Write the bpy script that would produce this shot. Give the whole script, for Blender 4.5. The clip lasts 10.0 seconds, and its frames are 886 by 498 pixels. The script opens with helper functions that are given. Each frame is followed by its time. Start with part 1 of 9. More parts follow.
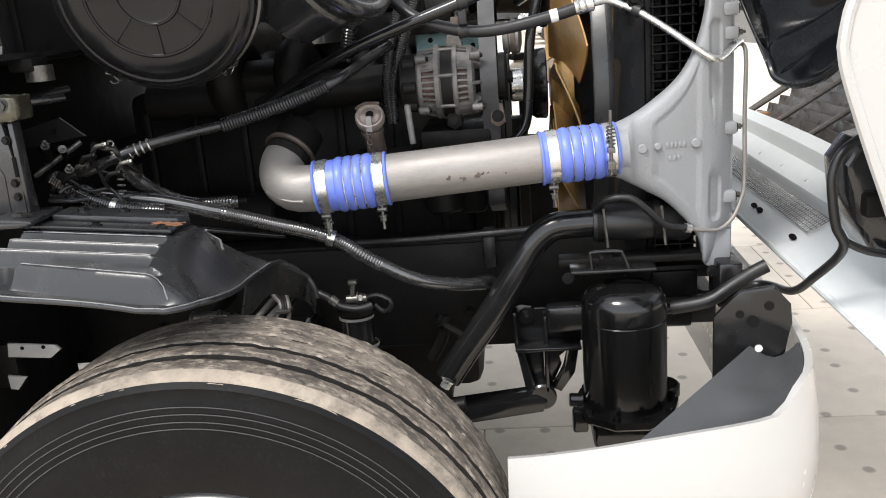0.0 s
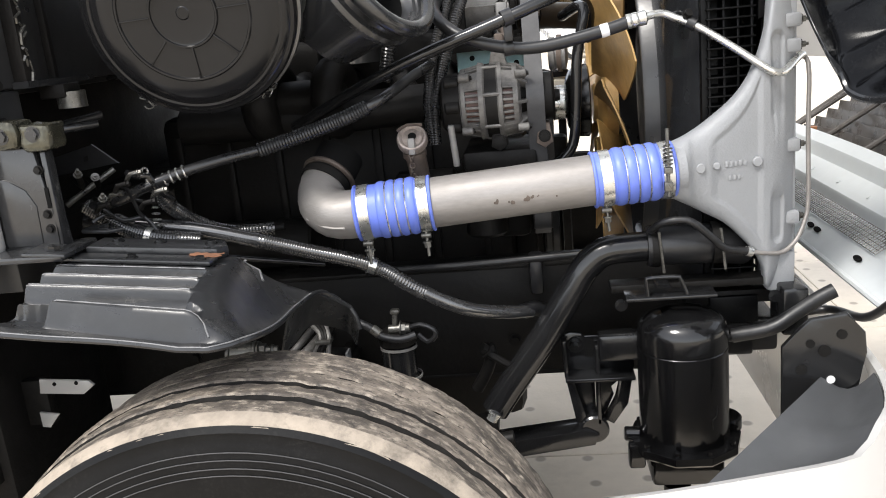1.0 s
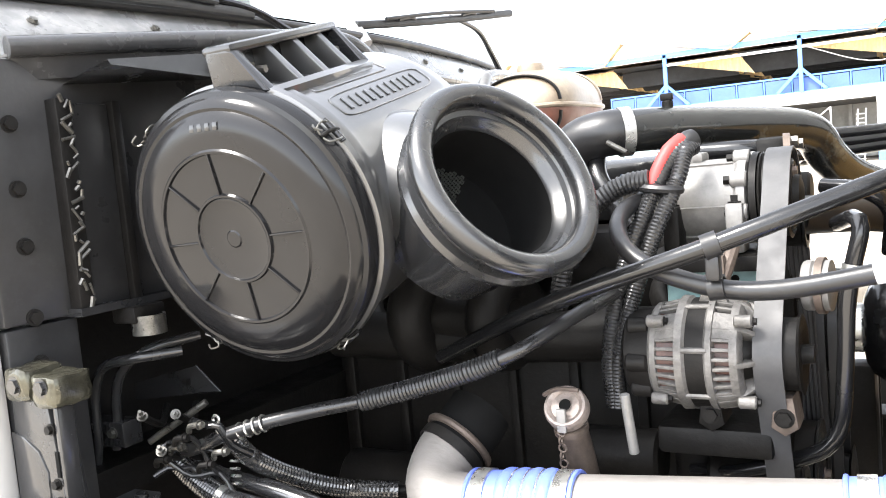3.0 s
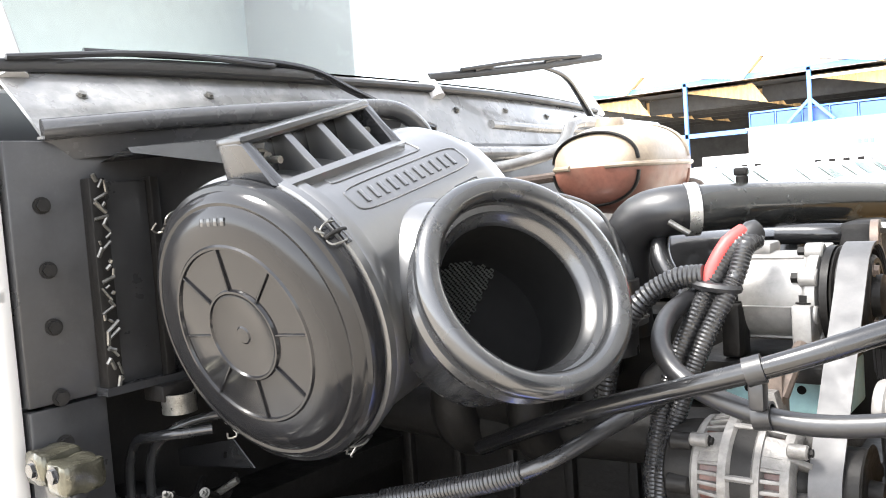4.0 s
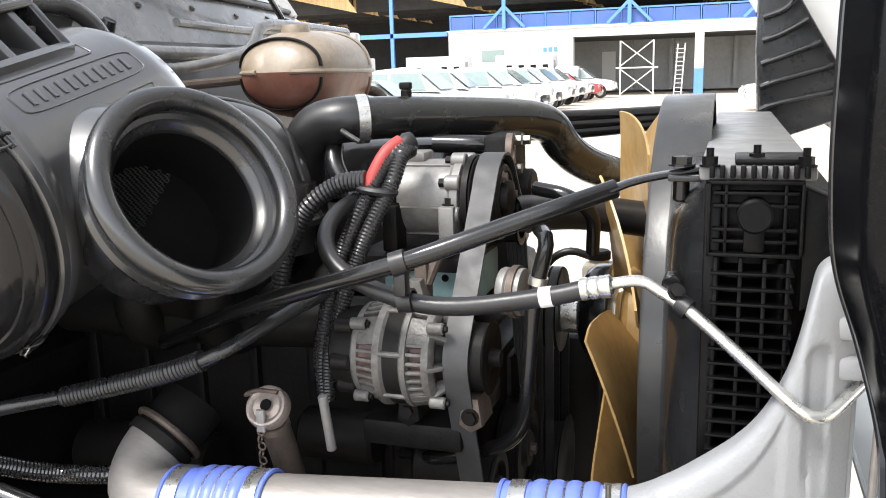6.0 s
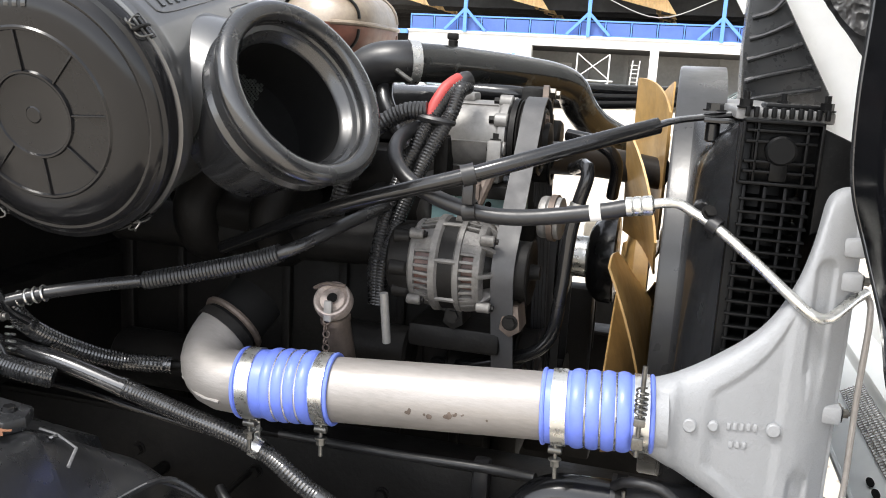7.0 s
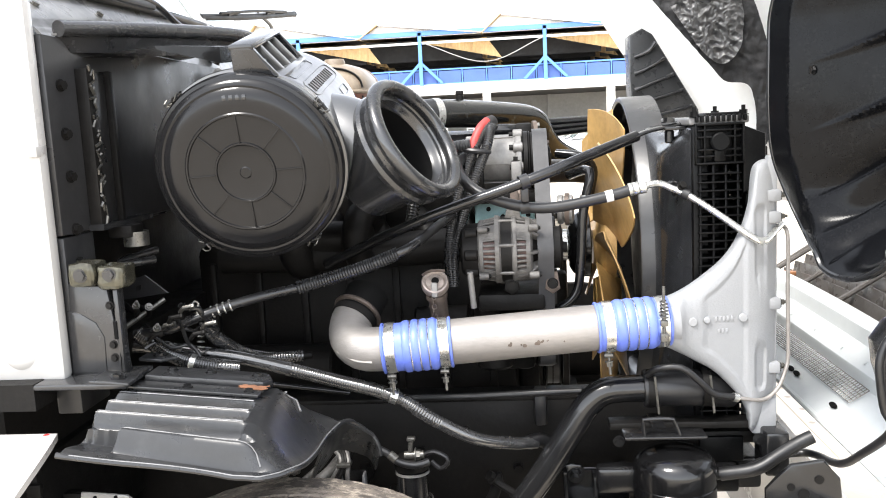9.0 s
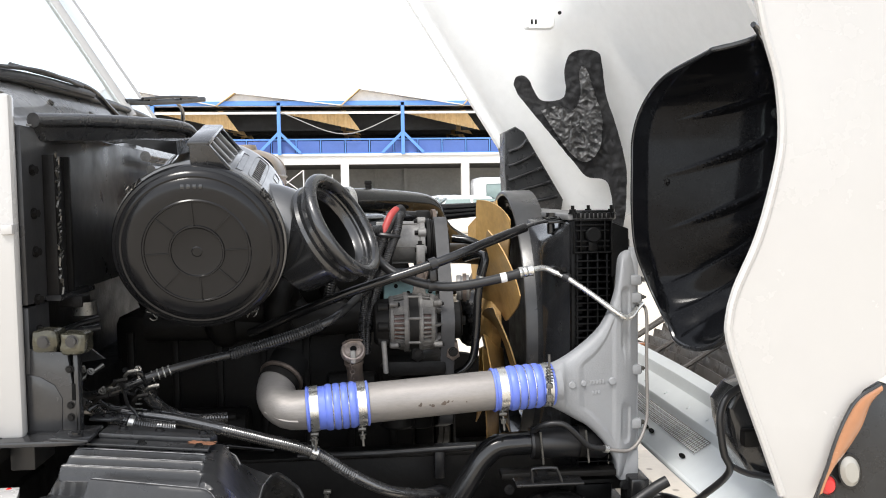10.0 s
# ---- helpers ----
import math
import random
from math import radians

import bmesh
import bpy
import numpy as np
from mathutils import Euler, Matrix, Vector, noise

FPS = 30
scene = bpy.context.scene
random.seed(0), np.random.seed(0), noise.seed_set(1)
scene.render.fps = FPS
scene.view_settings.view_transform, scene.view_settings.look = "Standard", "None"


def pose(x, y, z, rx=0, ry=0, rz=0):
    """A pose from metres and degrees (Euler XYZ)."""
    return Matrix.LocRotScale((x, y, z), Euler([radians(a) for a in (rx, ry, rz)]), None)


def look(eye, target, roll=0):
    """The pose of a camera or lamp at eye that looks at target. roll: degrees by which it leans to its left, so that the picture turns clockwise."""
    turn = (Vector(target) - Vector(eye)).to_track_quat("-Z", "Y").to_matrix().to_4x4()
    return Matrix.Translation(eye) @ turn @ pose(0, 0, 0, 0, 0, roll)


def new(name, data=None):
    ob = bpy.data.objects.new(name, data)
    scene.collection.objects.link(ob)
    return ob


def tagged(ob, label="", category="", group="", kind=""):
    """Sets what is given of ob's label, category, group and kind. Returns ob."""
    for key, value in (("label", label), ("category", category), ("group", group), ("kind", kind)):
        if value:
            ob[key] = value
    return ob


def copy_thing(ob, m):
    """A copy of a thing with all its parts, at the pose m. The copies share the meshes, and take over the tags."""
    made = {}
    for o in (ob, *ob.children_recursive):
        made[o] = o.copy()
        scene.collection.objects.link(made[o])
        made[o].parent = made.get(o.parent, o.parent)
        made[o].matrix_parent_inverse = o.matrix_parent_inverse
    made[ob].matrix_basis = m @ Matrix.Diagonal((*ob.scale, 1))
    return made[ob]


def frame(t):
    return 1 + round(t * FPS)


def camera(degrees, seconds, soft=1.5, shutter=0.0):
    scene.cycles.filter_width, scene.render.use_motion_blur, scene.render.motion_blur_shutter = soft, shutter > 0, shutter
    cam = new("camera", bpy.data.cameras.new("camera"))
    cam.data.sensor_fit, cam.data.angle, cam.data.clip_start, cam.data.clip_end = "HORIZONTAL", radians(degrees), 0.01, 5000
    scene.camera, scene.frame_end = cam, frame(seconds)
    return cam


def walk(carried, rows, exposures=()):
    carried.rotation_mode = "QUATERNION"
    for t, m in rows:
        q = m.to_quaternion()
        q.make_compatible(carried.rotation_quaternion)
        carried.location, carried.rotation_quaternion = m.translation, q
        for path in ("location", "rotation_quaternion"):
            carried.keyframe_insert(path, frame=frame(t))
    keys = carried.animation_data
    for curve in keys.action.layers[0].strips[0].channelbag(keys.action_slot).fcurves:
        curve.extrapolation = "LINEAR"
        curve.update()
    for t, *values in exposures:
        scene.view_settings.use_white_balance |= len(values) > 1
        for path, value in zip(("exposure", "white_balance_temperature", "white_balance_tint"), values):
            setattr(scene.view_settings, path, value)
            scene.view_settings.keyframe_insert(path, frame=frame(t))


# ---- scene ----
cam = camera(55.0, 10.0, soft=1.0)
PATH = [
    (0, (0.157, -0.242, 1.465), (-0.019, 1.673, 0.917), -4.6),
    (0.5, (0.121, -0.237, 1.465), (-0.057, 1.689, 0.953), -5.9),
    (1, (0.101, -0.161, 1.468), (-0.124, 1.761, 0.961), -5.6),
    (1.5, (0.174, -0.024, 1.51), (-0.298, 1.881, 1.125), -5.1),
    (2, (0.277, 0.14, 1.543), (-0.449, 1.978, 1.231), -4.0),
    (2.5, (0.273, 0.312, 1.561), (-0.573, 2.108, 1.323), -3.5),
    (3.8, (0.368, 0.618, 1.663), (-0.834, 2.212, 1.543), -5.1),
    (4, (0.374, 0.623, 1.686), (-0.856, 2.195, 1.558), -4.1),
    (4.5, (0.402, 0.64, 1.721), (-0.732, 2.276, 1.53), -2.4),
    (5, (0.438, 0.635, 1.73), (-0.529, 2.367, 1.473), -2.5),
    (5.5, (0.471, 0.598, 1.722), (-0.293, 2.416, 1.389), -2.0),
    (5.7, (0.478, 0.58, 1.715), (-0.2, 2.423, 1.333), -3.0),
    (6.8, (0.379, 0.395, 1.647), (-0.135, 2.279, 1.218), 2.5),
    (7, (0.359, 0.327, 1.613), (-0.142, 2.221, 1.212), 3.3),
    (7.5, (0.392, 0.197, 1.558), (-0.114, 2.06, 1.033), -0.8),
    (8, (0.324, 0.039, 1.521), (-0.049, 1.928, 0.978), -5.4),
    (8.5, (0.137, -0.13, 1.565), (-0.159, 1.787, 1.077), -6.2),
    (9, (0.048, -0.334, 1.594), (-0.126, 1.639, 1.315), -2.9),
    (9.5, (0.019, -0.508, 1.625), (0.022, 1.486, 1.465), -1.7),
    (10, (-0.095, -0.626, 1.645), (0.079, 1.363, 1.52), -0.8),
]
EXPOSE = [(0.0, 1.42), (1.0, 1.56), (1.5, 2.16), (2.0, 2.66), (2.5, 2.82), (4.0, 3.12), (4.5, 2.62), (5.0, 2.17), (5.5, 1.96), (7.0, 1.84), (8.0, 1.88), (8.5, 2.0), (9.0, 2.24), (9.5, 2.06), (10.0, 1.36)]
walk(cam, [(t, look(eye, target, roll)) for t, eye, target, roll in PATH], EXPOSE)
SKY, SUN, SUN_WIDE, SUN_FROM = 0.15, 1.3, 16, (-4.5, -4.5, 12.5)

# ---- world and sun: a bright, thinly overcast noon ----
world = bpy.data.worlds.new("sky")
scene.world = world
world.use_nodes = True
wt = world.node_tree
sky = wt.nodes.new("ShaderNodeTexSky")
sky.sky_type = "NISHITA"
sky.sun_disc = False
sky.sun_elevation, sky.sun_rotation = radians(58), radians(200)
sky.altitude, sky.air_density, sky.dust_density, sky.ozone_density = 1500, 1.0, 4.0, 1.0
hsv = wt.nodes.new("ShaderNodeHueSaturation")
hsv.inputs["Saturation"].default_value = 0.25
wt.links.new(sky.outputs[0], hsv.inputs["Color"])
wt.links.new(hsv.outputs[0], wt.nodes["Background"].inputs["Color"])
wt.nodes["Background"].inputs["Strength"].default_value = SKY
sun_data = bpy.data.lights.new("sun", "SUN")
sun_data.energy, sun_data.angle, sun_data.color = SUN, radians(SUN_WIDE), (1.0, 0.96, 0.9)
sun = new("sun", sun_data)
sun.matrix_world = look(SUN_FROM, (0, 1.6, 1.2))


# ---- materials ----
def mat(name, color, rough=0.5, metal=0.0, vary=0.25, scale=6.0, bump=0.0, bump_scale=60.0, dirt=None, dirt_amount=0.0,
        dirt_scale=3.0, coat=0.0, rand=0.0, spec=0.5, stretch=(1, 1, 1)):
    """A painted, moulded or cast surface: base colour broken at two scales, uneven gloss, fine relief, dirt in patches."""
    m = bpy.data.materials.new(name)
    m.use_nodes = True
    t = m.node_tree
    b = t.nodes["Principled BSDF"]
    tc = t.nodes.new("ShaderNodeTexCoord")
    mp = t.nodes.new("ShaderNodeMapping")
    mp.inputs["Scale"].default_value = stretch
    t.links.new(tc.outputs["Object"], mp.inputs["Vector"])

    def noise_tex(s, detail=6.0, rough_=0.6):
        n = t.nodes.new("ShaderNodeTexNoise")
        n.inputs["Scale"].default_value, n.inputs["Detail"].default_value, n.inputs["Roughness"].default_value = s, detail, rough_
        t.links.new(mp.outputs[0], n.inputs["Vector"])
        return n.outputs["Fac"]

    def mix(a, c, f):
        x = t.nodes.new("ShaderNodeMix")
        x.data_type = "RGBA"
        for sock, v in ((x.inputs[6], a), (x.inputs[7], c), (x.inputs[0], f)):
            if hasattr(v, "is_output"):
                t.links.new(v, sock)
            else:
                sock.default_value = v
        return x.outputs[2]

    def ramp(v, lo, hi, a=0.0, c=1.0):
        r = t.nodes.new("ShaderNodeMapRange")
        for i, q in enumerate((lo, hi, a, c)):
            r.inputs[i + 1].default_value = q
        t.links.new(v, r.inputs[0])
        return r.outputs[0]

    lo = tuple(c * (1 - vary) for c in color) + (1,)
    hi = tuple(min(1, c * (1 + vary)) for c in color) + (1,)
    large, fine = noise_tex(scale), noise_tex(scale * 9)
    col = mix(lo, hi, ramp(large, 0.3, 0.7))
    col = mix(col, mix(lo, hi, ramp(fine, 0.3, 0.7)), 0.4)
    if dirt is not None:
        patch = noise_tex(dirt_scale, 9.0, 0.7)
        col = mix(col, (*dirt, 1), ramp(patch, 0.62 - 0.3 * dirt_amount, 0.8 - 0.2 * dirt_amount, 0, min(1, 0.3 + dirt_amount)))
    if dirt is not None and max(color) < 0.08:
        # settled dust in fine specks, thicker in some places
        speck = noise_tex(170.0, 3.0, 0.6)
        cloud = noise_tex(11.0, 5.0, 0.6)
        amount = t.nodes.new("ShaderNodeMath")
        amount.operation = "MULTIPLY"
        t.links.new(ramp(speck, 0.52, 0.78), amount.inputs[0])
        t.links.new(ramp(cloud, 0.42, 0.72, 0.0, 0.07), amount.inputs[1])
        col = mix(col, (0.17, 0.165, 0.155, 1), amount.outputs[0])
    if rand > 0:
        oi = t.nodes.new("ShaderNodeObjectInfo")
        h = t.nodes.new("ShaderNodeHueSaturation")
        t.links.new(ramp(oi.outputs["Random"], 0, 1, 1 - rand, 1 + rand), h.inputs["Value"])
        t.links.new(col, h.inputs["Color"])
        col = h.outputs[0]
    t.links.new(col, b.inputs["Base Color"])
    t.links.new(ramp(noise_tex(scale * 2.5), 0.3, 0.7, max(0.02, rough - 0.1), min(1, rough + 0.12)), b.inputs["Roughness"])
    b.inputs["Metallic"].default_value = metal
    b.inputs["Specular IOR Level"].default_value = spec
    b.inputs["Coat Weight"].default_value = coat
    if bump > 0:
        bp = t.nodes.new("ShaderNodeBump")
        bp.inputs["Strength"].default_value, bp.inputs["Distance"].default_value = bump, 0.002
        t.links.new(noise_tex(bump_scale, 4.0), bp.inputs["Height"])
        t.links.new(bp.outputs[0], b.inputs["Normal"])
    return m


BLACK = mat("black_paint", (0.0085, 0.0086, 0.0092), 0.17, vary=0.4, dirt=(0.02, 0.019, 0.018), dirt_amount=0.16, bump=0.15, bump_scale=40)
GRIME = mat("grimy_black_metal", (0.0075, 0.007, 0.0066), 0.5, vary=0.5, dirt=(0.024, 0.021, 0.019), dirt_amount=0.22, bump=0.4, bump_scale=90, spec=0.15)
PLASTIC = mat("black_moulded_plastic", (0.014, 0.0145, 0.0158), 0.2, vary=0.2, dirt=(0.03, 0.03, 0.031), dirt_amount=0.08, dirt_scale=6, bump=0.08, bump_scale=25, coat=0.3, spec=0.5)
LIDBLACK = mat("smooth_black_lid_plastic", (0.009, 0.009, 0.0097), 0.14, vary=0.12, scale=4, bump=0.04, bump_scale=10, spec=0.28)
WING = mat("dusty_wheel_arch_plastic", (0.0165, 0.017, 0.0182), 0.3, vary=0.3, dirt=(0.05, 0.05, 0.051), dirt_amount=0.22, dirt_scale=9, bump=0.2, bump_scale=70, coat=0.05)
POST = mat("black_enamel", (0.021, 0.0212, 0.0222), 0.2, vary=0.3, scale=5, dirt=(0.05, 0.05, 0.049), dirt_amount=0.14, dirt_scale=7, bump=0.35, bump_scale=14, coat=0.15)
CAN = mat("dusty_canister_plastic", (0.026, 0.0263, 0.027), 0.36, vary=0.15, scale=4, dirt=(0.05, 0.05, 0.05), dirt_amount=0.12, dirt_scale=5, bump=0.06, bump_scale=30, coat=0.8, spec=1.0)
SHROUD = mat("dusty_black_shroud_plastic", (0.026, 0.026, 0.0265), 0.32, vary=0.25, scale=5, dirt=(0.065, 0.063, 0.06), dirt_amount=0.25, dirt_scale=6, bump=0.15, bump_scale=60)
WINDING = mat("varnished_copper_winding", (0.05, 0.017, 0.011), 0.45, vary=0.5, scale=40, dirt=(0.008, 0.007, 0.006), dirt_amount=0.3, dirt_scale=30)
LIP = mat("smooth_intake_rubber", (0.014, 0.0145, 0.0155), 0.24, vary=0.12, scale=4, coat=0.25, spec=0.7)
HOODLINER = mat("glossy_hood_liner", (0.0032, 0.0034, 0.0041), 0.14, vary=0.25, dirt=(0.02, 0.02, 0.021), dirt_amount=0.05, dirt_scale=6, bump=0.06, bump_scale=18, spec=0.13)
DUSTY = mat("dust_grey_plastic", (0.14, 0.14, 0.141), 0.4, vary=0.2, scale=7, dirt=(0.22, 0.22, 0.215), dirt_amount=0.3, dirt_scale=9)
RADTANK = mat("black_radiator_nylon", (0.0024, 0.0025, 0.0027), 0.4, vary=0.35, dirt=(0.007, 0.007, 0.007), dirt_amount=0.15, dirt_scale=12, bump=0.2, bump_scale=80, spec=0.12)
LINER = mat("dusty_black_plastic", (0.016, 0.017, 0.0185), 0.28, vary=0.3, dirt=(0.05, 0.05, 0.052), dirt_amount=0.2, dirt_scale=8, bump=0.25, bump_scale=70)
RUBBER = mat("black_rubber", (0.011, 0.011, 0.012), 0.38, vary=0.3, dirt=(0.04, 0.038, 0.036), dirt_amount=0.2, bump=0.2)
LOOMSHINE = mat("shiny_loom_sleeve", (0.026, 0.026, 0.0268), 0.22, vary=0.3, scale=8, dirt=(0.10, 0.10, 0.098), dirt_amount=0.28, dirt_scale=9, coat=0.9, spec=0.9)
CORRUG = mat("corrugated_loom", (0.016, 0.016, 0.0168), 0.27, vary=0.3, dirt=(0.04, 0.04, 0.04), dirt_amount=0.15, dirt_scale=9, coat=0.1)
NUTS = mat("dull_zinc_fittings", (0.13, 0.126, 0.115), 0.34, 0.7, vary=0.45, scale=40, dirt=(0.02, 0.019, 0.017), dirt_amount=0.4, dirt_scale=35, bump=0.4)
GLOSS = mat("glossy_black_enamel", (0.0035, 0.0035, 0.0038), 0.14, vary=0.3, dirt=(0.012, 0.012, 0.012), dirt_amount=0.1, bump=0.08, bump_scale=25)
# tread groove walls and floor, darker than the ribs
GROOVE = mat("near_black_groove", (0.010, 0.0085, 0.007), 0.9, vary=0.4, scale=30, bump=0.4)
TYRE = mat("tyre_sidewall", (0.0045, 0.0045, 0.0047), 0.42, vary=0.5, scale=3, dirt=(0.012, 0.011, 0.010), dirt_amount=0.15, dirt_scale=3, bump=0.3, spec=0.14)
CASTALU = mat("cast_aluminium_paint", (0.245, 0.252, 0.262), 0.5, 0.0, vary=0.06, scale=3, bump=0.5, bump_scale=200, dirt=(0.3, 0.3, 0.3), dirt_amount=0.05)
PIPE = mat("brushed_pipe_steel", (0.265, 0.248, 0.234), 0.5, 0.45, vary=0.16, scale=5, dirt=(0.2, 0.17, 0.15), dirt_amount=0.12, dirt_scale=5, bump=0.25, stretch=(1, 3, 3))
ALT = mat("oxidised_cast_aluminium", (0.135, 0.130, 0.124), 0.5, 0.4, vary=0.4, scale=14, dirt=(0.03, 0.028, 0.026), dirt_amount=0.42, dirt_scale=22, bump=0.6, bump_scale=150)
CAPMETAL = mat("oily_pinkish_metal", (0.30, 0.255, 0.23), 0.42, 0.5, vary=0.4, scale=25, dirt=(0.05, 0.04, 0.035), dirt_amount=0.4, dirt_scale=40, bump=0.4)
BARE = mat("bare_aluminium", (0.20, 0.195, 0.188), 0.5, 0.35, vary=0.3, scale=9, dirt=(0.06, 0.057, 0.054), dirt_amount=0.3, dirt_scale=14, bump=0.2, bump_scale=90)
STEEL = mat("zinc_steel", (0.6, 0.6, 0.58), 0.28, 0.9, vary=0.15, scale=20)
RUST = mat("rusty_steel", (0.17, 0.075, 0.038), 0.8, 0.0, vary=0.5, scale=40, bump=0.5)
RUBBED = mat("rubbed_black_pipe", (0.014, 0.0145, 0.014), 0.2, vary=0.4, scale=6, dirt=(0.15, 0.165, 0.155), dirt_amount=0.32, dirt_scale=9, bump=0.2, coat=0.2)
BROWN = mat("dull_brown_steel", (0.11, 0.085, 0.07), 0.55, 0.4, vary=0.4, scale=18, dirt=(0.025, 0.022, 0.02), dirt_amount=0.4, bump=0.3)
BLUE = mat("blue_silicone", (0.12, 0.175, 0.57), 0.38, vary=0.14, scale=9, dirt=(0.3, 0.4, 0.68), dirt_amount=0.28, dirt_scale=7, bump=0.2)
FAN = mat("amber_nylon", (0.42, 0.26, 0.095), 0.4, vary=0.3, scale=5, dirt=(0.09, 0.055, 0.03), dirt_amount=0.45, bump=0.15)
WHITE = mat("white_truck_paint", (0.42, 0.412, 0.40), 0.22, vary=0.02, scale=2, coat=0.4, dirt=(0.5, 0.48, 0.45), dirt_amount=0.06)
HOODIN = mat("white_moulded_fibreglass", (0.90, 0.905, 0.90), 0.45, vary=0.05, scale=3, dirt=(0.45, 0.45, 0.44), dirt_amount=0.1, bump=0.3)
GREYIN = mat("grey_plastic_inside", (0.055, 0.057, 0.06), 0.42, vary=0.12, scale=4, dirt=(0.09, 0.09, 0.09), dirt_amount=0.12)
FOIL = mat("foil_faced_quilt", (0.17, 0.17, 0.171), 0.42, 0.45, vary=0.25, scale=14, bump=0.35, bump_scale=70, stretch=(1, 1, 0.35))
QUILT = mat("black_felt_quilt", (0.03, 0.03, 0.032), 0.6, vary=0.5, scale=16, bump=1.0, bump_scale=30)
BELT = mat("grey_ribbed_belt", (0.04, 0.04, 0.042), 0.55, vary=0.2, scale=12, dirt=(0.12, 0.12, 0.12), dirt_amount=0.2)
CREAM = mat("stained_cream_plastic", (0.55, 0.50, 0.42), 0.4, vary=0.2, scale=14, dirt=(0.3, 0.25, 0.19), dirt_amount=0.3, dirt_scale=18)
RED = mat("red_tape", (0.34, 0.04, 0.036), 0.5, vary=0.2)
PLAINWHITE = mat("plain_white", (0.75, 0.75, 0.74), 0.5, vary=0.05)
COPPERED = mat("oily_olive_metal", (0.07, 0.067, 0.050), 0.18, 0.6, vary=0.5, scale=25, dirt=(0.03, 0.028, 0.024), dirt_amount=0.45, dirt_scale=14, bump=0.7)
TEAL = mat("teal_enamel", (0.2, 0.32, 0.33), 0.5, vary=0.2, scale=12, dirt=(0.1, 0.1, 0.1), dirt_amount=0.3)
TANKTOP = mat("yellowed_translucent_plastic", (0.24, 0.195, 0.145), 0.4, vary=0.35, scale=9, dirt=(0.14, 0.095, 0.06), dirt_amount=0.5, dirt_scale=9, coat=0.12)
TANKLOW = mat("coolant_stained_plastic", (0.165, 0.066, 0.045), 0.42, vary=0.4, scale=9, dirt=(0.19, 0.105, 0.075), dirt_amount=0.45, dirt_scale=8, coat=0.12)
COWL = mat("dusty_cowl_paint", (0.12, 0.12, 0.118), 0.3, vary=0.3, scale=5, dirt=(0.3, 0.295, 0.285), dirt_amount=0.42, dirt_scale=12, bump=0.2, bump_scale=40, coat=0.5)
COWLSEAL = mat("dusty_seal_rubber", (0.03, 0.03, 0.031), 0.24, vary=0.25, scale=6, dirt=(0.09, 0.088, 0.085), dirt_amount=0.25, dirt_scale=9, bump=0.1, coat=0.4)
FIREWALL = mat("dull_black_bulkhead_paint", (0.021, 0.021, 0.0218), 0.34, vary=0.35, scale=5, dirt=(0.06, 0.059, 0.057), dirt_amount=0.22, dirt_scale=7, bump=0.35, bump_scale=14, spec=0.42)
# pale edges: wear on the ribs, and highlights put into the colour
PALEEDGE = mat("scuffed_and_highlit_edge", (0.15, 0.15, 0.153), 0.45, vary=0.6, scale=30, dirt=(0.03, 0.03, 0.03), dirt_amount=0.3, dirt_scale=30)
# near-black for openings: the shade inside them is put into the colour
DARK = mat("painted_void_shade", (0.005, 0.005, 0.005), 0.85, vary=0.3, spec=0.1)
MESHG = mat("grey_filter_gauze", (0.09, 0.095, 0.09), 0.5, 0.3, vary=0.3, scale=30)
BACKING = mat("dusty_dark_backing", (0.06, 0.055, 0.05), 0.7, vary=0.4, scale=14, dirt=(0.16, 0.15, 0.14), dirt_amount=0.35, dirt_scale=10, bump=0.6, bump_scale=240)
GRILLE = mat("dusty_grille_plastic", (0.10, 0.09, 0.082), 0.3, vary=0.3, scale=8, dirt=(0.2, 0.19, 0.18), dirt_amount=0.3)
WHITEBLUE = mat("pale_primer_fibreglass", (0.66, 0.69, 0.70), 0.5, vary=0.05, scale=3, dirt=(0.55, 0.56, 0.56), dirt_amount=0.12)
LINING = mat("pale_cab_trim", (0.6, 0.63, 0.63), 0.7, vary=0.1, scale=2)
GREENWIN = mat("tinted_glazing", (0.2, 0.26, 0.25), 0.06, vary=0.1)
GAL = mat("corrugated_roof_sheet", (0.66, 0.63, 0.58), 0.6, 0.2, vary=0.2, scale=0.6)
TAN = mat("translucent_roof_sheet", (0.62, 0.42, 0.2), 0.6, vary=0.25, scale=0.8)
# the open shed's inner shade is put into this near-black colour
SHED = mat("shed_interior_shade", (0.035, 0.034, 0.033), 0.8, vary=0.4, scale=0.4)
BLUESTEEL = mat("blue_steelwork", (0.1, 0.25, 0.62), 0.5, vary=0.1, scale=2)
BLUEPANEL = mat("blue_railing_panel", (0.06, 0.12, 0.36), 0.5, vary=0.12, scale=1)
WALLW = mat("white_plaster", (0.6, 0.592, 0.575), 0.8, vary=0.05, scale=0.7, dirt=(0.55, 0.53, 0.5), dirt_amount=0.1, dirt_scale=0.5)
WALLG = mat("grey_plaster", (0.3, 0.3, 0.29), 0.8, vary=0.2, scale=0.5)
CARWHITE = mat("white_car_paint", (0.78, 0.78, 0.78), 0.2, vary=0.03, scale=1, coat=0.5)
CARGREEN = mat("dark_grey_green_car_paint", (0.16, 0.18, 0.17), 0.2, vary=0.05, scale=1, coat=0.5)
CARRED = mat("red_car_paint", (0.5, 0.04, 0.04), 0.2, vary=0.05, scale=1, coat=0.5)
AMBER = mat("amber_lens", (0.36, 0.16, 0.075), 0.2, vary=0.1, coat=0.6)
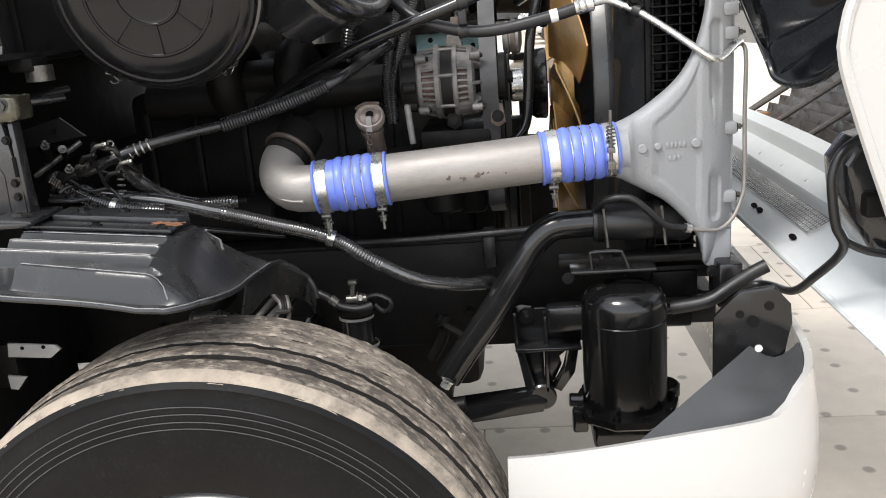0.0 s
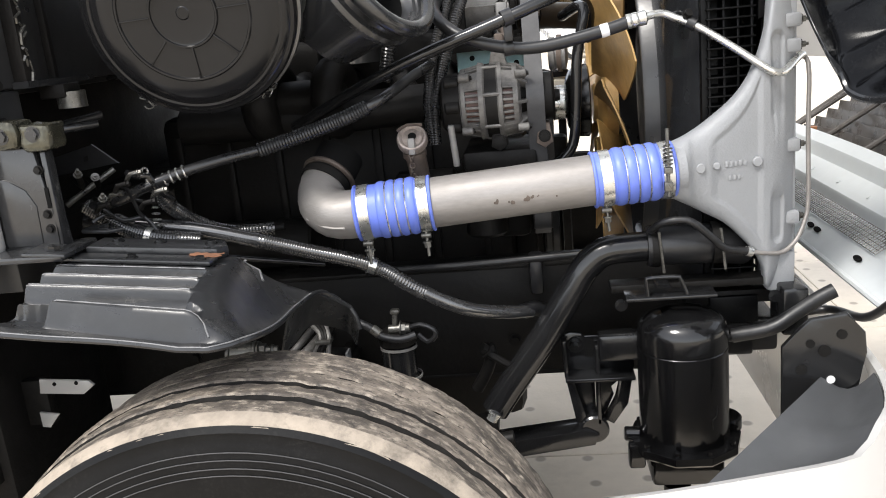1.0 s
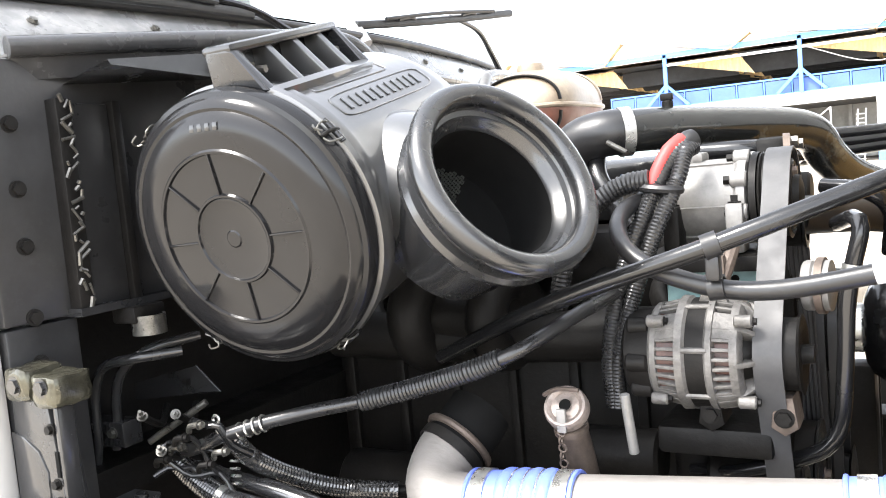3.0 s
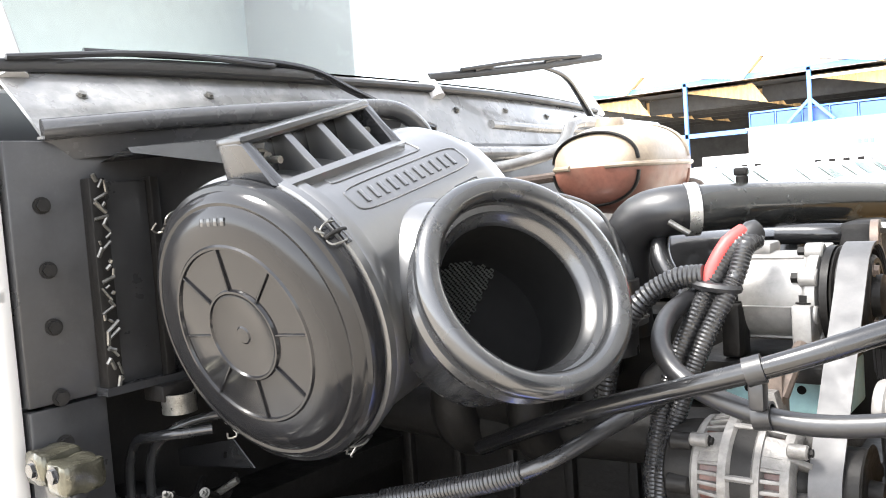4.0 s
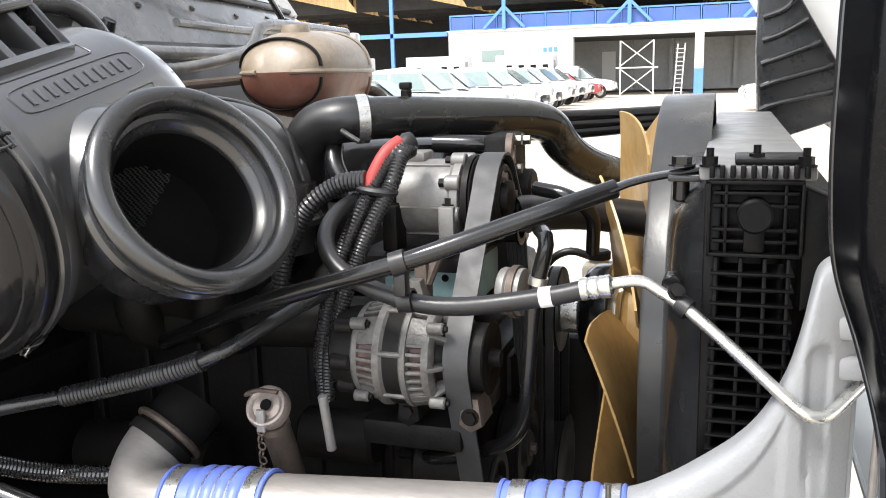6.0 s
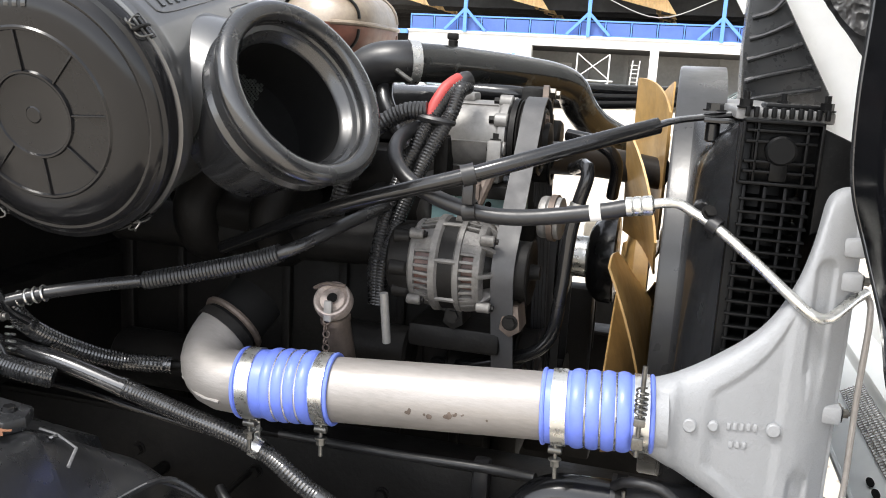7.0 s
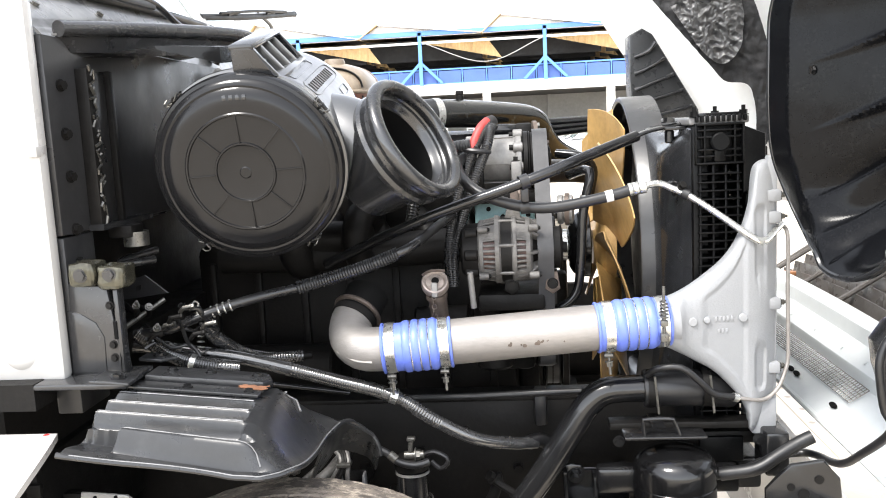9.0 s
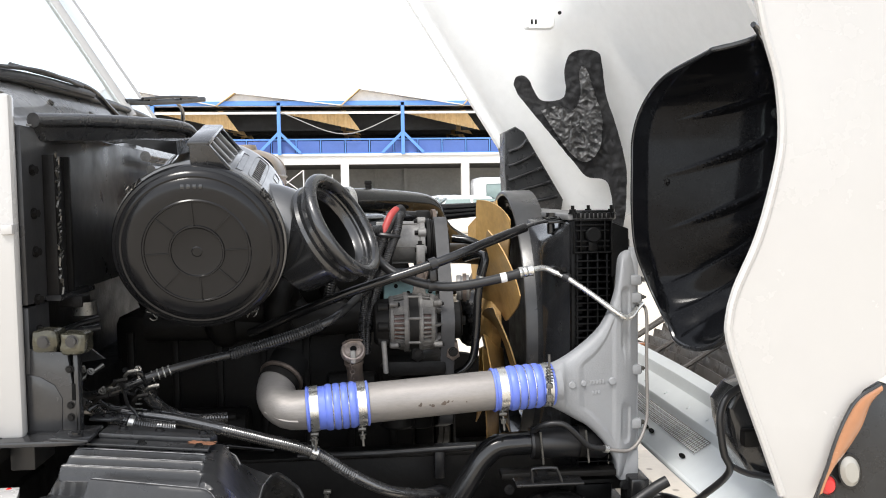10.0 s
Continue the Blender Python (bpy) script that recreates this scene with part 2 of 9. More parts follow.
REDLENS = mat("red_lens", (0.6, 0.02, 0.02), 0.12, vary=0.1, coat=0.6)
CLEAR = mat("clear_lamp_lens", (0.3, 0.29, 0.26), 0.1, vary=0.1, coat=0.6)
WINTINT = bpy.data.materials.new("windscreen_glass")
WINTINT.use_nodes = True
_p = WINTINT.node_tree.nodes["Principled BSDF"]
_p.inputs["Base Color"].default_value = (0.86, 0.95, 0.93, 1)
_p.inputs["Transmission Weight"].default_value, _p.inputs["Roughness"].default_value, _p.inputs["IOR"].default_value = 1.0, 0.02, 1.5


def paving():
    """Sun-bleached concrete with joints and rows of small round drill marks."""
    m = mat("bleached_concrete", (0.6, 0.53, 0.435), 0.85, vary=0.12, scale=1.2, dirt=(0.36, 0.31, 0.25), dirt_amount=0.25, dirt_scale=1.5, bump=0.6, bump_scale=60, rand=0.06)
    t = m.node_tree
    b = t.nodes["Principled BSDF"]
    base = b.inputs["Base Color"].links[0].from_socket
    geo = t.nodes.new("ShaderNodeNewGeometry")
    vor = t.nodes.new("ShaderNodeTexVoronoi")
    vor.inputs["Scale"].default_value, vor.inputs["Randomness"].default_value = 5.2, 0.35
    t.links.new(geo.outputs["Position"], vor.inputs["Vector"])
    vor.voronoi_dimensions = "2D"
    mr = t.nodes.new("ShaderNodeMapRange")
    for i, q in enumerate((0.07, 0.12, 0.55, 0.0)):
        mr.inputs[i + 1].default_value = q
    t.links.new(vor.outputs["Distance"], mr.inputs[0])
    x = t.nodes.new("ShaderNodeMix")
    x.data_type = "RGBA"
    t.links.new(mr.outputs[0], x.inputs[0])
    t.links.new(base, x.inputs[6])
    x.inputs[7].default_value = (0.12, 0.1, 0.08, 1)
    t.links.new(x.outputs[2], b.inputs["Base Color"])
    return m


PAVING = paving()


def tread_rubber(centre):
    """Dark rubber with pale dust smeared round the tread, worn through in streaks."""
    m = mat("dusty_tread_rubber", (0.06, 0.05, 0.041), 0.7, vary=0.45, scale=9, bump=0.7, bump_scale=160)
    t = m.node_tree
    b = t.nodes["Principled BSDF"]
    base = b.inputs["Base Color"].links[0].from_socket
    tc = t.nodes.new("ShaderNodeTexCoord")
    sep = t.nodes.new("ShaderNodeSeparateXYZ")
    t.links.new(tc.outputs["Object"], sep.inputs[0])

    def calc(op, a, c):
        n = t.nodes.new("ShaderNodeMath")
        n.operation = op
        for i, v in enumerate((a, c)):
            if hasattr(v, "is_output"):
                t.links.new(v, n.inputs[i])
            else:
                n.inputs[i].default_value = v
        return n.outputs[0]
    ang = calc("ARCTAN2", calc("SUBTRACT", sep.outputs[2], centre[2]), calc("SUBTRACT", sep.outputs[0], centre[0]))
    comb = t.nodes.new("ShaderNodeCombineXYZ")
    t.links.new(calc("MULTIPLY", ang, 3.0), comb.inputs[0])
    t.links.new(calc("MULTIPLY", sep.outputs[1], 11.0), comb.inputs[1])
    col = base
    for scale, detail, lo, hi, dust, top in ((1.1, 8, 0.42, 0.60, (0.22, 0.185, 0.15, 1), 0.8), (6.0, 10, 0.50, 0.62, (0.36, 0.31, 0.25, 1), 0.7), (11.0, 10, 0.53, 0.60, (0.03, 0.026, 0.022, 1), 0.7)):
        nz = t.nodes.new("ShaderNodeTexNoise")
        nz.inputs["Scale"].default_value, nz.inputs["Detail"].default_value, nz.inputs["Roughness"].default_value = scale, detail, 0.68
        t.links.new(comb.outputs[0], nz.inputs["Vector"])
        mr = t.nodes.new("ShaderNodeMapRange")
        for i, q in enumerate((lo, hi, 0.0, top)):
            mr.inputs[i + 1].default_value = q
        t.links.new(nz.outputs["Fac"], mr.inputs[0])
        x = t.nodes.new("ShaderNodeMix")
        x.data_type = "RGBA"
        t.links.new(mr.outputs[0], x.inputs[0])
        t.links.new(col, x.inputs[6])
        x.inputs[7].default_value = dust
        col = x.outputs[2]
    t.links.new(col, b.inputs["Base Color"])
    return m


HUB = (-0.357, 0.87, 0.475)
TREAD = tread_rubber(HUB)
SHOULDER = mat("dust_on_tyre_shoulder", (0.27, 0.23, 0.185), 0.85, vary=0.35, scale=7, dirt=(0.03, 0.027, 0.024), dirt_amount=0.5, dirt_scale=16, bump=0.4, bump_scale=200)


# ---- mesh helpers ----
def V(*a):
    return Vector(a)


def link(name, bm, material, smooth=35):
    me = bpy.data.meshes.new(name)
    bmesh.ops.recalc_face_normals(bm, faces=bm.faces)
    bm.to_mesh(me)
    bm.free()
    me.materials.append(material)
    if smooth:
        me.shade_smooth()
        me.set_sharp_from_angle(angle=radians(smooth))
    return new(name, me)


def part(name, bm, material, parent, label="", smooth=35):
    ob = link(name, bm, material, smooth)
    ob.parent = parent
    ob.matrix_parent_inverse = world_of(parent).inverted()
    if label:
        tagged(ob, label)
    return ob


def world_of(ob):
    m = ob.matrix_basis.copy()
    while ob.parent:
        m = ob.parent.matrix_basis @ ob.matrix_parent_inverse @ m
        ob = ob.parent
    return m


def thing(name, at, label, category, group="", kind=""):
    ob = new(name)
    ob.empty_display_size = 0.05
    ob.matrix_basis = Matrix.Translation(at)
    return tagged(ob, label, category, group, kind)


def box(lo, hi, bevel=0.0, m=None, bm=None):
    bm = bm or bmesh.new()
    c, s = (Vector(lo) + Vector(hi)) / 2, Vector(hi) - Vector(lo)
    r = bmesh.ops.create_cube(bm, size=1.0, matrix=Matrix.Translation(c) @ Matrix.Diagonal((*[abs(q) for q in s], 1)))
    if bevel > 0:
        es = list({e for v in r["verts"] for e in v.link_edges})
        bmesh.ops.bevel(bm, geom=es, offset=bevel, segments=2, affect="EDGES", profile=0.5)
    if m is not None:
        bmesh.ops.transform(bm, matrix=m, verts=bm.verts)
    return bm


def axis_matrix(at, direction):
    """Local z runs along direction."""
    return Matrix.Translation(at) @ Vector(direction).normalized().to_track_quat("Z", "Y").to_matrix().to_4x4()


def lathe(profile, at, direction, seg=48, bm=None, closed=False):
    """profile: (radius, height along direction) pairs, turned round the axis."""
    bm = bm or bmesh.new()
    m = axis_matrix(at, direction)
    rings = []
    for r, h in profile:
        if r < 1e-5:
            rings.append([bm.verts.new(m @ V(0, 0, h))])
        else:
            rings.append([bm.verts.new(m @ V(r * math.cos(2 * math.pi * i / seg), r * math.sin(2 * math.pi * i / seg), h)) for i in range(seg)])
    pairs = list(zip(rings, rings[1:]))
    if closed:
        pairs.append((rings[-1], rings[0]))
    for a, b in pairs:
        for i in range(seg):
            j = (i + 1) % seg
            if len(a) == 1 and len(b) == 1:
                continue
            if len(a) == 1:
                bm.faces.new((a[0], b[i], b[j]))
            elif len(b) == 1:
                bm.faces.new((a[i], a[j], b[0]))
            else:
                bm.faces.new((a[i], a[j], b[j], b[i]))
    return bm


def cyl(a, b, r, seg=20, chamfer=0.0, bm=None):
    a, b = Vector(a), Vector(b)
    h, c = (b - a).length, chamfer
    prof = [(0, 0), (r - c, 0), (r, c), (r, h - c), (r - c, h), (0, h)] if c else [(0, 0), (r, 0), (r, h), (0, h)]
    return lathe(prof, a, b - a, seg, bm)


def smooth_path(points, step):
    """A Catmull-Rom curve through the points, cut into even steps."""
    p = [Vector(q) for q in points]
    p = [2 * p[0] - p[1]] + p + [2 * p[-1] - p[-2]]
    out = []
    for i in range(1, len(p) - 2):
        a, b, c, d = p[i - 1:i + 3]
        n = max(2, int((c - b).length / step))
        for k in range(n):
            s = k / n
            out.append(0.5 * (2 * b + (c - a) * s + (2 * a - 5 * b + 4 * c - d) * s * s + (3 * b - a - 3 * c + d) * s ** 3))
    out.append(p[-2])
    return out


def tube(points, r, seg=14, step=0.012, ridge=0.0, pitch=0.006, curve=True, cap=True, bm=None, squash=1.0):
    """A pipe, hose or cable along points; ridge > 0 makes it corrugated."""
    bm = bm or bmesh.new()
    if ridge > 0:
        step = pitch / 2
    path = smooth_path(points, step) if curve else [Vector(q) for q in points]
    rings, up = [], None
    for i, q in enumerate(path):
        d = (path[min(i + 1, len(path) - 1)] - path[max(i - 1, 0)]).normalized()
        if up is None:
            up = V(0, 0, 1) if abs(d.z) < 0.9 else V(1, 0, 0)
        side = d.cross(up).normalized()
        up = side.cross(d).normalized()
        rr = (r(i / max(1, len(path) - 1)) if callable(r) else r) + (ridge if i % 2 else 0)
        rings.append([bm.verts.new(q + rr * (math.cos(2 * math.pi * k / seg) * side + squash * math.sin(2 * math.pi * k / seg) * up)) for k in range(seg)])
    for a, b in zip(rings, rings[1:]):
        for k in range(seg):
            j = (k + 1) % seg
            bm.faces.new((a[k], a[j], b[j], b[k]))
    if cap:
        bm.faces.new(rings[0])
        bm.faces.new(rings[-1])
    return bm


def prism(outline, a, b, axis="y", bevel=0.0, bm=None, curve=False):
    """A flat outline pushed out from a to b along an axis. outline: (x, z) for y, (x, y) for z, (y, z) for x."""
    bm = bm or bmesh.new()
    if curve:
        pts = [Vector((q[0], q[1], 0)) for q in outline]
        outline = [(q.x, q.y) for q in smooth_path(pts, curve)]

    def at(u, v, w):
        return {"y": (u, w, v), "z": (u, v, w), "x": (w, u, v)}[axis]
    lo = [bm.verts.new(at(u, v, a)) for u, v in outline]
    hi = [bm.verts.new(at(u, v, b)) for u, v in outline]
    f1, f2 = bm.faces.new(lo), bm.faces.new(list(reversed(hi)))
    n = len(lo)
    for i in range(n):
        j = (i + 1) % n
        bm.faces.new((lo[i], lo[j], hi[j], hi[i]))
    if bevel > 0:
        es = list({e for f in (f1, f2) for e in f.edges})
        bmesh.ops.bevel(bm, geom=es, offset=bevel, segments=2, affect="EDGES", profile=0.5)
    return bm


def sheet(fn, nu, nv, thick=0.0, bm=None):
    """A surface fn(u, v) for u, v in 0..1, given a thickness behind it."""
    bm = bm or bmesh.new()
    g = [[bm.verts.new(fn(i / nu, j / nv)) for j in range(nv + 1)] for i in range(nu + 1)]
    for i in range(nu):
        for j in range(nv):
            bm.faces.new((g[i][j], g[i + 1][j], g[i + 1][j + 1], g[i][j + 1]))
    if thick:
        bmesh.ops.recalc_face_normals(bm, faces=bm.faces)
        bmesh.ops.solidify(bm, geom=list(bm.faces), thickness=thick)
    return bm


def hexbolt(at, direction, r=0.009, h=0.008, shank=0.0, bm=None):
    bm = bm or bmesh.new()
    m = axis_matrix(at, direction)
    for rr, h0, h1, seg in ((r * 1.35, 0, h * 0.2, 14), (r, h * 0.2, h, 6)) + (((r * 0.5, h, h + shank, 10),) if shank else ()):
        lathe([(0, h0), (rr, h0), (rr, h1), (0, h1)], at, direction, seg, bm)
    return bm


def ring(at, direction, R, r, seg=48, tube_seg=10, bm=None):
    return lathe([(R + r * math.cos(2 * math.pi * k / tube_seg), r * math.sin(2 * math.pi * k / tube_seg)) for k in range(tube_seg)], at, direction, seg, bm, closed=True)


def lerp(a, b, s):
    return a + (b - a) * s


def step01(e0, e1, x):
    s = min(1, max(0, (x - e0) / (e1 - e0)))
    return s * s * (3 - 2 * s)


# ================= the truck =================
MID = 2.25          # centre line of the truck (y)


# ---- tyre and wheel ----
def front_wheel():
    c = V(*HUB)
    R = 0.505
    w = thing("front_road_wheel", (c.x, c.y + 0.14, -0.012), "front truck wheel with a dust-covered rib tyre and white rim", "wheel")
    side = [(0.292, 0.03), (0.30, 0.012), (0.33, 0.004), (0.38, -0.004), (0.43, -0.004), (0.462, 0.0), (0.474, 0.004), (0.479, 0.003), (0.488, 0.009)]
    tyre = part("sidewall", lathe(side, c, (0, 1, 0), 144), TYRE, w, "black rubber sidewall with fine moulded rings")
    # ragged upper border of the bare rubber, dusty shoulder above it
    bm = lathe([(0.486, 0.0075), (0.491, 0.012), (0.4975, 0.024), (0.499, 0.031)], c, (0, 1, 0), 180)
    for v in bm.verts:
        d = V(v.co.x - c.x, 0, v.co.z - c.z)
        if d.length < 0.488:
            v.co += d.normalized() * (noise.noise(v.co * 30) * 0.003 - 0.001)
    part("shoulder", bm, SHOULDER, w, "pale dust on the tyre shoulder")
    x = 0.030
    for i in range(5):
        wide = 0.043 if i in (0, 4) else 0.0355
        crown = R - 0.0025 * abs(i - 2) ** 1.5
        prof = [(crown - 0.003, x), (crown, x + 0.003), (crown, x + wide / 2), (crown, x + wide - 0.003), (crown - 0.003, x + wide)]
        wall = lathe([(R - 0.022, x), (crown - 0.0028, x + 0.0003)], c, (0, 1, 0), 160)
        lathe([(crown - 0.0028, x + wide - 0.0003), (R - 0.022, x + wide)], c, (0, 1, 0), 160, wall)
        part("groove_wall", wall, GROOVE, w)
        bm = lathe(prof, c, (0, 1, 0), 420)
        for v in bm.verts:
            d = V(v.co.x - c.x, 0, v.co.z - c.z)
            edge = min(abs(v.co.y - c.y - x), abs(v.co.y - c.y - x - wide)) < 0.006
            v.co += d.normalized() * (noise.noise(v.co * 22) * 0.0016 + noise.noise(v.co * 90) * 0.0009)
            if edge and d.length > R - 0.01:
                v.co.y += noise.noise(v.co * 48) * 0.0042 + noise.noise(v.co * 150) * 0.0016
        part("tread_rib", bm, TREAD, w, "worn brown tread rib caked with pale dust")
        x += wide + 0.0095
    part("groove_floor", lathe([(R - 0.020, 0.05), (R - 0.020, x - 0.04)], c, (0, 1, 0), 120), GROOVE, w)
    part("inner_shoulder", lathe([(R - 0.010, x - 0.012), (0.47, x + 0.012), (0.30, x + 0.01), (0.29, x - 0.02)], c, (0, 1, 0), 120), TYRE, w)
    for i, r in enumerate((0.452, 0.441, 0.429, 0.418)):
        part("sidewall_ring", ring(c + V(0, -0.0052 + (0.003 if r > 0.45 else 0.0012 if r > 0.44 else 0), 0), (0, 1, 0), r, 0.0009, 110, 6), BELT, w)
    rim = part("rim", lathe([(0.0, 0.09), (0.10, 0.09), (0.105, 0.06), (0.2, 0.055), (0.235, 0.03), (0.262, 0.03), (0.272, 0.018), (0.282, 0.010), (0.290, 0.016), (0.289, 0.05), (0.26, 0.06), (0.25, 0.2), (0, 0.2)], c, (0, 1, 0), 96), WHITE, w, "white steel rim")
    for k in range(10):
        a = 2 * math.pi * k / 10
        part("wheel_nut", hexbolt(c + V(0.143 * math.cos(a), 0.055, 0.143 * math.sin(a)), (0, -1, 0), 0.016, 0.022), STEEL, rim)


front_wheel()


# ---- chassis: rails, cross member, axle and springs ----
def chassis():
    for name, y, s in (("chassis_rail", 1.72, 1), ("chassis_rail", 2.78, -1)):
        t = thing(name, (-0.3, y, 0.66), "black painted steel channel rail of the truck chassis", "chassis rail", "chassis rails")
        ys = (y, y + s * 0.09)
        part("web", box((-2.4, min(y, y + s * 0.008), 0.66), (0.42, max(y, y + s * 0.008), 0.915), 0.002), GRIME, t)
        part("top_flange", box((-2.4, min(ys), 0.915), (0.42, max(ys), 0.925), 0.002), GRIME, t)
        part("bottom_flange", box((-2.4, min(ys), 0.65), (0.42, max(ys), 0.66), 0.002), GRIME, t)
        for i in range(9):
            part("rail_bolt", hexbolt((-0.75 + 0.13 * i, y if s > 0 else y, 0.74 + 0.1 * (i % 2)), (0, -s, 0), 0.011, 0.012), GRIME, t)
    t = thing("front_axle", (-0.46, 1.4, 0.42), "black forged front axle beam with spring packs", "axle")
    part("beam", box((-0.52, 1.3, 0.42), (-0.40, 3.2, 0.52), 0.02), GRIME, t)
    for y in (1.66, 2.84):
        for k in range(3):
            L = 0.44 - 0.10 * k
            part("spring_leaf", sheet(lambda u, v, y=y, k=k, L=L: V(-0.46 + (u * 2 - 1) * L, y - 0.04 + 0.08 * v, 0.575 - 0.016 * k - 0.05 * (1 - (u * 2 - 1) ** 2 * (L / 0.62) ** 2) + 0.02), 24, 1, 0.013), GRIME, t)
    # drag link and the flat bar that runs forward to the spring hanger
    part("drag_link", tube([(-0.40, 1.50, 0.60), (-0.1, 1.5, 0.585), (0.02, 1.5, 0.6)], 0.018), GRIME, t)


chassis()


def spring_hanger():
    t = thing("spring_hanger", (0.20, 1.60, 0.55), "black cast front spring hanger bracket bolted to the chassis", "bracket")
    part("back_plate", prism([(0.137, 0.785), (0.155, 0.790), (0.18, 0.786), (0.185, 0.772), (0.225, 0.772), (0.232, 0.788), (0.287, 0.790), (0.292, 0.70), (0.137, 0.70)], 1.615, 1.63, "y", 0.003), BLACK, t)
    part("centre_rib", prism([(0.205, 0.772), (0.214, 0.772), (0.212, 0.585), (0.203, 0.585)], 1.575, 1.615, "y", 0.002), BLACK, t)
    part("side_rib", prism([(0.134, 0.785), (0.143, 0.785), (0.146, 0.70), (0.137, 0.70)], 1.575, 1.615, "y", 0.002), BLACK, t)
    part("ledge", box((0.138, 1.56, 0.693), (0.288, 1.63, 0.702), 0.003), BLACK, t)
    # legs with openings between them
    part("leg", prism([(0.139, 0.694), (0.158, 0.694), (0.176, 0.60), (0.190, 0.575), (0.176, 0.541), (0.156, 0.594)], 1.585, 1.625, "y", 0.003), BLACK, t)
    part("leg", prism([(0.262, 0.694), (0.284, 0.694), (0.272, 0.627), (0.239, 0.580), (0.222, 0.590), (0.250, 0.632)], 1.585, 1.625, "y", 0.003), BLACK, t)
    part("web", prism([(0.158, 0.672), (0.203, 0.672), (0.203, 0.585), (0.178, 0.592)], 1.612, 1.622, "y", 0.002), BLACK, t)
    part("web", prism([(0.212, 0.694), (0.264, 0.694), (0.262, 0.678), (0.236, 0.660), (0.244, 0.640), (0.226, 0.60), (0.212, 0.585)], 1.612, 1.622, "y", 0.002), BLACK, t)
    part("boss", cyl((0.196, 1.575, 0.572), (0.196, 1.64, 0.572), 0.032, 28, 0.004), BLACK, t)
    for x, z in ((0.165, 0.762), (0.262, 0.765)):
        b = part("bolt", hexbolt((x, 1.615, z), (0, -1, 0), 0.013, 0.014, 0.012), BLACK, t)
        part("washer", cyl((x, 1.615, z), (x, 1.611, z), 0.019, 20, 0.001), BLACK, b)
    bar = thing("spring_shackle_bar", (0.0, 1.6, 0.50), "black flat steel spring leaf running to the hanger", "bar")
    part("bar", prism([(-0.22, 0.530), (0.0, 0.556), (0.18, 0.578), (0.205, 0.565), (0.195, 0.540), (0.0, 0.516), (-0.22, 0.488)], 1.565, 1.635, "y", 0.004), BLACK, bar)


spring_hanger()


def far_filler_panel():
    # added dark sheet: keeps bright ground from showing beyond the engine
    t = thing("splash_panel", (0.0, 2.96, 0.3), "added black panel hiding the ground beyond the engine", "splash panel")

    def face(u, v):
        x = lerp(-0.62, 0.46, u)
        return V(x, 2.955 + 0.012 * math.sin(9 * x) + 0.03 * v * v, lerp(0.30, 0.965 - 0.05 * step01(0.30, 0.46, x), v))
    part("panel", sheet(face, 30, 8, 0.006), GRIME, t)
    part("rolled_edge", tube([face(k / 20, 1.0) for k in range(21)], 0.008, 8), GRIME, t)
    for x in (-0.35, 0.25):
        part("stay", box((x, 2.79, 0.80), (x + 0.03, 2.96, 0.815), 0.003), GRIME, t)


far_filler_panel()


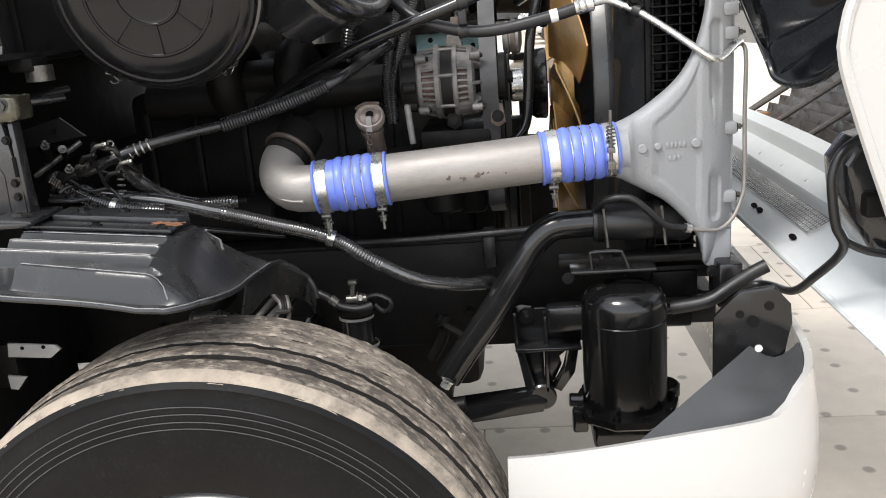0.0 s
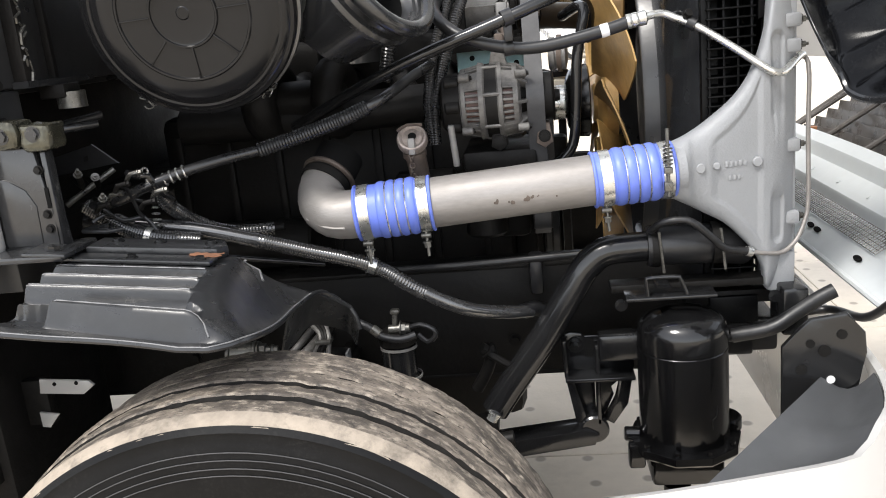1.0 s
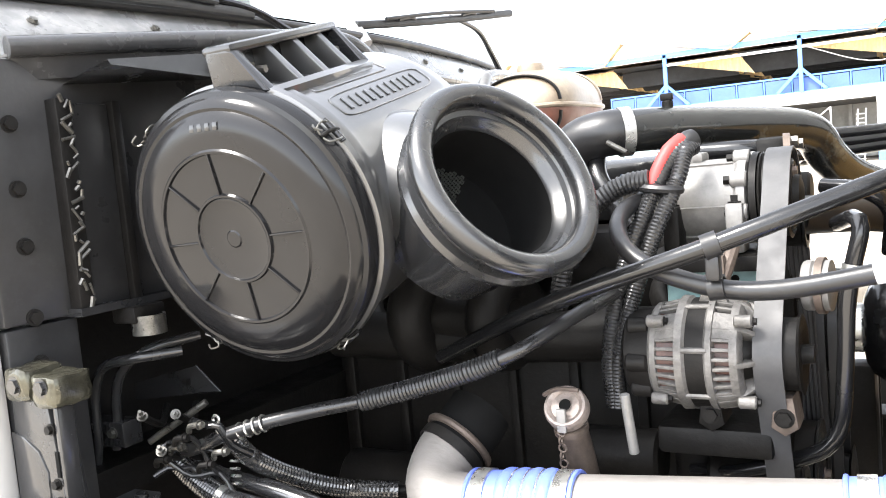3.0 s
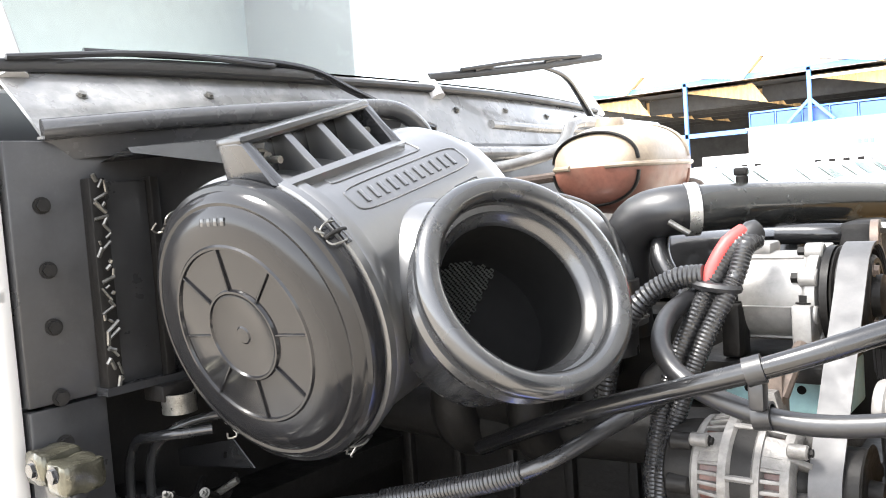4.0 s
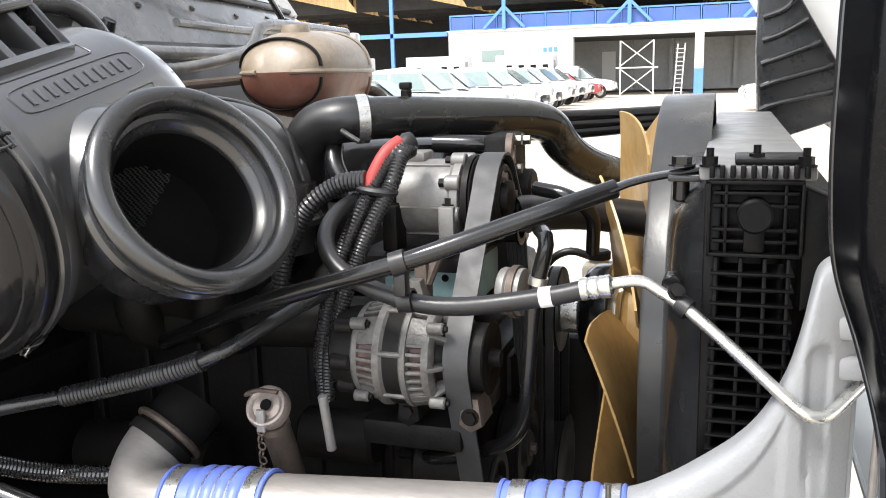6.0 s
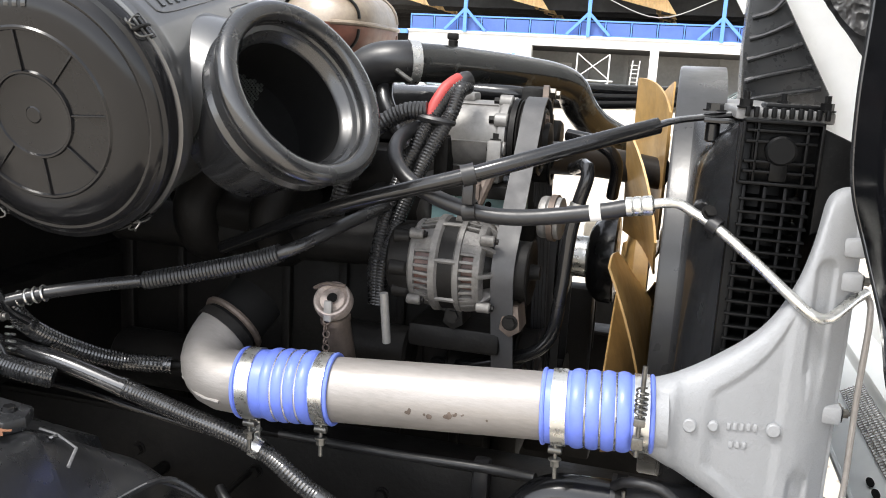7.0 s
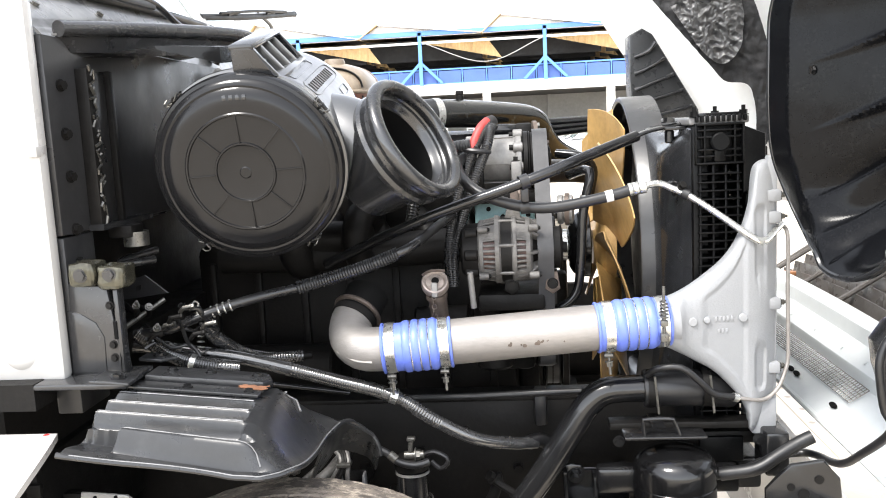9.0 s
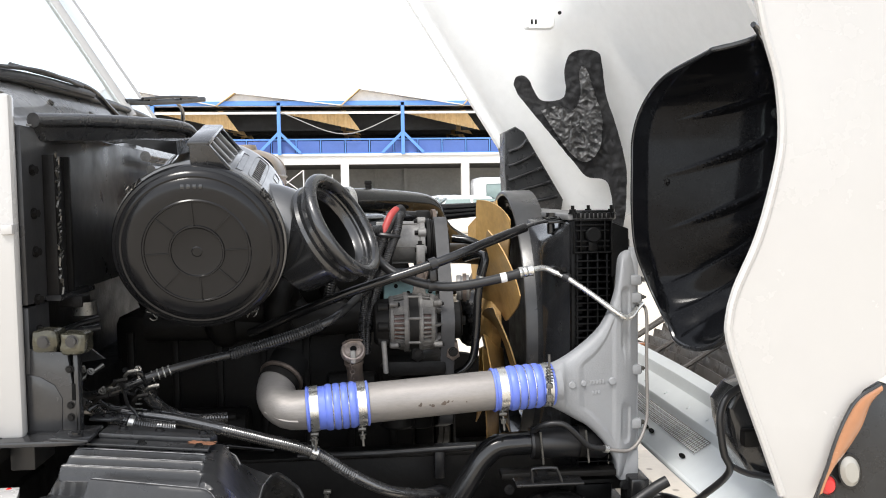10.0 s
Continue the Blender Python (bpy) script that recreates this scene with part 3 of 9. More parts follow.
# ---- engine block and what hangs on it ----
def engine():
    t = thing("engine_block", (-0.3, MID, 0.7), "grimy black diesel engine block deep in the bay", "engine")
    part("block", box((-0.86, 1.98, 0.72), (0.04, 2.55, 1.30), 0.03), GRIME, t)
    part("head", box((-0.80, 2.0, 1.30), (0.03, 2.5, 1.46), 0.03), GRIME, t)
    part("valve_cover", box((-0.78, 2.08, 1.46), (-0.02, 2.44, 1.585), 0.03), BLACK, t)
    part("oil_pan", box((-0.72, 1.96, 0.42), (0.04, 2.5, 0.72), 0.04), GRIME, t)
    # sump block added oversize to hide bright ground under the bay
    part("oil_sump", box((-1.05, 1.92, 0.27), (-0.42, 2.5, 0.60), 0.05), GRIME, t)
    for i in range(8):
        part("pan_bolt", hexbolt((-0.68 + 0.095 * i, 1.96, 0.70), (0, -1, 0), 0.009, 0.01), NUTS, t)
    part("gear_housing", box((0.0, 1.86, 0.95), (0.088, 2.45, 1.21), 0.02), GRIME, t)
    # dark blocks added to cover the bright gap below the fan clutch
    part("front_cover", box((0.04, 2.02, 0.80), (0.10, 2.5, 1.19), 0.015), GRIME, t)
    part("front_mount", box((0.03, 2.38, 0.72), (0.205, 2.45, 1.12), 0.015), GRIME, t)
    part("mount_foot", box((0.06, 2.36, 0.68), (0.23, 2.50, 0.74), 0.01), GRIME, t)
    for i in range(6):
        part("manifold_runner", tube([(-0.7 + 0.12 * i, 2.0, 1.36), (-0.68 + 0.12 * i, 1.88, 1.35), (-0.64 + 0.12 * i, 1.83, 1.30)], 0.028, 12), GRIME, t)
    part("manifold_log", tube([(-0.72, 1.82, 1.29), (-0.4, 1.81, 1.29), (-0.05, 1.83, 1.30)], 0.045, 16), GRIME, t)
    for i in range(7):
        part("rib", box((-0.82 + 0.13 * i, 1.965, 0.78), (-0.80 + 0.13 * i, 1.985, 1.25), 0.003), GRIME, t)
    part("starter_motor", cyl((-0.75, 1.86, 0.98), (-0.45, 1.86, 0.98), 0.06, 28, 0.006), GRIME, t)
    part("oil_filter", cyl((-0.02, 1.84, 0.97), (-0.02, 1.84, 1.16), 0.05, 28, 0.008), GRIME, t)
    part("pump_body", cyl((0.0, 1.78, 1.08), (0.09, 1.78, 1.08), 0.05, 24, 0.006), GRIME, t)
    part("fuel_pump", cyl((-0.22, 1.80, 1.10), (-0.08, 1.80, 1.10), 0.045, 24, 0.006), GRIME, t)
    turbo = thing("turbocharger", (-0.42, 1.78, 1.28), "grimy cast turbocharger under the air cleaner", "turbocharger")
    part("compressor_scroll", ring((-0.34, 1.80, 1.33), (1, -0.2, 0), 0.06, 0.036, 32, 14), GRIME, turbo)
    part("turbine_scroll", ring((-0.50, 1.82, 1.33), (1, -0.2, 0), 0.065, 0.042, 32, 14), GRIME, turbo)
    part("centre_housing", cyl((-0.52, 1.81, 1.33), (-0.32, 1.79, 1.33), 0.045, 24, 0.006), GRIME, turbo)


engine()


def alternator():
    a = V(-0.056, 1.69, 1.302)
    t = thing("alternator", (0.02, 1.69, 1.20), "dull cast-aluminium alternator with slotted end frames", "alternator")
    R = 0.081
    cover = part("rear_cover", lathe([(0, -0.030), (0.052, -0.030), (0.060, -0.024), (0.064, -0.004), (0.066, 0.022), (0, 0.022)], a, (1, 0, 0), 36), GRIME, t, "black plastic rear cover")
    for ang in (2.3, 3.2, 4.0):
        q = V(0, 0.060 * math.cos(ang), 0.060 * math.sin(ang))
        part("terminal_cap", cyl(a + V(-0.020, 0, 0) + q, a + V(0.012, 0, 0) + q, 0.013, 14, 0.003), GRIME, cover)
    part("stator", cyl(a + V(0.020, 0, 0), a + V(0.136, 0, 0), R - 0.013, 40, 0.002), WINDING, t, "dark copper windings behind the slots")
    band = part("stator_band", cyl(a + V(0.064, 0, 0), a + V(0.094, 0, 0), R - 0.003, 48, 0.003), GRIME, t, "dark laminated stator band")
    for ang in (2.0, 2.9, 3.8, 4.6):
        q = V(0, (R - 0.003) * math.cos(ang), (R - 0.003) * math.sin(ang))
        part("through_bolt", cyl(a + V(0.062, 0, 0) + q, a + V(0.096, 0, 0) + q, 0.0045, 8), ALT, band)
    for name, x0, x1, s in (("rear_frame", 0.012, 0.068, 1), ("front_frame", 0.090, 0.140, -1)):
        lo, hi = (R * 0.88, R) if s > 0 else (R, R * 0.92)
        f = part(name, lathe([(R - 0.018, 0), (lo - 0.004, 0), (lo, 0.004), (lo + 0.001, 0.012), (R - 0.018, 0.015)], a + V(x0, 0, 0), (1, 0, 0), 48, None, True), ALT, t)
        part("rim", lathe([(R - 0.018, 0), (hi + 0.001, 0), (hi, 0.010), (hi - 0.004, 0.014), (R - 0.018, 0.016)], a + V(x1 - 0.016, 0, 0), (1, 0, 0), 48, None, True), ALT, f)
        for k in range(36):
            ang = 2 * math.pi * (k + 0.5) / 36
            wide = 0.0115 if k % 9 in (4, 5) else 0.0026
            m = Matrix.Translation(a) @ Matrix.Rotation(ang, 4, "X")
            part("fin", prism([(x0 + 0.006, R - 0.018), (x0 + 0.006, lo - 0.001), (x1 - 0.006, hi - 0.001), (x1 - 0.006, R - 0.018)], -wide, wide, "y", 0.0011), ALT, f).data.transform(m)
    for k in range(9):
        m = Matrix.Translation(a) @ Matrix.Rotation(2 * math.pi * k / 9 + 0.2, 4, "X")
        part("nose_web", prism([(0.130, 0.03), (0.130, R * 0.93), (0.140, R * 0.90), (0.166, 0.046), (0.166, 0.03)], -0.0035, 0.0035, "y", 0.001), ALT, t).data.transform(m)
    part("nose_cone", lathe([(0, 0.130), (R * 0.62, 0.130), (0.036, 0.166), (0, 0.168)], a, (1, 0, 0), 36), GRIME, t)
    for k in range(4):
        ang = math.pi / 4 + math.pi / 2 * k
        q = V(0, math.cos(ang) * (R - 0.003), math.sin(ang) * (R - 0.003))
        for xe in (0.024, 0.142):
            part("ear", cyl(a + V(xe - 0.012, 0, 0) + q, a + V(xe + 0.012, 0, 0) + q, 0.0088, 14, 0.002), ALT, t)
            part("ear_bolt", hexbolt(a + V(xe + 0.012, 0, 0) + q, (1, 0, 0), 0.005, 0.005), GRIME, t)
    for x in (0.032, 0.128):
        part("mounting_foot", prism([(x - 0.012, 1.25), (x + 0.012, 1.25), (x + 0.018, 1.208), (x, 1.196), (x - 0.018, 1.208)], 1.653, 1.713, "y", 0.003, None), GRIME if x < 0.1 else BROWN, t)
        part("foot_bolt", hexbolt((x, 1.653, 1.222), (0, -1, 0), 0.010, 0.008), GRIME, t)
    part("top_ear", prism([(0.02, 1.375), (0.06, 1.375), (0.05, 1.415), (0.03, 1.415)], 1.673, 1.703, "y", 0.003), ALT, t)
    part("pulley", lathe([(0, 0), (0.053, 0), (0.055, 0.004), (0.050, 0.007), (0.050, 0.034), (0.055, 0.038), (0.048, 0.04), (0.03, 0.034), (0.014, 0.036), (0.012, 0.052), (0, 0.052)], a + V(0.170, 0, 0), (1, 0, 0), 40), GRIME, t, "grimy dark belt pulley")
    br = thing("alternator_bracket", (0.03, 1.72, 1.16), "black cast bracket carrying the alternator", "bracket")
    part("arm", box((-0.05, 1.665, 1.155), (0.11, 1.90, 1.197), 0.008), GRIME, br)
    part("top_strap", tube([(0.05, 1.70, 1.405), (0.06, 1.72, 1.44), (0.05, 1.80, 1.45)], 0.01, 10), BROWN, br)
    part("lug", box((0.035, 1.69, 1.36), (0.055, 1.72, 1.44), 0.004), BROWN, br)


alternator()


def ac_compressor():
    c = V(-0.075, 1.87, 1.51)
    t = thing("air_conditioning_compressor", (0.0, 1.87, 1.44), "bare aluminium air-conditioning compressor with belt clutch", "compressor")
    R = 0.062
    part("body", lathe([(0, 0), (R * 0.8, 0), (R * 0.9, 0.006), (R * 0.92, 0.035), (R, 0.040), (R, 0.125), (R * 1.06, 0.130), (R * 1.06, 0.142), (R * 0.8, 0.146), (0, 0.146)], c, (1, 0, 0), 48), BARE, t)
    for k in range(8):
        ang = 2 * math.pi * k / 8 + 0.3
        q = V(0, math.cos(ang) * R * 1.04, math.sin(ang) * R * 1.04)
        ear = part("flange_ear", cyl(c + V(0.122, 0, 0) + q, c + V(0.146, 0, 0) + q, 0.0125, 14, 0.002), BARE, t)
        part("case_bolt", hexbolt(c + V(0.124, 0, 0) + q, (-1, 0, 0), 0.0075, 0.012), GRIME, ear)
    for k in range(10):
        m = Matrix.Translation(c) @ Matrix.Rotation(2 * math.pi * k / 10 + 0.25, 4, "X")
        part("end_pad", box((0.002, R * 0.84, -0.013), (0.030, R * 0.99, 0.013), 0.004, m), BARE, t)
    for ang in (2.1, 3.3, 4.3):
        m = Matrix.Translation(c) @ Matrix.Rotation(ang - math.pi / 2, 4, "X")
        part("parting_rib", box((0.036, -0.0015, R * 0.95), (0.122, 0.0015, R + 0.003), 0.001, m), BARE, t)
    part("flange_ring", lathe([(R * 0.9, 0), (R * 1.10, 0), (R * 1.10, 0.010), (R * 0.9, 0.010)], c + V(0.148, 0, 0), (1, 0, 0), 44, None, True), GRIME, t, "dark front flange")
    cl = part("clutch", lathe([(0, 0), (0.066, 0), (0.068, 0.003), (0.064, 0.006), (0.064, 0.036), (0.068, 0.039), (0.062, 0.042), (0.060, 0.036), (0.056, 0.036), (0.054, 0.043), (0.050, 0.046), (0.044, 0.046), (0.042, 0.042), (0.03, 0.042), (0.028, 0.054), (0.012, 0.058), (0, 0.058)], c + V(0.160, 0, 0), (1, 0, 0), 48), GRIME, t, "black belt pulley and clutch plate")
    for k in range(3):
        ang = 2 * math.pi * k / 3
        part("rivet", hexbolt(c + V(0.206, 0.042 * math.cos(ang), 0.042 * math.sin(ang)), (1, 0, 0), 0.007, 0.007), BROWN, cl)
    for x in (-0.055, 0.04):
        part("mounting_post", box((x, 1.79, 1.43), (x + 0.026, 1.835, 1.505), 0.004), BARE if x > 0 else GRIME, t)
        part("post_bolt", hexbolt((x + 0.013, 1.812, 1.505), (0, 0, 1), 0.009, 0.012), GRIME, t)
    part("port_block", box((-0.05, 1.85, 1.568), (0.0, 1.90, 1.585), 0.005), BARE, t)
    sh = thing("compressor_shelf", (0.0, 1.85, 1.41), "dark plate with a teal bracket under the compressor", "bracket")
    part("plate", box((-0.10, 1.775, 1.418), (0.10, 1.95, 1.428), 0.003), GRIME, sh)
    teal = part("teal_bracket", box((-0.055, 1.79, 1.345), (0.095, 1.95, 1.417), 0.006), TEAL, sh, "pale teal painted bracket")
    for x, z in ((-0.02, 1.39), (0.015, 1.37), (0.05, 1.392), (0.078, 1.372)):
        part("bolt_hole", cyl((x, 1.7885, z), (x, 1.795, z), 0.006, 12), DARK, teal)
    for x in (-0.092, 0.008, 0.088):
        part("plate_bolt", hexbolt((x, 1.785, 1.428), (0, 0, 1), 0.006, 0.006), GRIME, sh)
    part("plate_lip", box((-0.10, 1.770, 1.405), (0.10, 1.776, 1.428), 0.002), GRIME, sh)
    fc = thing("front_cover", (0.09, 2.05, 1.3), "grimy black engine front cover edged with bolts", "engine cover")
    part("casting", box((0.05, 2.01, 1.28), (0.105, 2.13, 1.60), 0.012), GRIME, fc)
    part("boss", cyl((0.10, 2.06, 1.50), (0.135, 2.06, 1.50), 0.036, 24, 0.005), GRIME, fc)
    for y, z in ((2.022, 1.59), (2.022, 1.54), (2.022, 1.47), (2.022, 1.40), (2.022, 1.33), (2.09, 1.585), (2.09, 1.42)):
        part("cover_bolt", hexbolt((0.105, y, z), (1, 0, 0), 0.0095, 0.016), NUTS, fc)
    eye = thing("lifting_eye", (0.10, 2.08, 1.50), "dull steel lifting eye plate on the engine front", "lifting eye")
    part("plate", lathe([(0.016, 0), (0.034, 0), (0.034, 0.011), (0.016, 0.011)], (0.10, 2.0, 1.57), (1, 0.12, 0), 28, None, True), BROWN, eye)
    part("leg", box((0.10, 1.985, 1.42), (0.110, 2.02, 1.545), 0.003), BROWN, eye)


ac_compressor()


def belt_drive():
    # one loop round compressor clutch, alternator pulley and the crank pulley
    x0, x1 = 0.095, 0.132
    pulleys = [(1.87, 1.51, 0.068), (1.69, 1.302, 0.053), (1.78, 1.05, 0.055), (2.0, 1.02, 0.09), (1.955, 1.455, 0.035)]
    pts = []
    n = len(pulleys)
    for i in range(n):
        (ya, za, ra), (yb, zb, rb) = pulleys[i], pulleys[(i + 1) % n]
        d = V(yb - ya, zb - za, 0)
        ln = d.length
        base = math.atan2(d.y, d.x)
        off = math.acos(max(-1, min(1, (ra - rb) / ln)))
        ang = base - off
        pts.append((i, ang))
    outline = []
    for i in range(n):
        a1 = pts[i][1]
        a0 = pts[i - 1][1]
        while a1 < a0:
            a1 += 2 * math.pi
        if a1 - a0 > 2 * math.pi - 0.3:
            a1 = a0 + 0.05
        y, z, r = pulleys[i]
        for k in range(11):
            a = a0 + (a1 - a0) * k / 10
            outline.append((y + (r + 0.001) * math.cos(a), z + (r + 0.001) * math.sin(a)))
    t = thing("drive_belt", (0.115, 1.7, 1.2), "grey ribbed serpentine drive belt", "belt")
    bm = bmesh.new()
    loops = []
    m = len(outline)
    for k, (y, z) in enumerate(outline):
        ya, za = outline[k - 1]
        yb, zb = outline[(k + 1) % m]
        nrm = V(0, zb - za, -(yb - ya)).normalized()
        p = V(0, y, z)
        loops.append([bm.verts.new(V(x0, 0, 0) + p), bm.verts.new(V(x1, 0, 0) + p), bm.verts.new(V(x1, 0, 0) + p + nrm * 0.004), bm.verts.new(V(x0, 0, 0) + p + nrm * 0.004)])
    for k in range(m):
        a, b = loops[k], loops[(k + 1) % m]
        for q in range(4):
            bm.faces.new((a[q], a[(q + 1) % 4], b[(q + 1) % 4], b[q]))
    part("loop", bm, BELT, t)
    for k in range(5):
        x = x0 + 0.0035 + 0.0075 * k
        inner = [V(x, y, z) for y, z in outline]
        part("rib", tube(inner + inner[:1], 0.0016, 5, curve=False, cap=False), RUBBER, t)
    for nm, (y, z, r), lab in (("idler_pulley", pulleys[4], "black steel idler belt pulley"), ("tensioner_pulley", pulleys[2], "black belt tensioner pulley"), ("water_pump_pulley", pulleys[3], "black water pump belt pulley")):
        p = thing(nm, (0.11, y, z - r), lab, "pulley", "belt pulleys")
        part("wheel", lathe([(0, 0), (r * 0.5, 0), (r * 0.55, 0.006), (r * 0.85, 0.006), (r + 0.004, 0), (r + 0.004, 0.004), (r, 0.007), (r, 0.037), (r + 0.004, 0.04), (r + 0.004, 0.044), (r * 0.8, 0.044), (r * 0.75, 0.034), (r * 0.4, 0.034), (r * 0.35, 0.046), (0, 0.046)], (0.092, y, z), (1, 0, 0), 44), GRIME, p)
        part("hub_bolt", hexbolt((0.138, y, z), (1, 0, 0), 0.01, 0.01), BROWN, p)
    te = thing("tensioner", (0.15, 1.72, 1.36), "bare aluminium belt tensioner housing", "tensioner")
    part("drum", lathe([(0, 0), (0.034, 0), (0.036, 0.004), (0.036, 0.012), (0.033, 0.015), (0.033, 0.022), (0.036, 0.025), (0.036, 0.036), (0.02, 0.04), (0, 0.04)], (0.150, 1.76, 1.385), (1, -0.1, 0), 36), BARE, te)
    part("clamp_band", lathe([(0.036, 0), (0.040, 0), (0.040, 0.010), (0.036, 0.010)], (0.168, 1.758, 1.385), (1, -0.1, 0), 36, None, True), BROWN, te)


belt_drive()


# ---- fan, shroud and radiator ----
def fan():
    c = V(0.29, 2.2, 1.225)
    t = thing("cooling_fan", (c.x, c.y, 0.83), "amber nylon cooling fan with broad twisted blades", "fan")
    part("hub", lathe([(0, 0), (0.05, 0), (0.055, 0.01), (0.10, 0.02), (0.11, 0.03), (0.11, 0.06), (0, 0.06)], c + V(-0.02, 0, 0), (1, 0, 0), 40), FAN, t)
    for k in range(9):
        a = 2 * math.pi * (k + 0.64) / 9

        def blade(u, v, a=a):
            r = lerp(0.10, 0.405, u)
            w = v * 2 - 1
            ax = 0.037 * w + 0.009 * (1 - w * w)
            tang = w * lerp(0.045, 0.135, u ** 0.7) * (1 - 0.14 * max(0, (u - 0.82) / 0.18) ** 2)
            ang = a + tang / r
            return c + V(0.018 + ax, r * math.cos(ang), r * math.sin(ang))
        part("blade", sheet(blade, 12, 8, 0.004), FAN, t)
    cl = thing("fan_clutch", (0.2, 2.2, 1.12), "black fan clutch with a bare steel hub", "fan clutch")
    part("dish", lathe([(0, 0), (0.052, 0), (0.066, 0.004), (0.084, 0.014), (0.096, 0.032), (0.098, 0.060), (0.093, 0.064), (0, 0.066)], (0.197, 2.2, 1.235), (1, 0, 0), 56), BLACK, cl, "glossy black clutch drum")
    part("neck", cyl((0.160, 2.2, 1.235), (0.199, 2.2, 1.235), 0.046, 40, 0.004), STEEL, cl, "bare steel neck")
    part("pulley", lathe([(0, 0), (0.082, 0), (0.085, 0.004), (0.078, 0.012), (0.085, 0.022), (0.078, 0.032), (0.085, 0.044), (0, 0.044)], (0.117, 2.2, 1.235), (1, 0, 0), 44), GRIME, cl)
    cr = thing("crank_damper", (0.14, 2.2, 0.78), "large grimy crankshaft damper pulley", "pulley", "belt pulleys")
    part("wheel", lathe([(0, 0), (0.10, 0), (0.104, 0.006), (0.086, 0.012), (0.086, 0.05), (0.104, 0.056), (0.07, 0.06), (0.05, 0.05), (0, 0.05)], (0.112, 2.2, 0.90), (1, 0, 0), 44), GRIME, cr)
    fb = thing("fan_belt", (0.14, 2.2, 0.82), "pair of black fan drive belts", "belt")

    def loop(u, v, x):
        s = u * 2
        if s < 0.9:
            return V(x + 0.016 * v, 2.2 + 0.087 * math.cos(math.pi * s / 0.9), 1.235 + 0.087 * math.sin(math.pi * s / 0.9))
        if s < 1.0:
            return V(x + 0.016 * v, 2.113, lerp(1.235, 0.90, (s - 0.9) / 0.1))
        if s < 1.9:
            return V(x + 0.016 * v, 2.2 - 0.087 * math.cos(math.pi * (s - 1) / 0.9), 0.90 - 0.087 * math.sin(math.pi * (s - 1) / 0.9))
        return V(x + 0.016 * v, 2.287, lerp(0.90, 1.235, (s - 1.9) / 0.1))
    for x in (0.121, 0.142):
        part("belt", sheet(lambda u, v, x=x: loop(u, v, x), 80, 1, 0.006), RUBBER, fb)


fan()


def shroud():
    t = thing("fan_shroud", (0.38, 2.2, 0.85), "dusty black plastic fan shroud with a rounded ring", "fan shroud")
    c = V(0, 2.2, 1.225)
    part("ring", lathe([(0.418, 0.355), (0.424, 0.351), (0.431, 0.352), (0.434, 0.357), (0.435, 0.440), (0.420, 0.440), (0.418, 0.355)], c, (1, 0, 0), 96), SHROUD, t)

    def funnel(u, v):
        a = 2 * math.pi * u
        ca, sa = math.cos(a), math.sin(a)
        k = min(0.585 / max(abs(ca), 1e-6), 0.37 / max(abs(sa), 1e-6))
        rect = V(0.442, 2.2 + max(-0.585, min(0.585, k * ca)), 1.215 + max(-0.37, min(0.355, k * sa)))
        circ = V(0.385, 2.2 + 0.430 * ca, 1.225 + 0.430 * sa)
        s = v ** 0.8
        p = circ.lerp(rect, s)
        p.x = lerp(0.385, 0.442, v ** 1.6)
        return p
    part("funnel", sheet(funnel, 128, 8, 0.004), PLASTIC, t)
    part("boss", cyl((0.405, 1.655, 1.44), (0.405, 1.625, 1.44), 0.012, 16, 0.002), BLACK, t)
    part("rod_bracket", box((0.395, 1.665, 1.565), (0.455, 1.72, 1.573), 0.002), BLACK, t)


shroud()


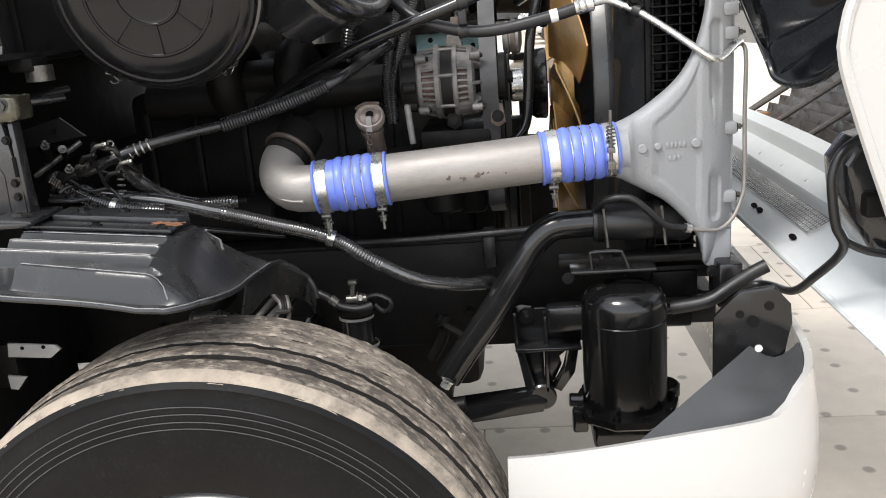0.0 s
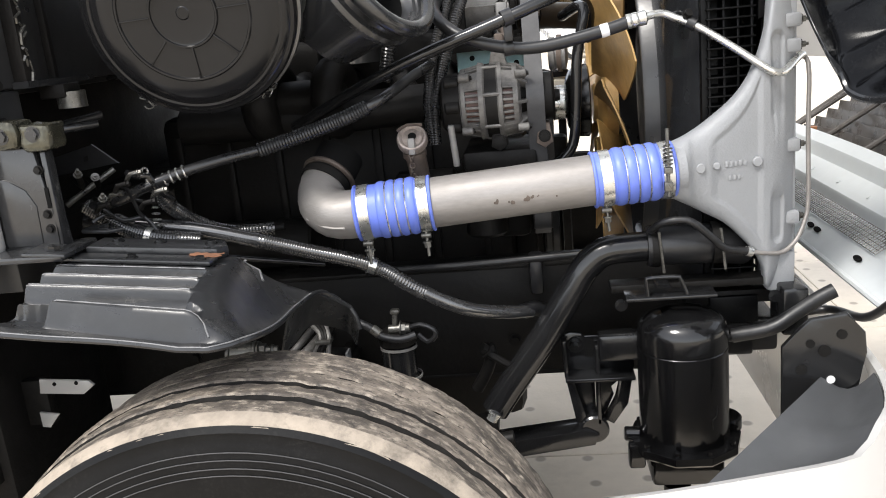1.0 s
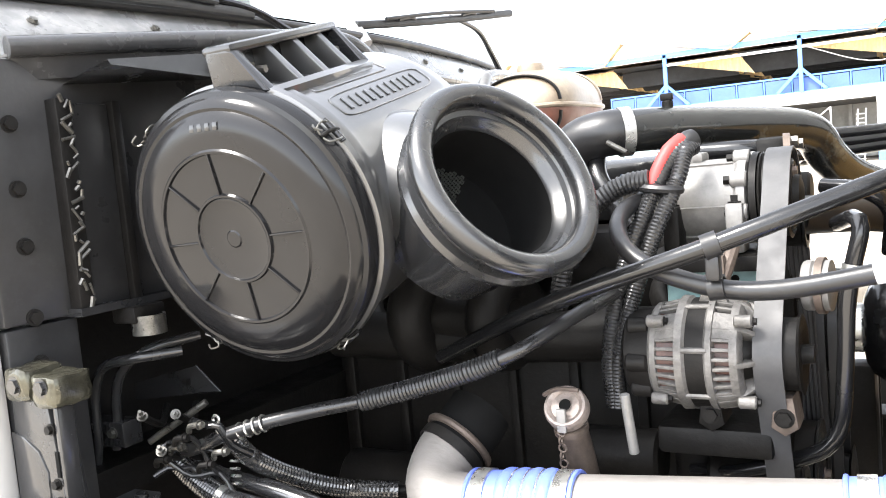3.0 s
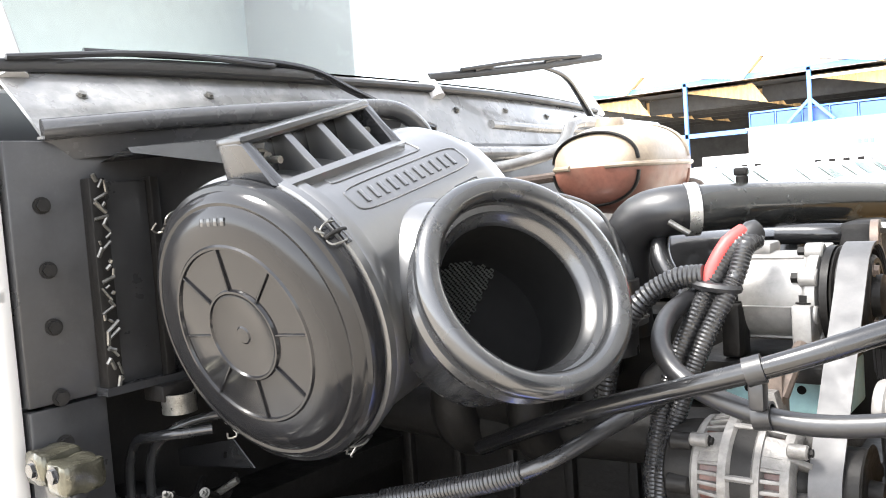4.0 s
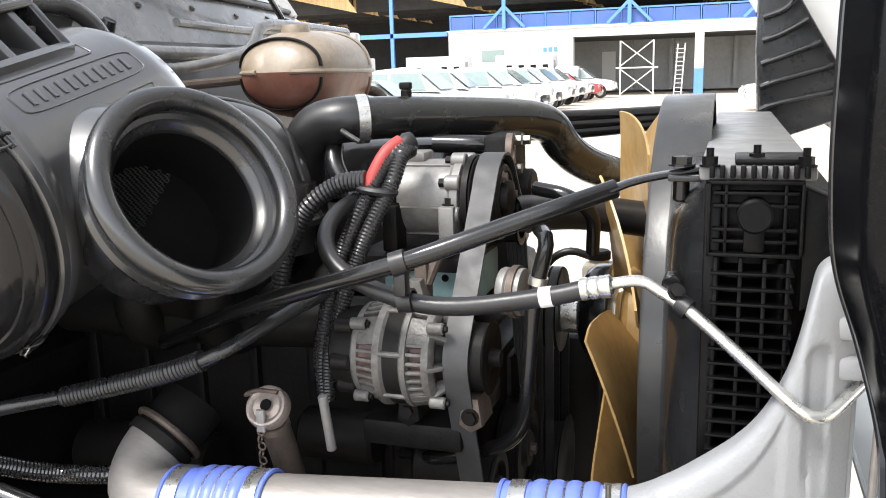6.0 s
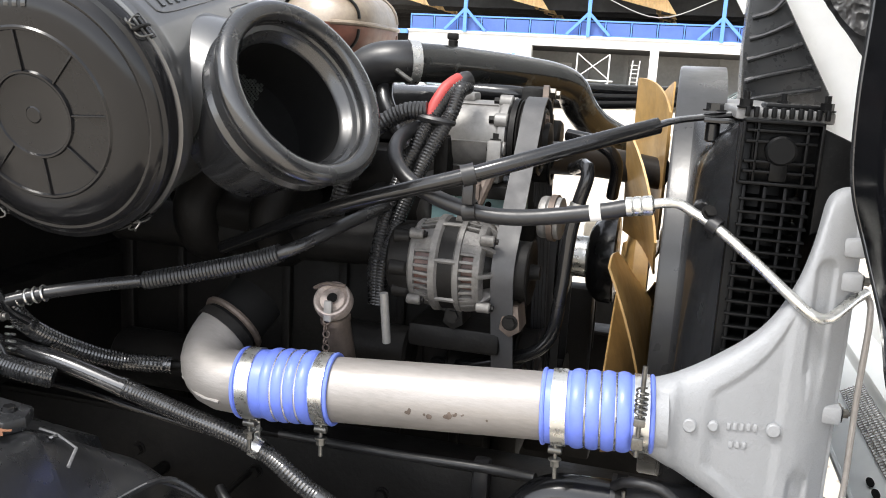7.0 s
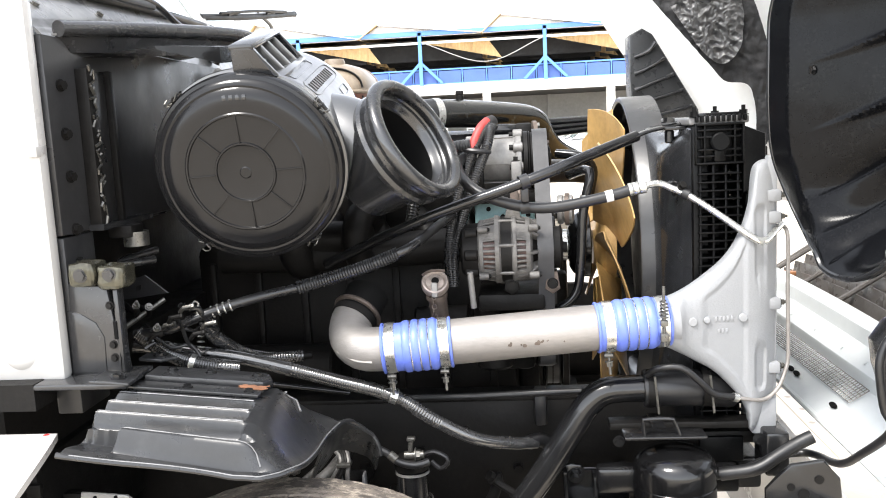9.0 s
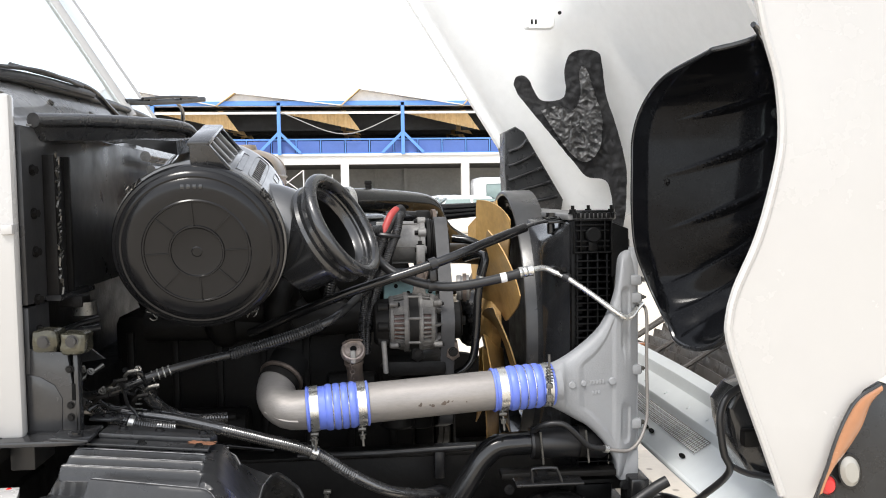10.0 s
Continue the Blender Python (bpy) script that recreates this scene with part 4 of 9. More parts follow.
def radiator():
    t = thing("radiator", (0.5, MID, 0.86), "black-tanked truck radiator, side tank ribbed like a ladder", "radiator")
    part("core", box((0.455, 1.66, 0.88), (0.535, 2.82, 1.56), 0.004), GRIME, t)
    for y0, y1, s in ((1.585, 1.66, -1), (2.82, 2.90, 1)):
        tank = part("side_tank", box((0.46, y0 + 0.055 if s < 0 else y0, 0.86), (0.532, y1 if s < 0 else y1 - 0.055, 1.57), 0.006), RADTANK, t)
        y = y0 if s < 0 else y1 - 0.02
        for i in range(32):
            z = 0.885 + 0.0187 * i
            part("rung", box((0.452, y if s < 0 else y - 0.04, z), (0.545, y + 0.06 if s < 0 else y + 0.02, z + 0.0035), 0.001), RADTANK, tank)
        for x in (0.457, 0.485, 0.512, 0.538):
            part("stile", box((x - 0.002, y + 0.006 if s < 0 else y - 0.04, 0.88), (x + 0.003, y + 0.06 if s < 0 else y + 0.016, 1.485), 0.001), RADTANK, tank)
        yo, yi = (y, y + 0.022) if s < 0 else (y + 0.02, y - 0.002)
        part("port_panel", box((0.446, min(yi, yi + s * -0.03), 1.487), (0.552, max(yi, yi + s * -0.03), 1.577), 0.004), RADTANK, tank)
        for x0, x1, z0, z1 in ((0.446, 0.45, 1.487, 1.577), (0.548, 0.552, 1.487, 1.577), (0.446, 0.552, 1.487, 1.4915), (0.446, 0.552, 1.5725, 1.577)):
            part("panel_frame", box((x0, min(yo, yi), z0), (x1, max(yo, yi), z1), 0.0012), RADTANK, tank)
        for z in (1.503, 1.517, 1.545, 1.560):
            part("panel_rib", box((0.452, min(yo, yi) + 0.004, z), (0.546, max(yo, yi), z + 0.004), 0.001), RADTANK, tank)
        for x in (0.465, 0.53):
            part("panel_rib", box((x, min(yo, yi) + 0.004, 1.49), (x + 0.004, max(yo, yi), 1.574), 0.001), RADTANK, tank)
        part("blank_cap", cyl((0.499, yi, 1.536), (0.499, yo + s * 0.006, 1.536), 0.0205, 28, 0.003), RADTANK, tank)
        part("cap_stem", box((0.487, min(yo, yi) + 0.002, 1.492), (0.511, max(yo, yi), 1.53), 0.003), RADTANK, tank)
    part("top_rail", box((0.435, 1.60, 1.575), (0.565, 2.88, 1.592), 0.004), DUSTY, t, "dusty top rail")
    for i in range(10):
        part("crimp_tab", box((0.447 + 0.0115 * i, 1.584, 1.580), (0.453 + 0.0115 * i, 1.60, 1.5945), 0.0015), RADTANK, t)
    for x, y in ((0.447, 1.60), (0.50, 1.64), (0.552, 1.60)):
        part("bolt", hexbolt((x, y, 1.592), (0, 0, 1), 0.009, 0.012, 0.01), RADTANK, t)
    part("washer_plate", box((0.475, 1.61, 1.592), (0.56, 1.70, 1.600), 0.003), RADTANK, t)
    part("side_ear", prism([(0.552, 1.57), (0.60, 1.55), (0.602, 1.44), (0.552, 1.42)], 1.60, 1.64, "y", 0.004), RADTANK, t)
    # added strip: stops background light leaking between side tank and shroud
    part("tank_seam", box((0.443, 1.600, 0.86), (0.462, 1.665, 1.572), 0.003), RADTANK, t)
    part("lower_side_panel", box((0.45, 1.59, 0.80), (0.55, 1.66, 0.86), 0.004), RADTANK, t)


radiator()


# ends of the charge pipe's axis
PA, PB = V(-0.268, 1.475, 1.121), V(0.357, 1.515, 1.155)


def charge_cooler():
    t = thing("charge_air_cooler", (0.5, 1.58, 0.90), "grey cast-aluminium end tank of the charge air cooler", "charge cooler")
    part("core", box((0.572, 1.66, 0.90), (0.622, 2.90, 1.52), 0.004), GRIME, t)
    upper = [(0.345, 1.205), (0.372, 1.210), (0.412, 1.226), (0.447, 1.247), (0.480, 1.271), (0.504, 1.295), (0.524, 1.326), (0.543, 1.371), (0.555, 1.420), (0.563, 1.455), (0.572, 1.480), (0.588, 1.492), (0.612, 1.494)]
    lower = [(0.345, 1.103), (0.372, 1.094), (0.429, 1.060), (0.469, 1.035), (0.505, 0.998), (0.530, 0.966), (0.547, 0.93), (0.555, 0.89), (0.612, 0.885)]
    front = [(0.345, 1.464), (0.39, 1.476), (0.418, 1.493), (0.531, 1.521), (0.575, 1.537), (0.612, 1.572)]

    def read(table, x):
        for (a, p), (b, q) in zip(table, table[1:]):
            if x <= b:
                return lerp(p, q, max(0, (x - a) / (b - a)))
        return table[-1][1]

    def soft(table):
        return [(q.x, q.y) for q in smooth_path([V(a, b, 0) for a, b in table], 0.006)]
    upper, lower, front = soft(upper), soft(lower), soft(front)

    def tank(u, v):
        x = lerp(0.345, 0.612, u)
        zt, zb, yf = read(upper, x), read(lower, x), read(front, x)
        k = step01(0.335, 0.50, x)
        yb = lerp(1.566, 1.580, k) + 0.08 * step01(0.552, 0.580, x)
        pw = lerp(1.0, 0.52, k)
        a = 2 * math.pi * v
        c_, s_ = math.cos(a), math.sin(a)
        p = V(x, (yf + yb) / 2 + (yb - yf) / 2 * math.copysign(abs(c_) ** pw, c_), (zt + zb) / 2 + (zt - zb) / 2 * math.copysign(abs(s_) ** pw, s_))
        if c_ < 0:
            for z0, z1 in ((1.245, 1.385), (1.0, 1.075)):
                d = math.hypot(x - 0.573, max(0, z0 - p.z, p.z - z1))
                p.y += 0.008 * step01(0.017, 0.008, d)
            # the face is dished between the neck and the mounting flange
            mid, half = (zt + zb) / 2, (zt - zb) / 2
            inset = step01(0.435, 0.455, x) * step01(0.545, 0.53, x) * step01(half - 0.034, half - 0.050, abs(p.z - mid))
            p.y += 0.0045 * inset
        return p
    part("end_tank", sheet(tank, 130, 220), CASTALU, t)
    part("tank_foot", box((0.556, 1.548, 0.880), (0.612, 1.65, 0.965), 0.008), CASTALU, t)
    part("flange", box((0.598, 1.574, 0.882), (0.618, 1.665, 1.500), 0.004), CASTALU, t)
    d = (PB - PA).normalized()
    part("neck", lathe([(0.045, -0.04), (0.0505, -0.04), (0.0515, -0.02), (0.0515, 0.03), (0.045, 0.03)], PB, d, 40), CASTALU, t)
    for x, z, r in ((0.418, 1.156, 0.010), (0.531, 1.156, 0.010), (0.450, 1.157, 0.0075)):
        y = read(front, x)
        part("casting_pin", cyl((x, y + 0.008, z), (x, y - 0.004, z), r, 20, 0.002), CASTALU, t)
    for n, z, hgt in ((5, 1.157, 0.011), (3, 1.130, 0.009)):
        for k in range(n):
            x = 0.468 + 0.009 * k + (0.006 if n < 5 else 0)
            y = read(front, x) + 0.0045
            part("cast_mark", box((x, y - 0.0016, z - hgt / 2), (x + 0.0055, y + 0.003, z + hgt / 2), 0.0008), CASTALU, t, "raised cast part mark")
    for z in (1.415, 1.368, 1.176, 1.030):
        lug = part("clamp_lug", box((0.590, 1.556, z - 0.013), (0.622, 1.596, z + 0.013), 0.005), CASTALU, t)
        part("clamp_plate", box((0.618, 1.562, z - 0.010), (0.6245, 1.592, z + 0.010), 0.002), BLACK, lug, "black clamp plate")
        part("clamp_bolt", hexbolt((0.6245, 1.577, z), (1, 0, 0), 0.0065, 0.009, 0.006), NUTS, lug)


charge_cooler()


# ---- charge pipe with blue hump hoses ----


def charge_pipe():
    d = (PB - PA).normalized()
    t = thing("charge_air_pipe", (0.05, 1.52, 1.07), "brushed steel charge air pipe below the engine accessories", "pipe")
    part("straight_pipe", tube([PA + d * 0.10, PA + d * 0.3, PB - d * 0.09], 0.050, 44, 0.05, cap=False), PIPE, t)
    el = [PA + d * 0.06, PA + d * 0.0, PA + V(-0.034, 0.004, 0.003), PA + V(-0.062, 0.030, 0.020), PA + V(-0.066, 0.070, 0.048), PA + V(-0.050, 0.104, 0.074)]
    part("elbow", tube(el, 0.049, 40, 0.012, cap=False), PIPE, t, "dull cast elbow turning to the turbocharger")
    part("elbow_seam", tube([PA + V(-0.005, -0.047, -0.018), PA + V(-0.045, -0.040, -0.014), PA + V(-0.088, -0.012, 0.0)], 0.003, 8), PIPE, t)
    part("elbow_clamp", lathe([(0.051, 0), (0.054, 0), (0.054, 0.016), (0.051, 0.016)], el[-2] + V(0, 0, 0), el[-1] - el[-2], 36), GRIME, t)
    # hose end in the void colour, its deep shade painted on
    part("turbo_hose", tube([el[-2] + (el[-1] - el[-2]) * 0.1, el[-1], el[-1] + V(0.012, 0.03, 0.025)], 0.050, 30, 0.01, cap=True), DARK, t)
    part("v_band", ring(el[-1] * 0.6 + el[-2] * 0.4, el[-1] - el[-2], 0.053, 0.006, 40, 8), BROWN, t, "rusty band clamp")
    for x, r in ((0.292, 0.0045), (0.318, 0.0015), (0.325, 0.003), (0.352, 0.005), (0.362, 0.0035), (0.374, 0.002), (0.41, 0.0012)):
        q = PA + d * x + V(0, -0.0497, -0.008 + 0.004 * math.sin(x * 90))
        bm = lathe([(0, 0.0), (r, 0.0002), (r * 1.5, -0.0003)], q, (0, -1, 0), 9)
        for v in bm.verts:
            v.co += V(noise.noise(v.co * 400), 0, noise.noise(v.co * 380 + V(5, 5, 5))) * r * 0.6
        part("scuff", bm, BROWN, t)


charge_pipe()


def hump_hose(at, d, length, mirror, tight):
    t = thing("hump_hose", at - V(0, 0, 0.06), "ribbed blue silicone hose with steel clamps on the charge pipe", "hose", "blue charge hoses")
    ridges = 4
    lo, hi = (0.30, 0.80) if not mirror else (0.26, 0.80)
    s0, s1 = length * lo, length * hi
    prof = [(0.0515, 0.0), (0.0535, 0.001), (0.0535, s0 * 0.98)]
    for k in range(ridges * 12 + 1):
        s = k / (ridges * 12)
        prof.append((0.0535 + 0.0042 * abs(math.sin(math.pi * s * ridges)) ** 0.6, lerp(s0, s1, s)))
    prof += [(0.0535, s1 + 0.002), (0.0535, length - 0.001), (0.0515, length)]
    part("hose", lathe(prof, at, d, 56), BLUE, t)
    for k in range(1, ridges):
        part("wire_ring", ring(at + d * lerp(s0, s1, k / ridges), d, 0.0550, 0.0016, 48, 6), STEEL, t)
    part("lip", ring(at + d * 0.003, d, 0.0532, 0.0034, 48, 8), BLUE, t)
    part("lip", ring(at + d * (length - 0.003), d, 0.0532, 0.0034, 48, 8), BLUE, t)
    for s in ((s0 * 0.42 if not mirror else s0 * 0.62), (s1 + length) / 2 - 0.002):
        cl = part("clamp", lathe([(0.0535, -0.0105), (0.0562, -0.0105), (0.0562, 0.0105), (0.0535, 0.0105)], at + d * s, d, 48), STEEL, t, "bright steel band clamp")
        spring = tight and s > length / 2
        if spring:
            q = at + d * s + V(0, -0.062, 0)
            part("clamp_bolt", cyl(q + V(0, 0, -0.04), q + V(0, 0.008, 0.088), 0.0034, 10), NUTS, cl)
            part("spring", tube([q + V(0, 0.002 + 0.008 * math.cos(2 * math.pi * k / 8) , 0) + V(0.008 * math.sin(2 * math.pi * k / 8), 0.0, 0.02 + 0.0046 * k / 5) for k in range(42)], 0.0017, 6, 0.004), NUTS, cl)
            part("trunnion", box(q + V(-0.008, -0.004, -0.030), q + V(0.008, 0.010, -0.012), 0.002), NUTS, cl)
            part("trunnion", box(q + V(-0.008, -0.004, 0.004), q + V(0.008, 0.010, 0.016), 0.002), NUTS, cl)
        else:
            q = at + d * s + V(0, -0.018, -0.056)
            part("clamp_bolt", cyl(q + V(0, 0, 0.006), q + V(0.003, -0.006, -0.045), 0.0032, 10), NUTS, cl)
            part("nut", hexbolt(q + V(0.001, -0.002, -0.016), (0.06, -0.1, -1), 0.007, 0.012), NUTS, cl)
            part("trunnion", cyl(q + V(-0.010, 0, -0.004), q + V(0.010, 0, -0.004), 0.006, 12, 0.001), NUTS, cl)


_d = (PB - PA).normalized()
hump_hose(PA + _d * 0.012, _d, 0.154, False, False)
hump_hose(PB - _d * 0.146, _d, 0.158, True, True)


# ---- air cleaner ----
AX = V(0.03, -0.972, -0.225).normalized()      # the way the lid faces
LID = V(-0.473, 1.283, 1.527)


def air_cleaner():
    t = thing("air_cleaner", LID + V(0.05, 0.2, -0.19), "large black plastic air cleaner canister with a latched round lid", "air cleaner")
    prof = [(0, -0.0085), (0.010, -0.0085), (0.012, -0.010), (0.050, -0.0105), (0.055, -0.009), (0.0565, -0.0062), (0.0592, -0.0062), (0.061, -0.010), (0.112, -0.0095), (0.1135, -0.0062), (0.1165, -0.0060), (0.119, -0.0085), (0.132, -0.0088), (0.146, -0.0105), (0.157, -0.0145), (0.164, -0.0205), (0.168, -0.0195), (0.175, -0.0225), (0.180, -0.030), (0.186, -0.032), (0.189, -0.038), (0.189, -0.052), (0.185, -0.055)]
    lid = part("lid", lathe(prof, LID, AX, 128), LIDBLACK, t, "domed black lid with raised rings and spokes")
    m = axis_matrix(LID, AX)
    for k in range(8):
        a = 2 * math.pi * (k + 0.06) / 8
        part("spoke", box((0.060, -0.0013, -0.012), (0.114, 0.0013, -0.0066), 0.0007, m @ Matrix.Rotation(a, 4, "Z")), LIDBLACK, lid)
    for k in range(4):
        a = radians(84 + 4.5 * k)
        up = (m.to_3x3() @ V(0, 1, 0))
        q = LID + AX * -0.013 + (V(0, 0, 1) - AX * AX.z).normalized() * 0.146 + V(-0.022 + 0.013 * k, 0, 0)
        part("top_mark", box(q - V(0.004, 0.003, 0.005), q + V(0.004, 0.001, 0.005), 0.001), PLASTIC, lid, "raised marking at the lid's top")
    body = [(0.185, -0.055), (0.193, -0.058), (0.194, -0.068), (0.187, -0.071), (0.184, -0.076), (0.188, -0.082), (0.188, -0.094), (0.182, -0.100)] + [(0.1815, -0.108 - 0.008 * k) for k in range(36)] + [(0.181, -0.40), (0.168, -0.44), (0.13, -0.475), (0, -0.48)]
    # outlet: a flared mouth with a soft lip
    oc, od = V(-0.156, 1.453, 1.577), V(0.81, -0.34, 0.48).normalized()
    skirt = [(0.098, -0.16), (0.104, -0.12), (0.108, -0.09), (0.114, -0.060)]
    mouth = [(0.114, -0.060), (0.128, -0.055), (0.131, -0.045), (0.128, -0.036), (0.119, -0.032), (0.119, -0.022)] + [(0.1255 + 0.0155 * math.cos(radians(d)), 0.0155 * math.sin(radians(d))) for d in range(-75, 226, 15)] + [(0.1125, -0.015), (0.106, -0.018), (0.103, -0.024), (0.098, -0.028), (0.095, -0.036)]
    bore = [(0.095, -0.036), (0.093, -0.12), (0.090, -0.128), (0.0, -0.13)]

    def opened(bm):
        """Leaves out what would cross the mouth's bore."""
        gone = []
        for f in bm.faces:
            for q in [v.co for v in f.verts] + [f.calc_center_median()]:
                h = (q - oc).dot(od)
                if -0.14 < h < 0.05 and (q - oc - od * h).length < 0.099:
                    gone.append(f)
                    break
        bmesh.ops.delete(bm, geom=gone, context="FACES")
        return bm
    part("canister", opened(lathe(body, LID, AX, 128)), CAN, t)
    part("outlet", lathe(mouth, oc, od, 112), LIP, t, "flared rubber-lipped intake mouth")
    part("skirt", lathe(skirt, oc, od, 96), PLASTIC, t)
    # shallow bore: the depth's shade comes from its near-black colour
    part("bore", lathe(bore, oc, od, 64), DARK, t, "intake bore coloured black for the shade inside")
    # gauze of the filter element inside the mouth
    gm = axis_matrix(oc - od * 0.122, od)
    bm = bmesh.new()
    cell = bmesh.new()
    bmesh.ops.create_cone(cell, cap_ends=False, segments=4, radius1=0.0036, radius2=0.0036, depth=0.004)
    corners = [v.co.copy() for v in cell.verts]
    quads = [[v.index for v in f.verts] for f in cell.faces]
    for i in range(25):
        for j in range(25):
            u, v = -0.086 + 0.0071 * i + (0.0035 if j % 2 else 0), -0.086 + 0.0071 * j
            if u * u + v * v < 0.0074 and (gm.to_3x3() @ V(u, v, 0)).dot(V(-0.55, -0.48, 0.59)) > 0.016:
                made = [bm.verts.new(gm @ (q + V(u, v, 0))) for q in corners]
                for f in quads:
                    bm.faces.new([made[k] for k in f])
    tagged(part("gauze", bm, MESHG, t), "grey perforated filter gauze inside the mouth", kind="stuff")
    # saddle that joins mouth and canister
    cc = LID - AX * 0.26
    part("saddle", opened(tube([cc + (oc - cc) * 0.1, cc + (oc - cc) * 0.45, oc - od * 0.10], lambda s: lerp(0.098, 0.102, s ** 0.9), 64, 0.01, cap=False)), CAN, t)
    for s, r in ((0.42, 0.1005), (0.50, 0.1012)):
        part("saddle_rib", opened(ring(cc.lerp(oc - od * 0.10, s), oc - cc, r, 0.004, 64, 8)), CAN, t)
    # moulded nameplate outline and panel on the crown, left blank
    side = (V(0, 0, 1) - AX * AX.z).normalized()
    cross = AX.cross(side).normalized()

    def on(h, a, lift=0.0):
        return LID - AX * h + (side * math.cos(a) + cross * -math.sin(a)) * (0.182 + lift)

    def outline(h0, h1, a0, a1, rnd):
        pts = []
        for k in range(41):
            s = 2 * math.pi * k / 40
            c_, s_ = math.cos(s), math.sin(s)
            pw = 0.35 if rnd else 0.16
            pts.append(on((h0 + h1) / 2 + (h1 - h0) / 2 * math.copysign(abs(c_) ** pw, c_), (a0 + a1) / 2 + (a1 - a0) / 2 * math.copysign(abs(s_) ** pw, s_)))
        return pts
    sgn = 1 if on(0.2, 0.5).x > on(0.2, 0).x else -1
    part("plate_outline", tube(outline(0.125, 0.375, sgn * 0.62, sgn * 0.86, True), 0.0013, 6, 0.02), CAN, t)
    part("plate_outline", tube(outline(0.13, 0.32, sgn * 0.38, sgn * 0.54, False), 0.0012, 6, 0.02), CAN, t)
    for k in range(11):
        h = 0.15 + 0.0195 * k
        q = [on(h, sgn * 0.80, 0.0003), on(h + 0.002, sgn * 0.68, 0.0003)]
        part("name_bar", tube(q, 0.0042, 6, curve=False, squash=0.35), CAN, t)
    part("plate_outline", tube(outline(0.30, 0.36, sgn * 0.97, sgn * 1.08, False), 0.0012, 6, 0.02), CAN, t)
    for a in (sgn * 0.93, sgn * 2.55, -sgn * 0.75, -sgn * 2.5):
        q0, q1 = on(0.036, a, 0.008), on(0.070, a, 0.010)
        la = part("latch", tube([q0, on(0.044, a, 0.0135), on(0.060, a, 0.0135), q1], 0.0026, 8, 0.006), GRIME, t, "wire and spring lid latch")
        tang = (on(0.06, a + 0.1) - on(0.06, a - 0.1)).normalized()
        for e in (-1, 1):
            part("latch_wire", tube([q0 + tang * 0.003 * e, on(0.036, a, 0.011) + tang * 0.011 * e, on(0.050, a, 0.015) + tang * 0.015 * e, on(0.066, a, 0.011) + tang * 0.011 * e, q1 + tang * 0.006 * e], 0.0013, 6, 0.005), NUTS, la)
        part("latch_coil", cyl(on(0.060, a, 0.0105) - tang * 0.018, on(0.060, a, 0.0105) + tang * 0.018, 0.0042, 10), BLACK, la)
        part("latch_tail", tube([q0 - tang * 0.010, on(0.032, a, 0.012) - tang * 0.016, on(0.024, a, 0.016) - tang * 0.010, on(0.030, a, 0.018) - tang * 0.002], 0.0013, 6, 0.004), NUTS, la)
    # ribbed mounting saddle on the crown
    br = thing("air_cleaner_bracket", LID + V(0.02, 0.2, 0.2), "black ribbed mounting bracket on top of the air cleaner", "bracket")
    fr = Matrix((cross * -sgn, -AX, side)).transposed().to_4x4()
    base = Matrix.Translation(LID + side * 0.19 - AX * 0.0) @ fr
    web = [(-0.010, -0.03), (-0.010, 0.046), (0.030, 0.046), (0.036, 0.036), (0.080, -0.016), (0.03, -0.035)]
    inner = [(0.004, -0.03), (0.004, 0.036), (0.031, 0.036), (0.076, -0.017), (0.03, -0.033)]
    part("top_flange", box((-0.014, 0.054, 0.035), (0.035, 0.304, 0.049), 0.006, base), PLASTIC, br)
    part("back_wall", box((-0.010, 0.058, -0.03), (0.008, 0.300, 0.036), 0.003, base), PLASTIC, br)
    for y0, y1 in ((0.054, 0.072), (0.290, 0.304)):
        part("end_wall", prism(web, y0, y1, "y", 0.006), PLASTIC, br).data.transform(base)
    for y in (0.136, 0.198, 0.258):
        part("rib", prism(inner, y - 0.007, y + 0.007, "y", 0.003), CAN, br).data.transform(base)
    part("foot_flange", prism([(0.02, -0.036), (0.02, -0.022), (0.074, -0.012), (0.084, -0.018), (0.08, -0.036)], 0.056, 0.302, "y", 0.003), CAN, br).data.transform(base)
    for y in (0.100, 0.274):
        nut = part("stud", hexbolt(base @ V(0.012, y, 0.012), base.to_3x3() @ V(1, 0, -0.1), 0.010, 0.012, 0.022), NUTS, br, "rusty nut and stud")
        part("washer", cyl(base @ V(0.009, y, 0.012), base @ V(0.013, y, 0.012), 0.014, 18, 0.001), BROWN, nut)



air_cleaner()


def along(path, u):
    k = u * (len(path) - 1)
    i = min(int(k), len(path) - 2)
    return path[i].lerp(path[i + 1], k - i)


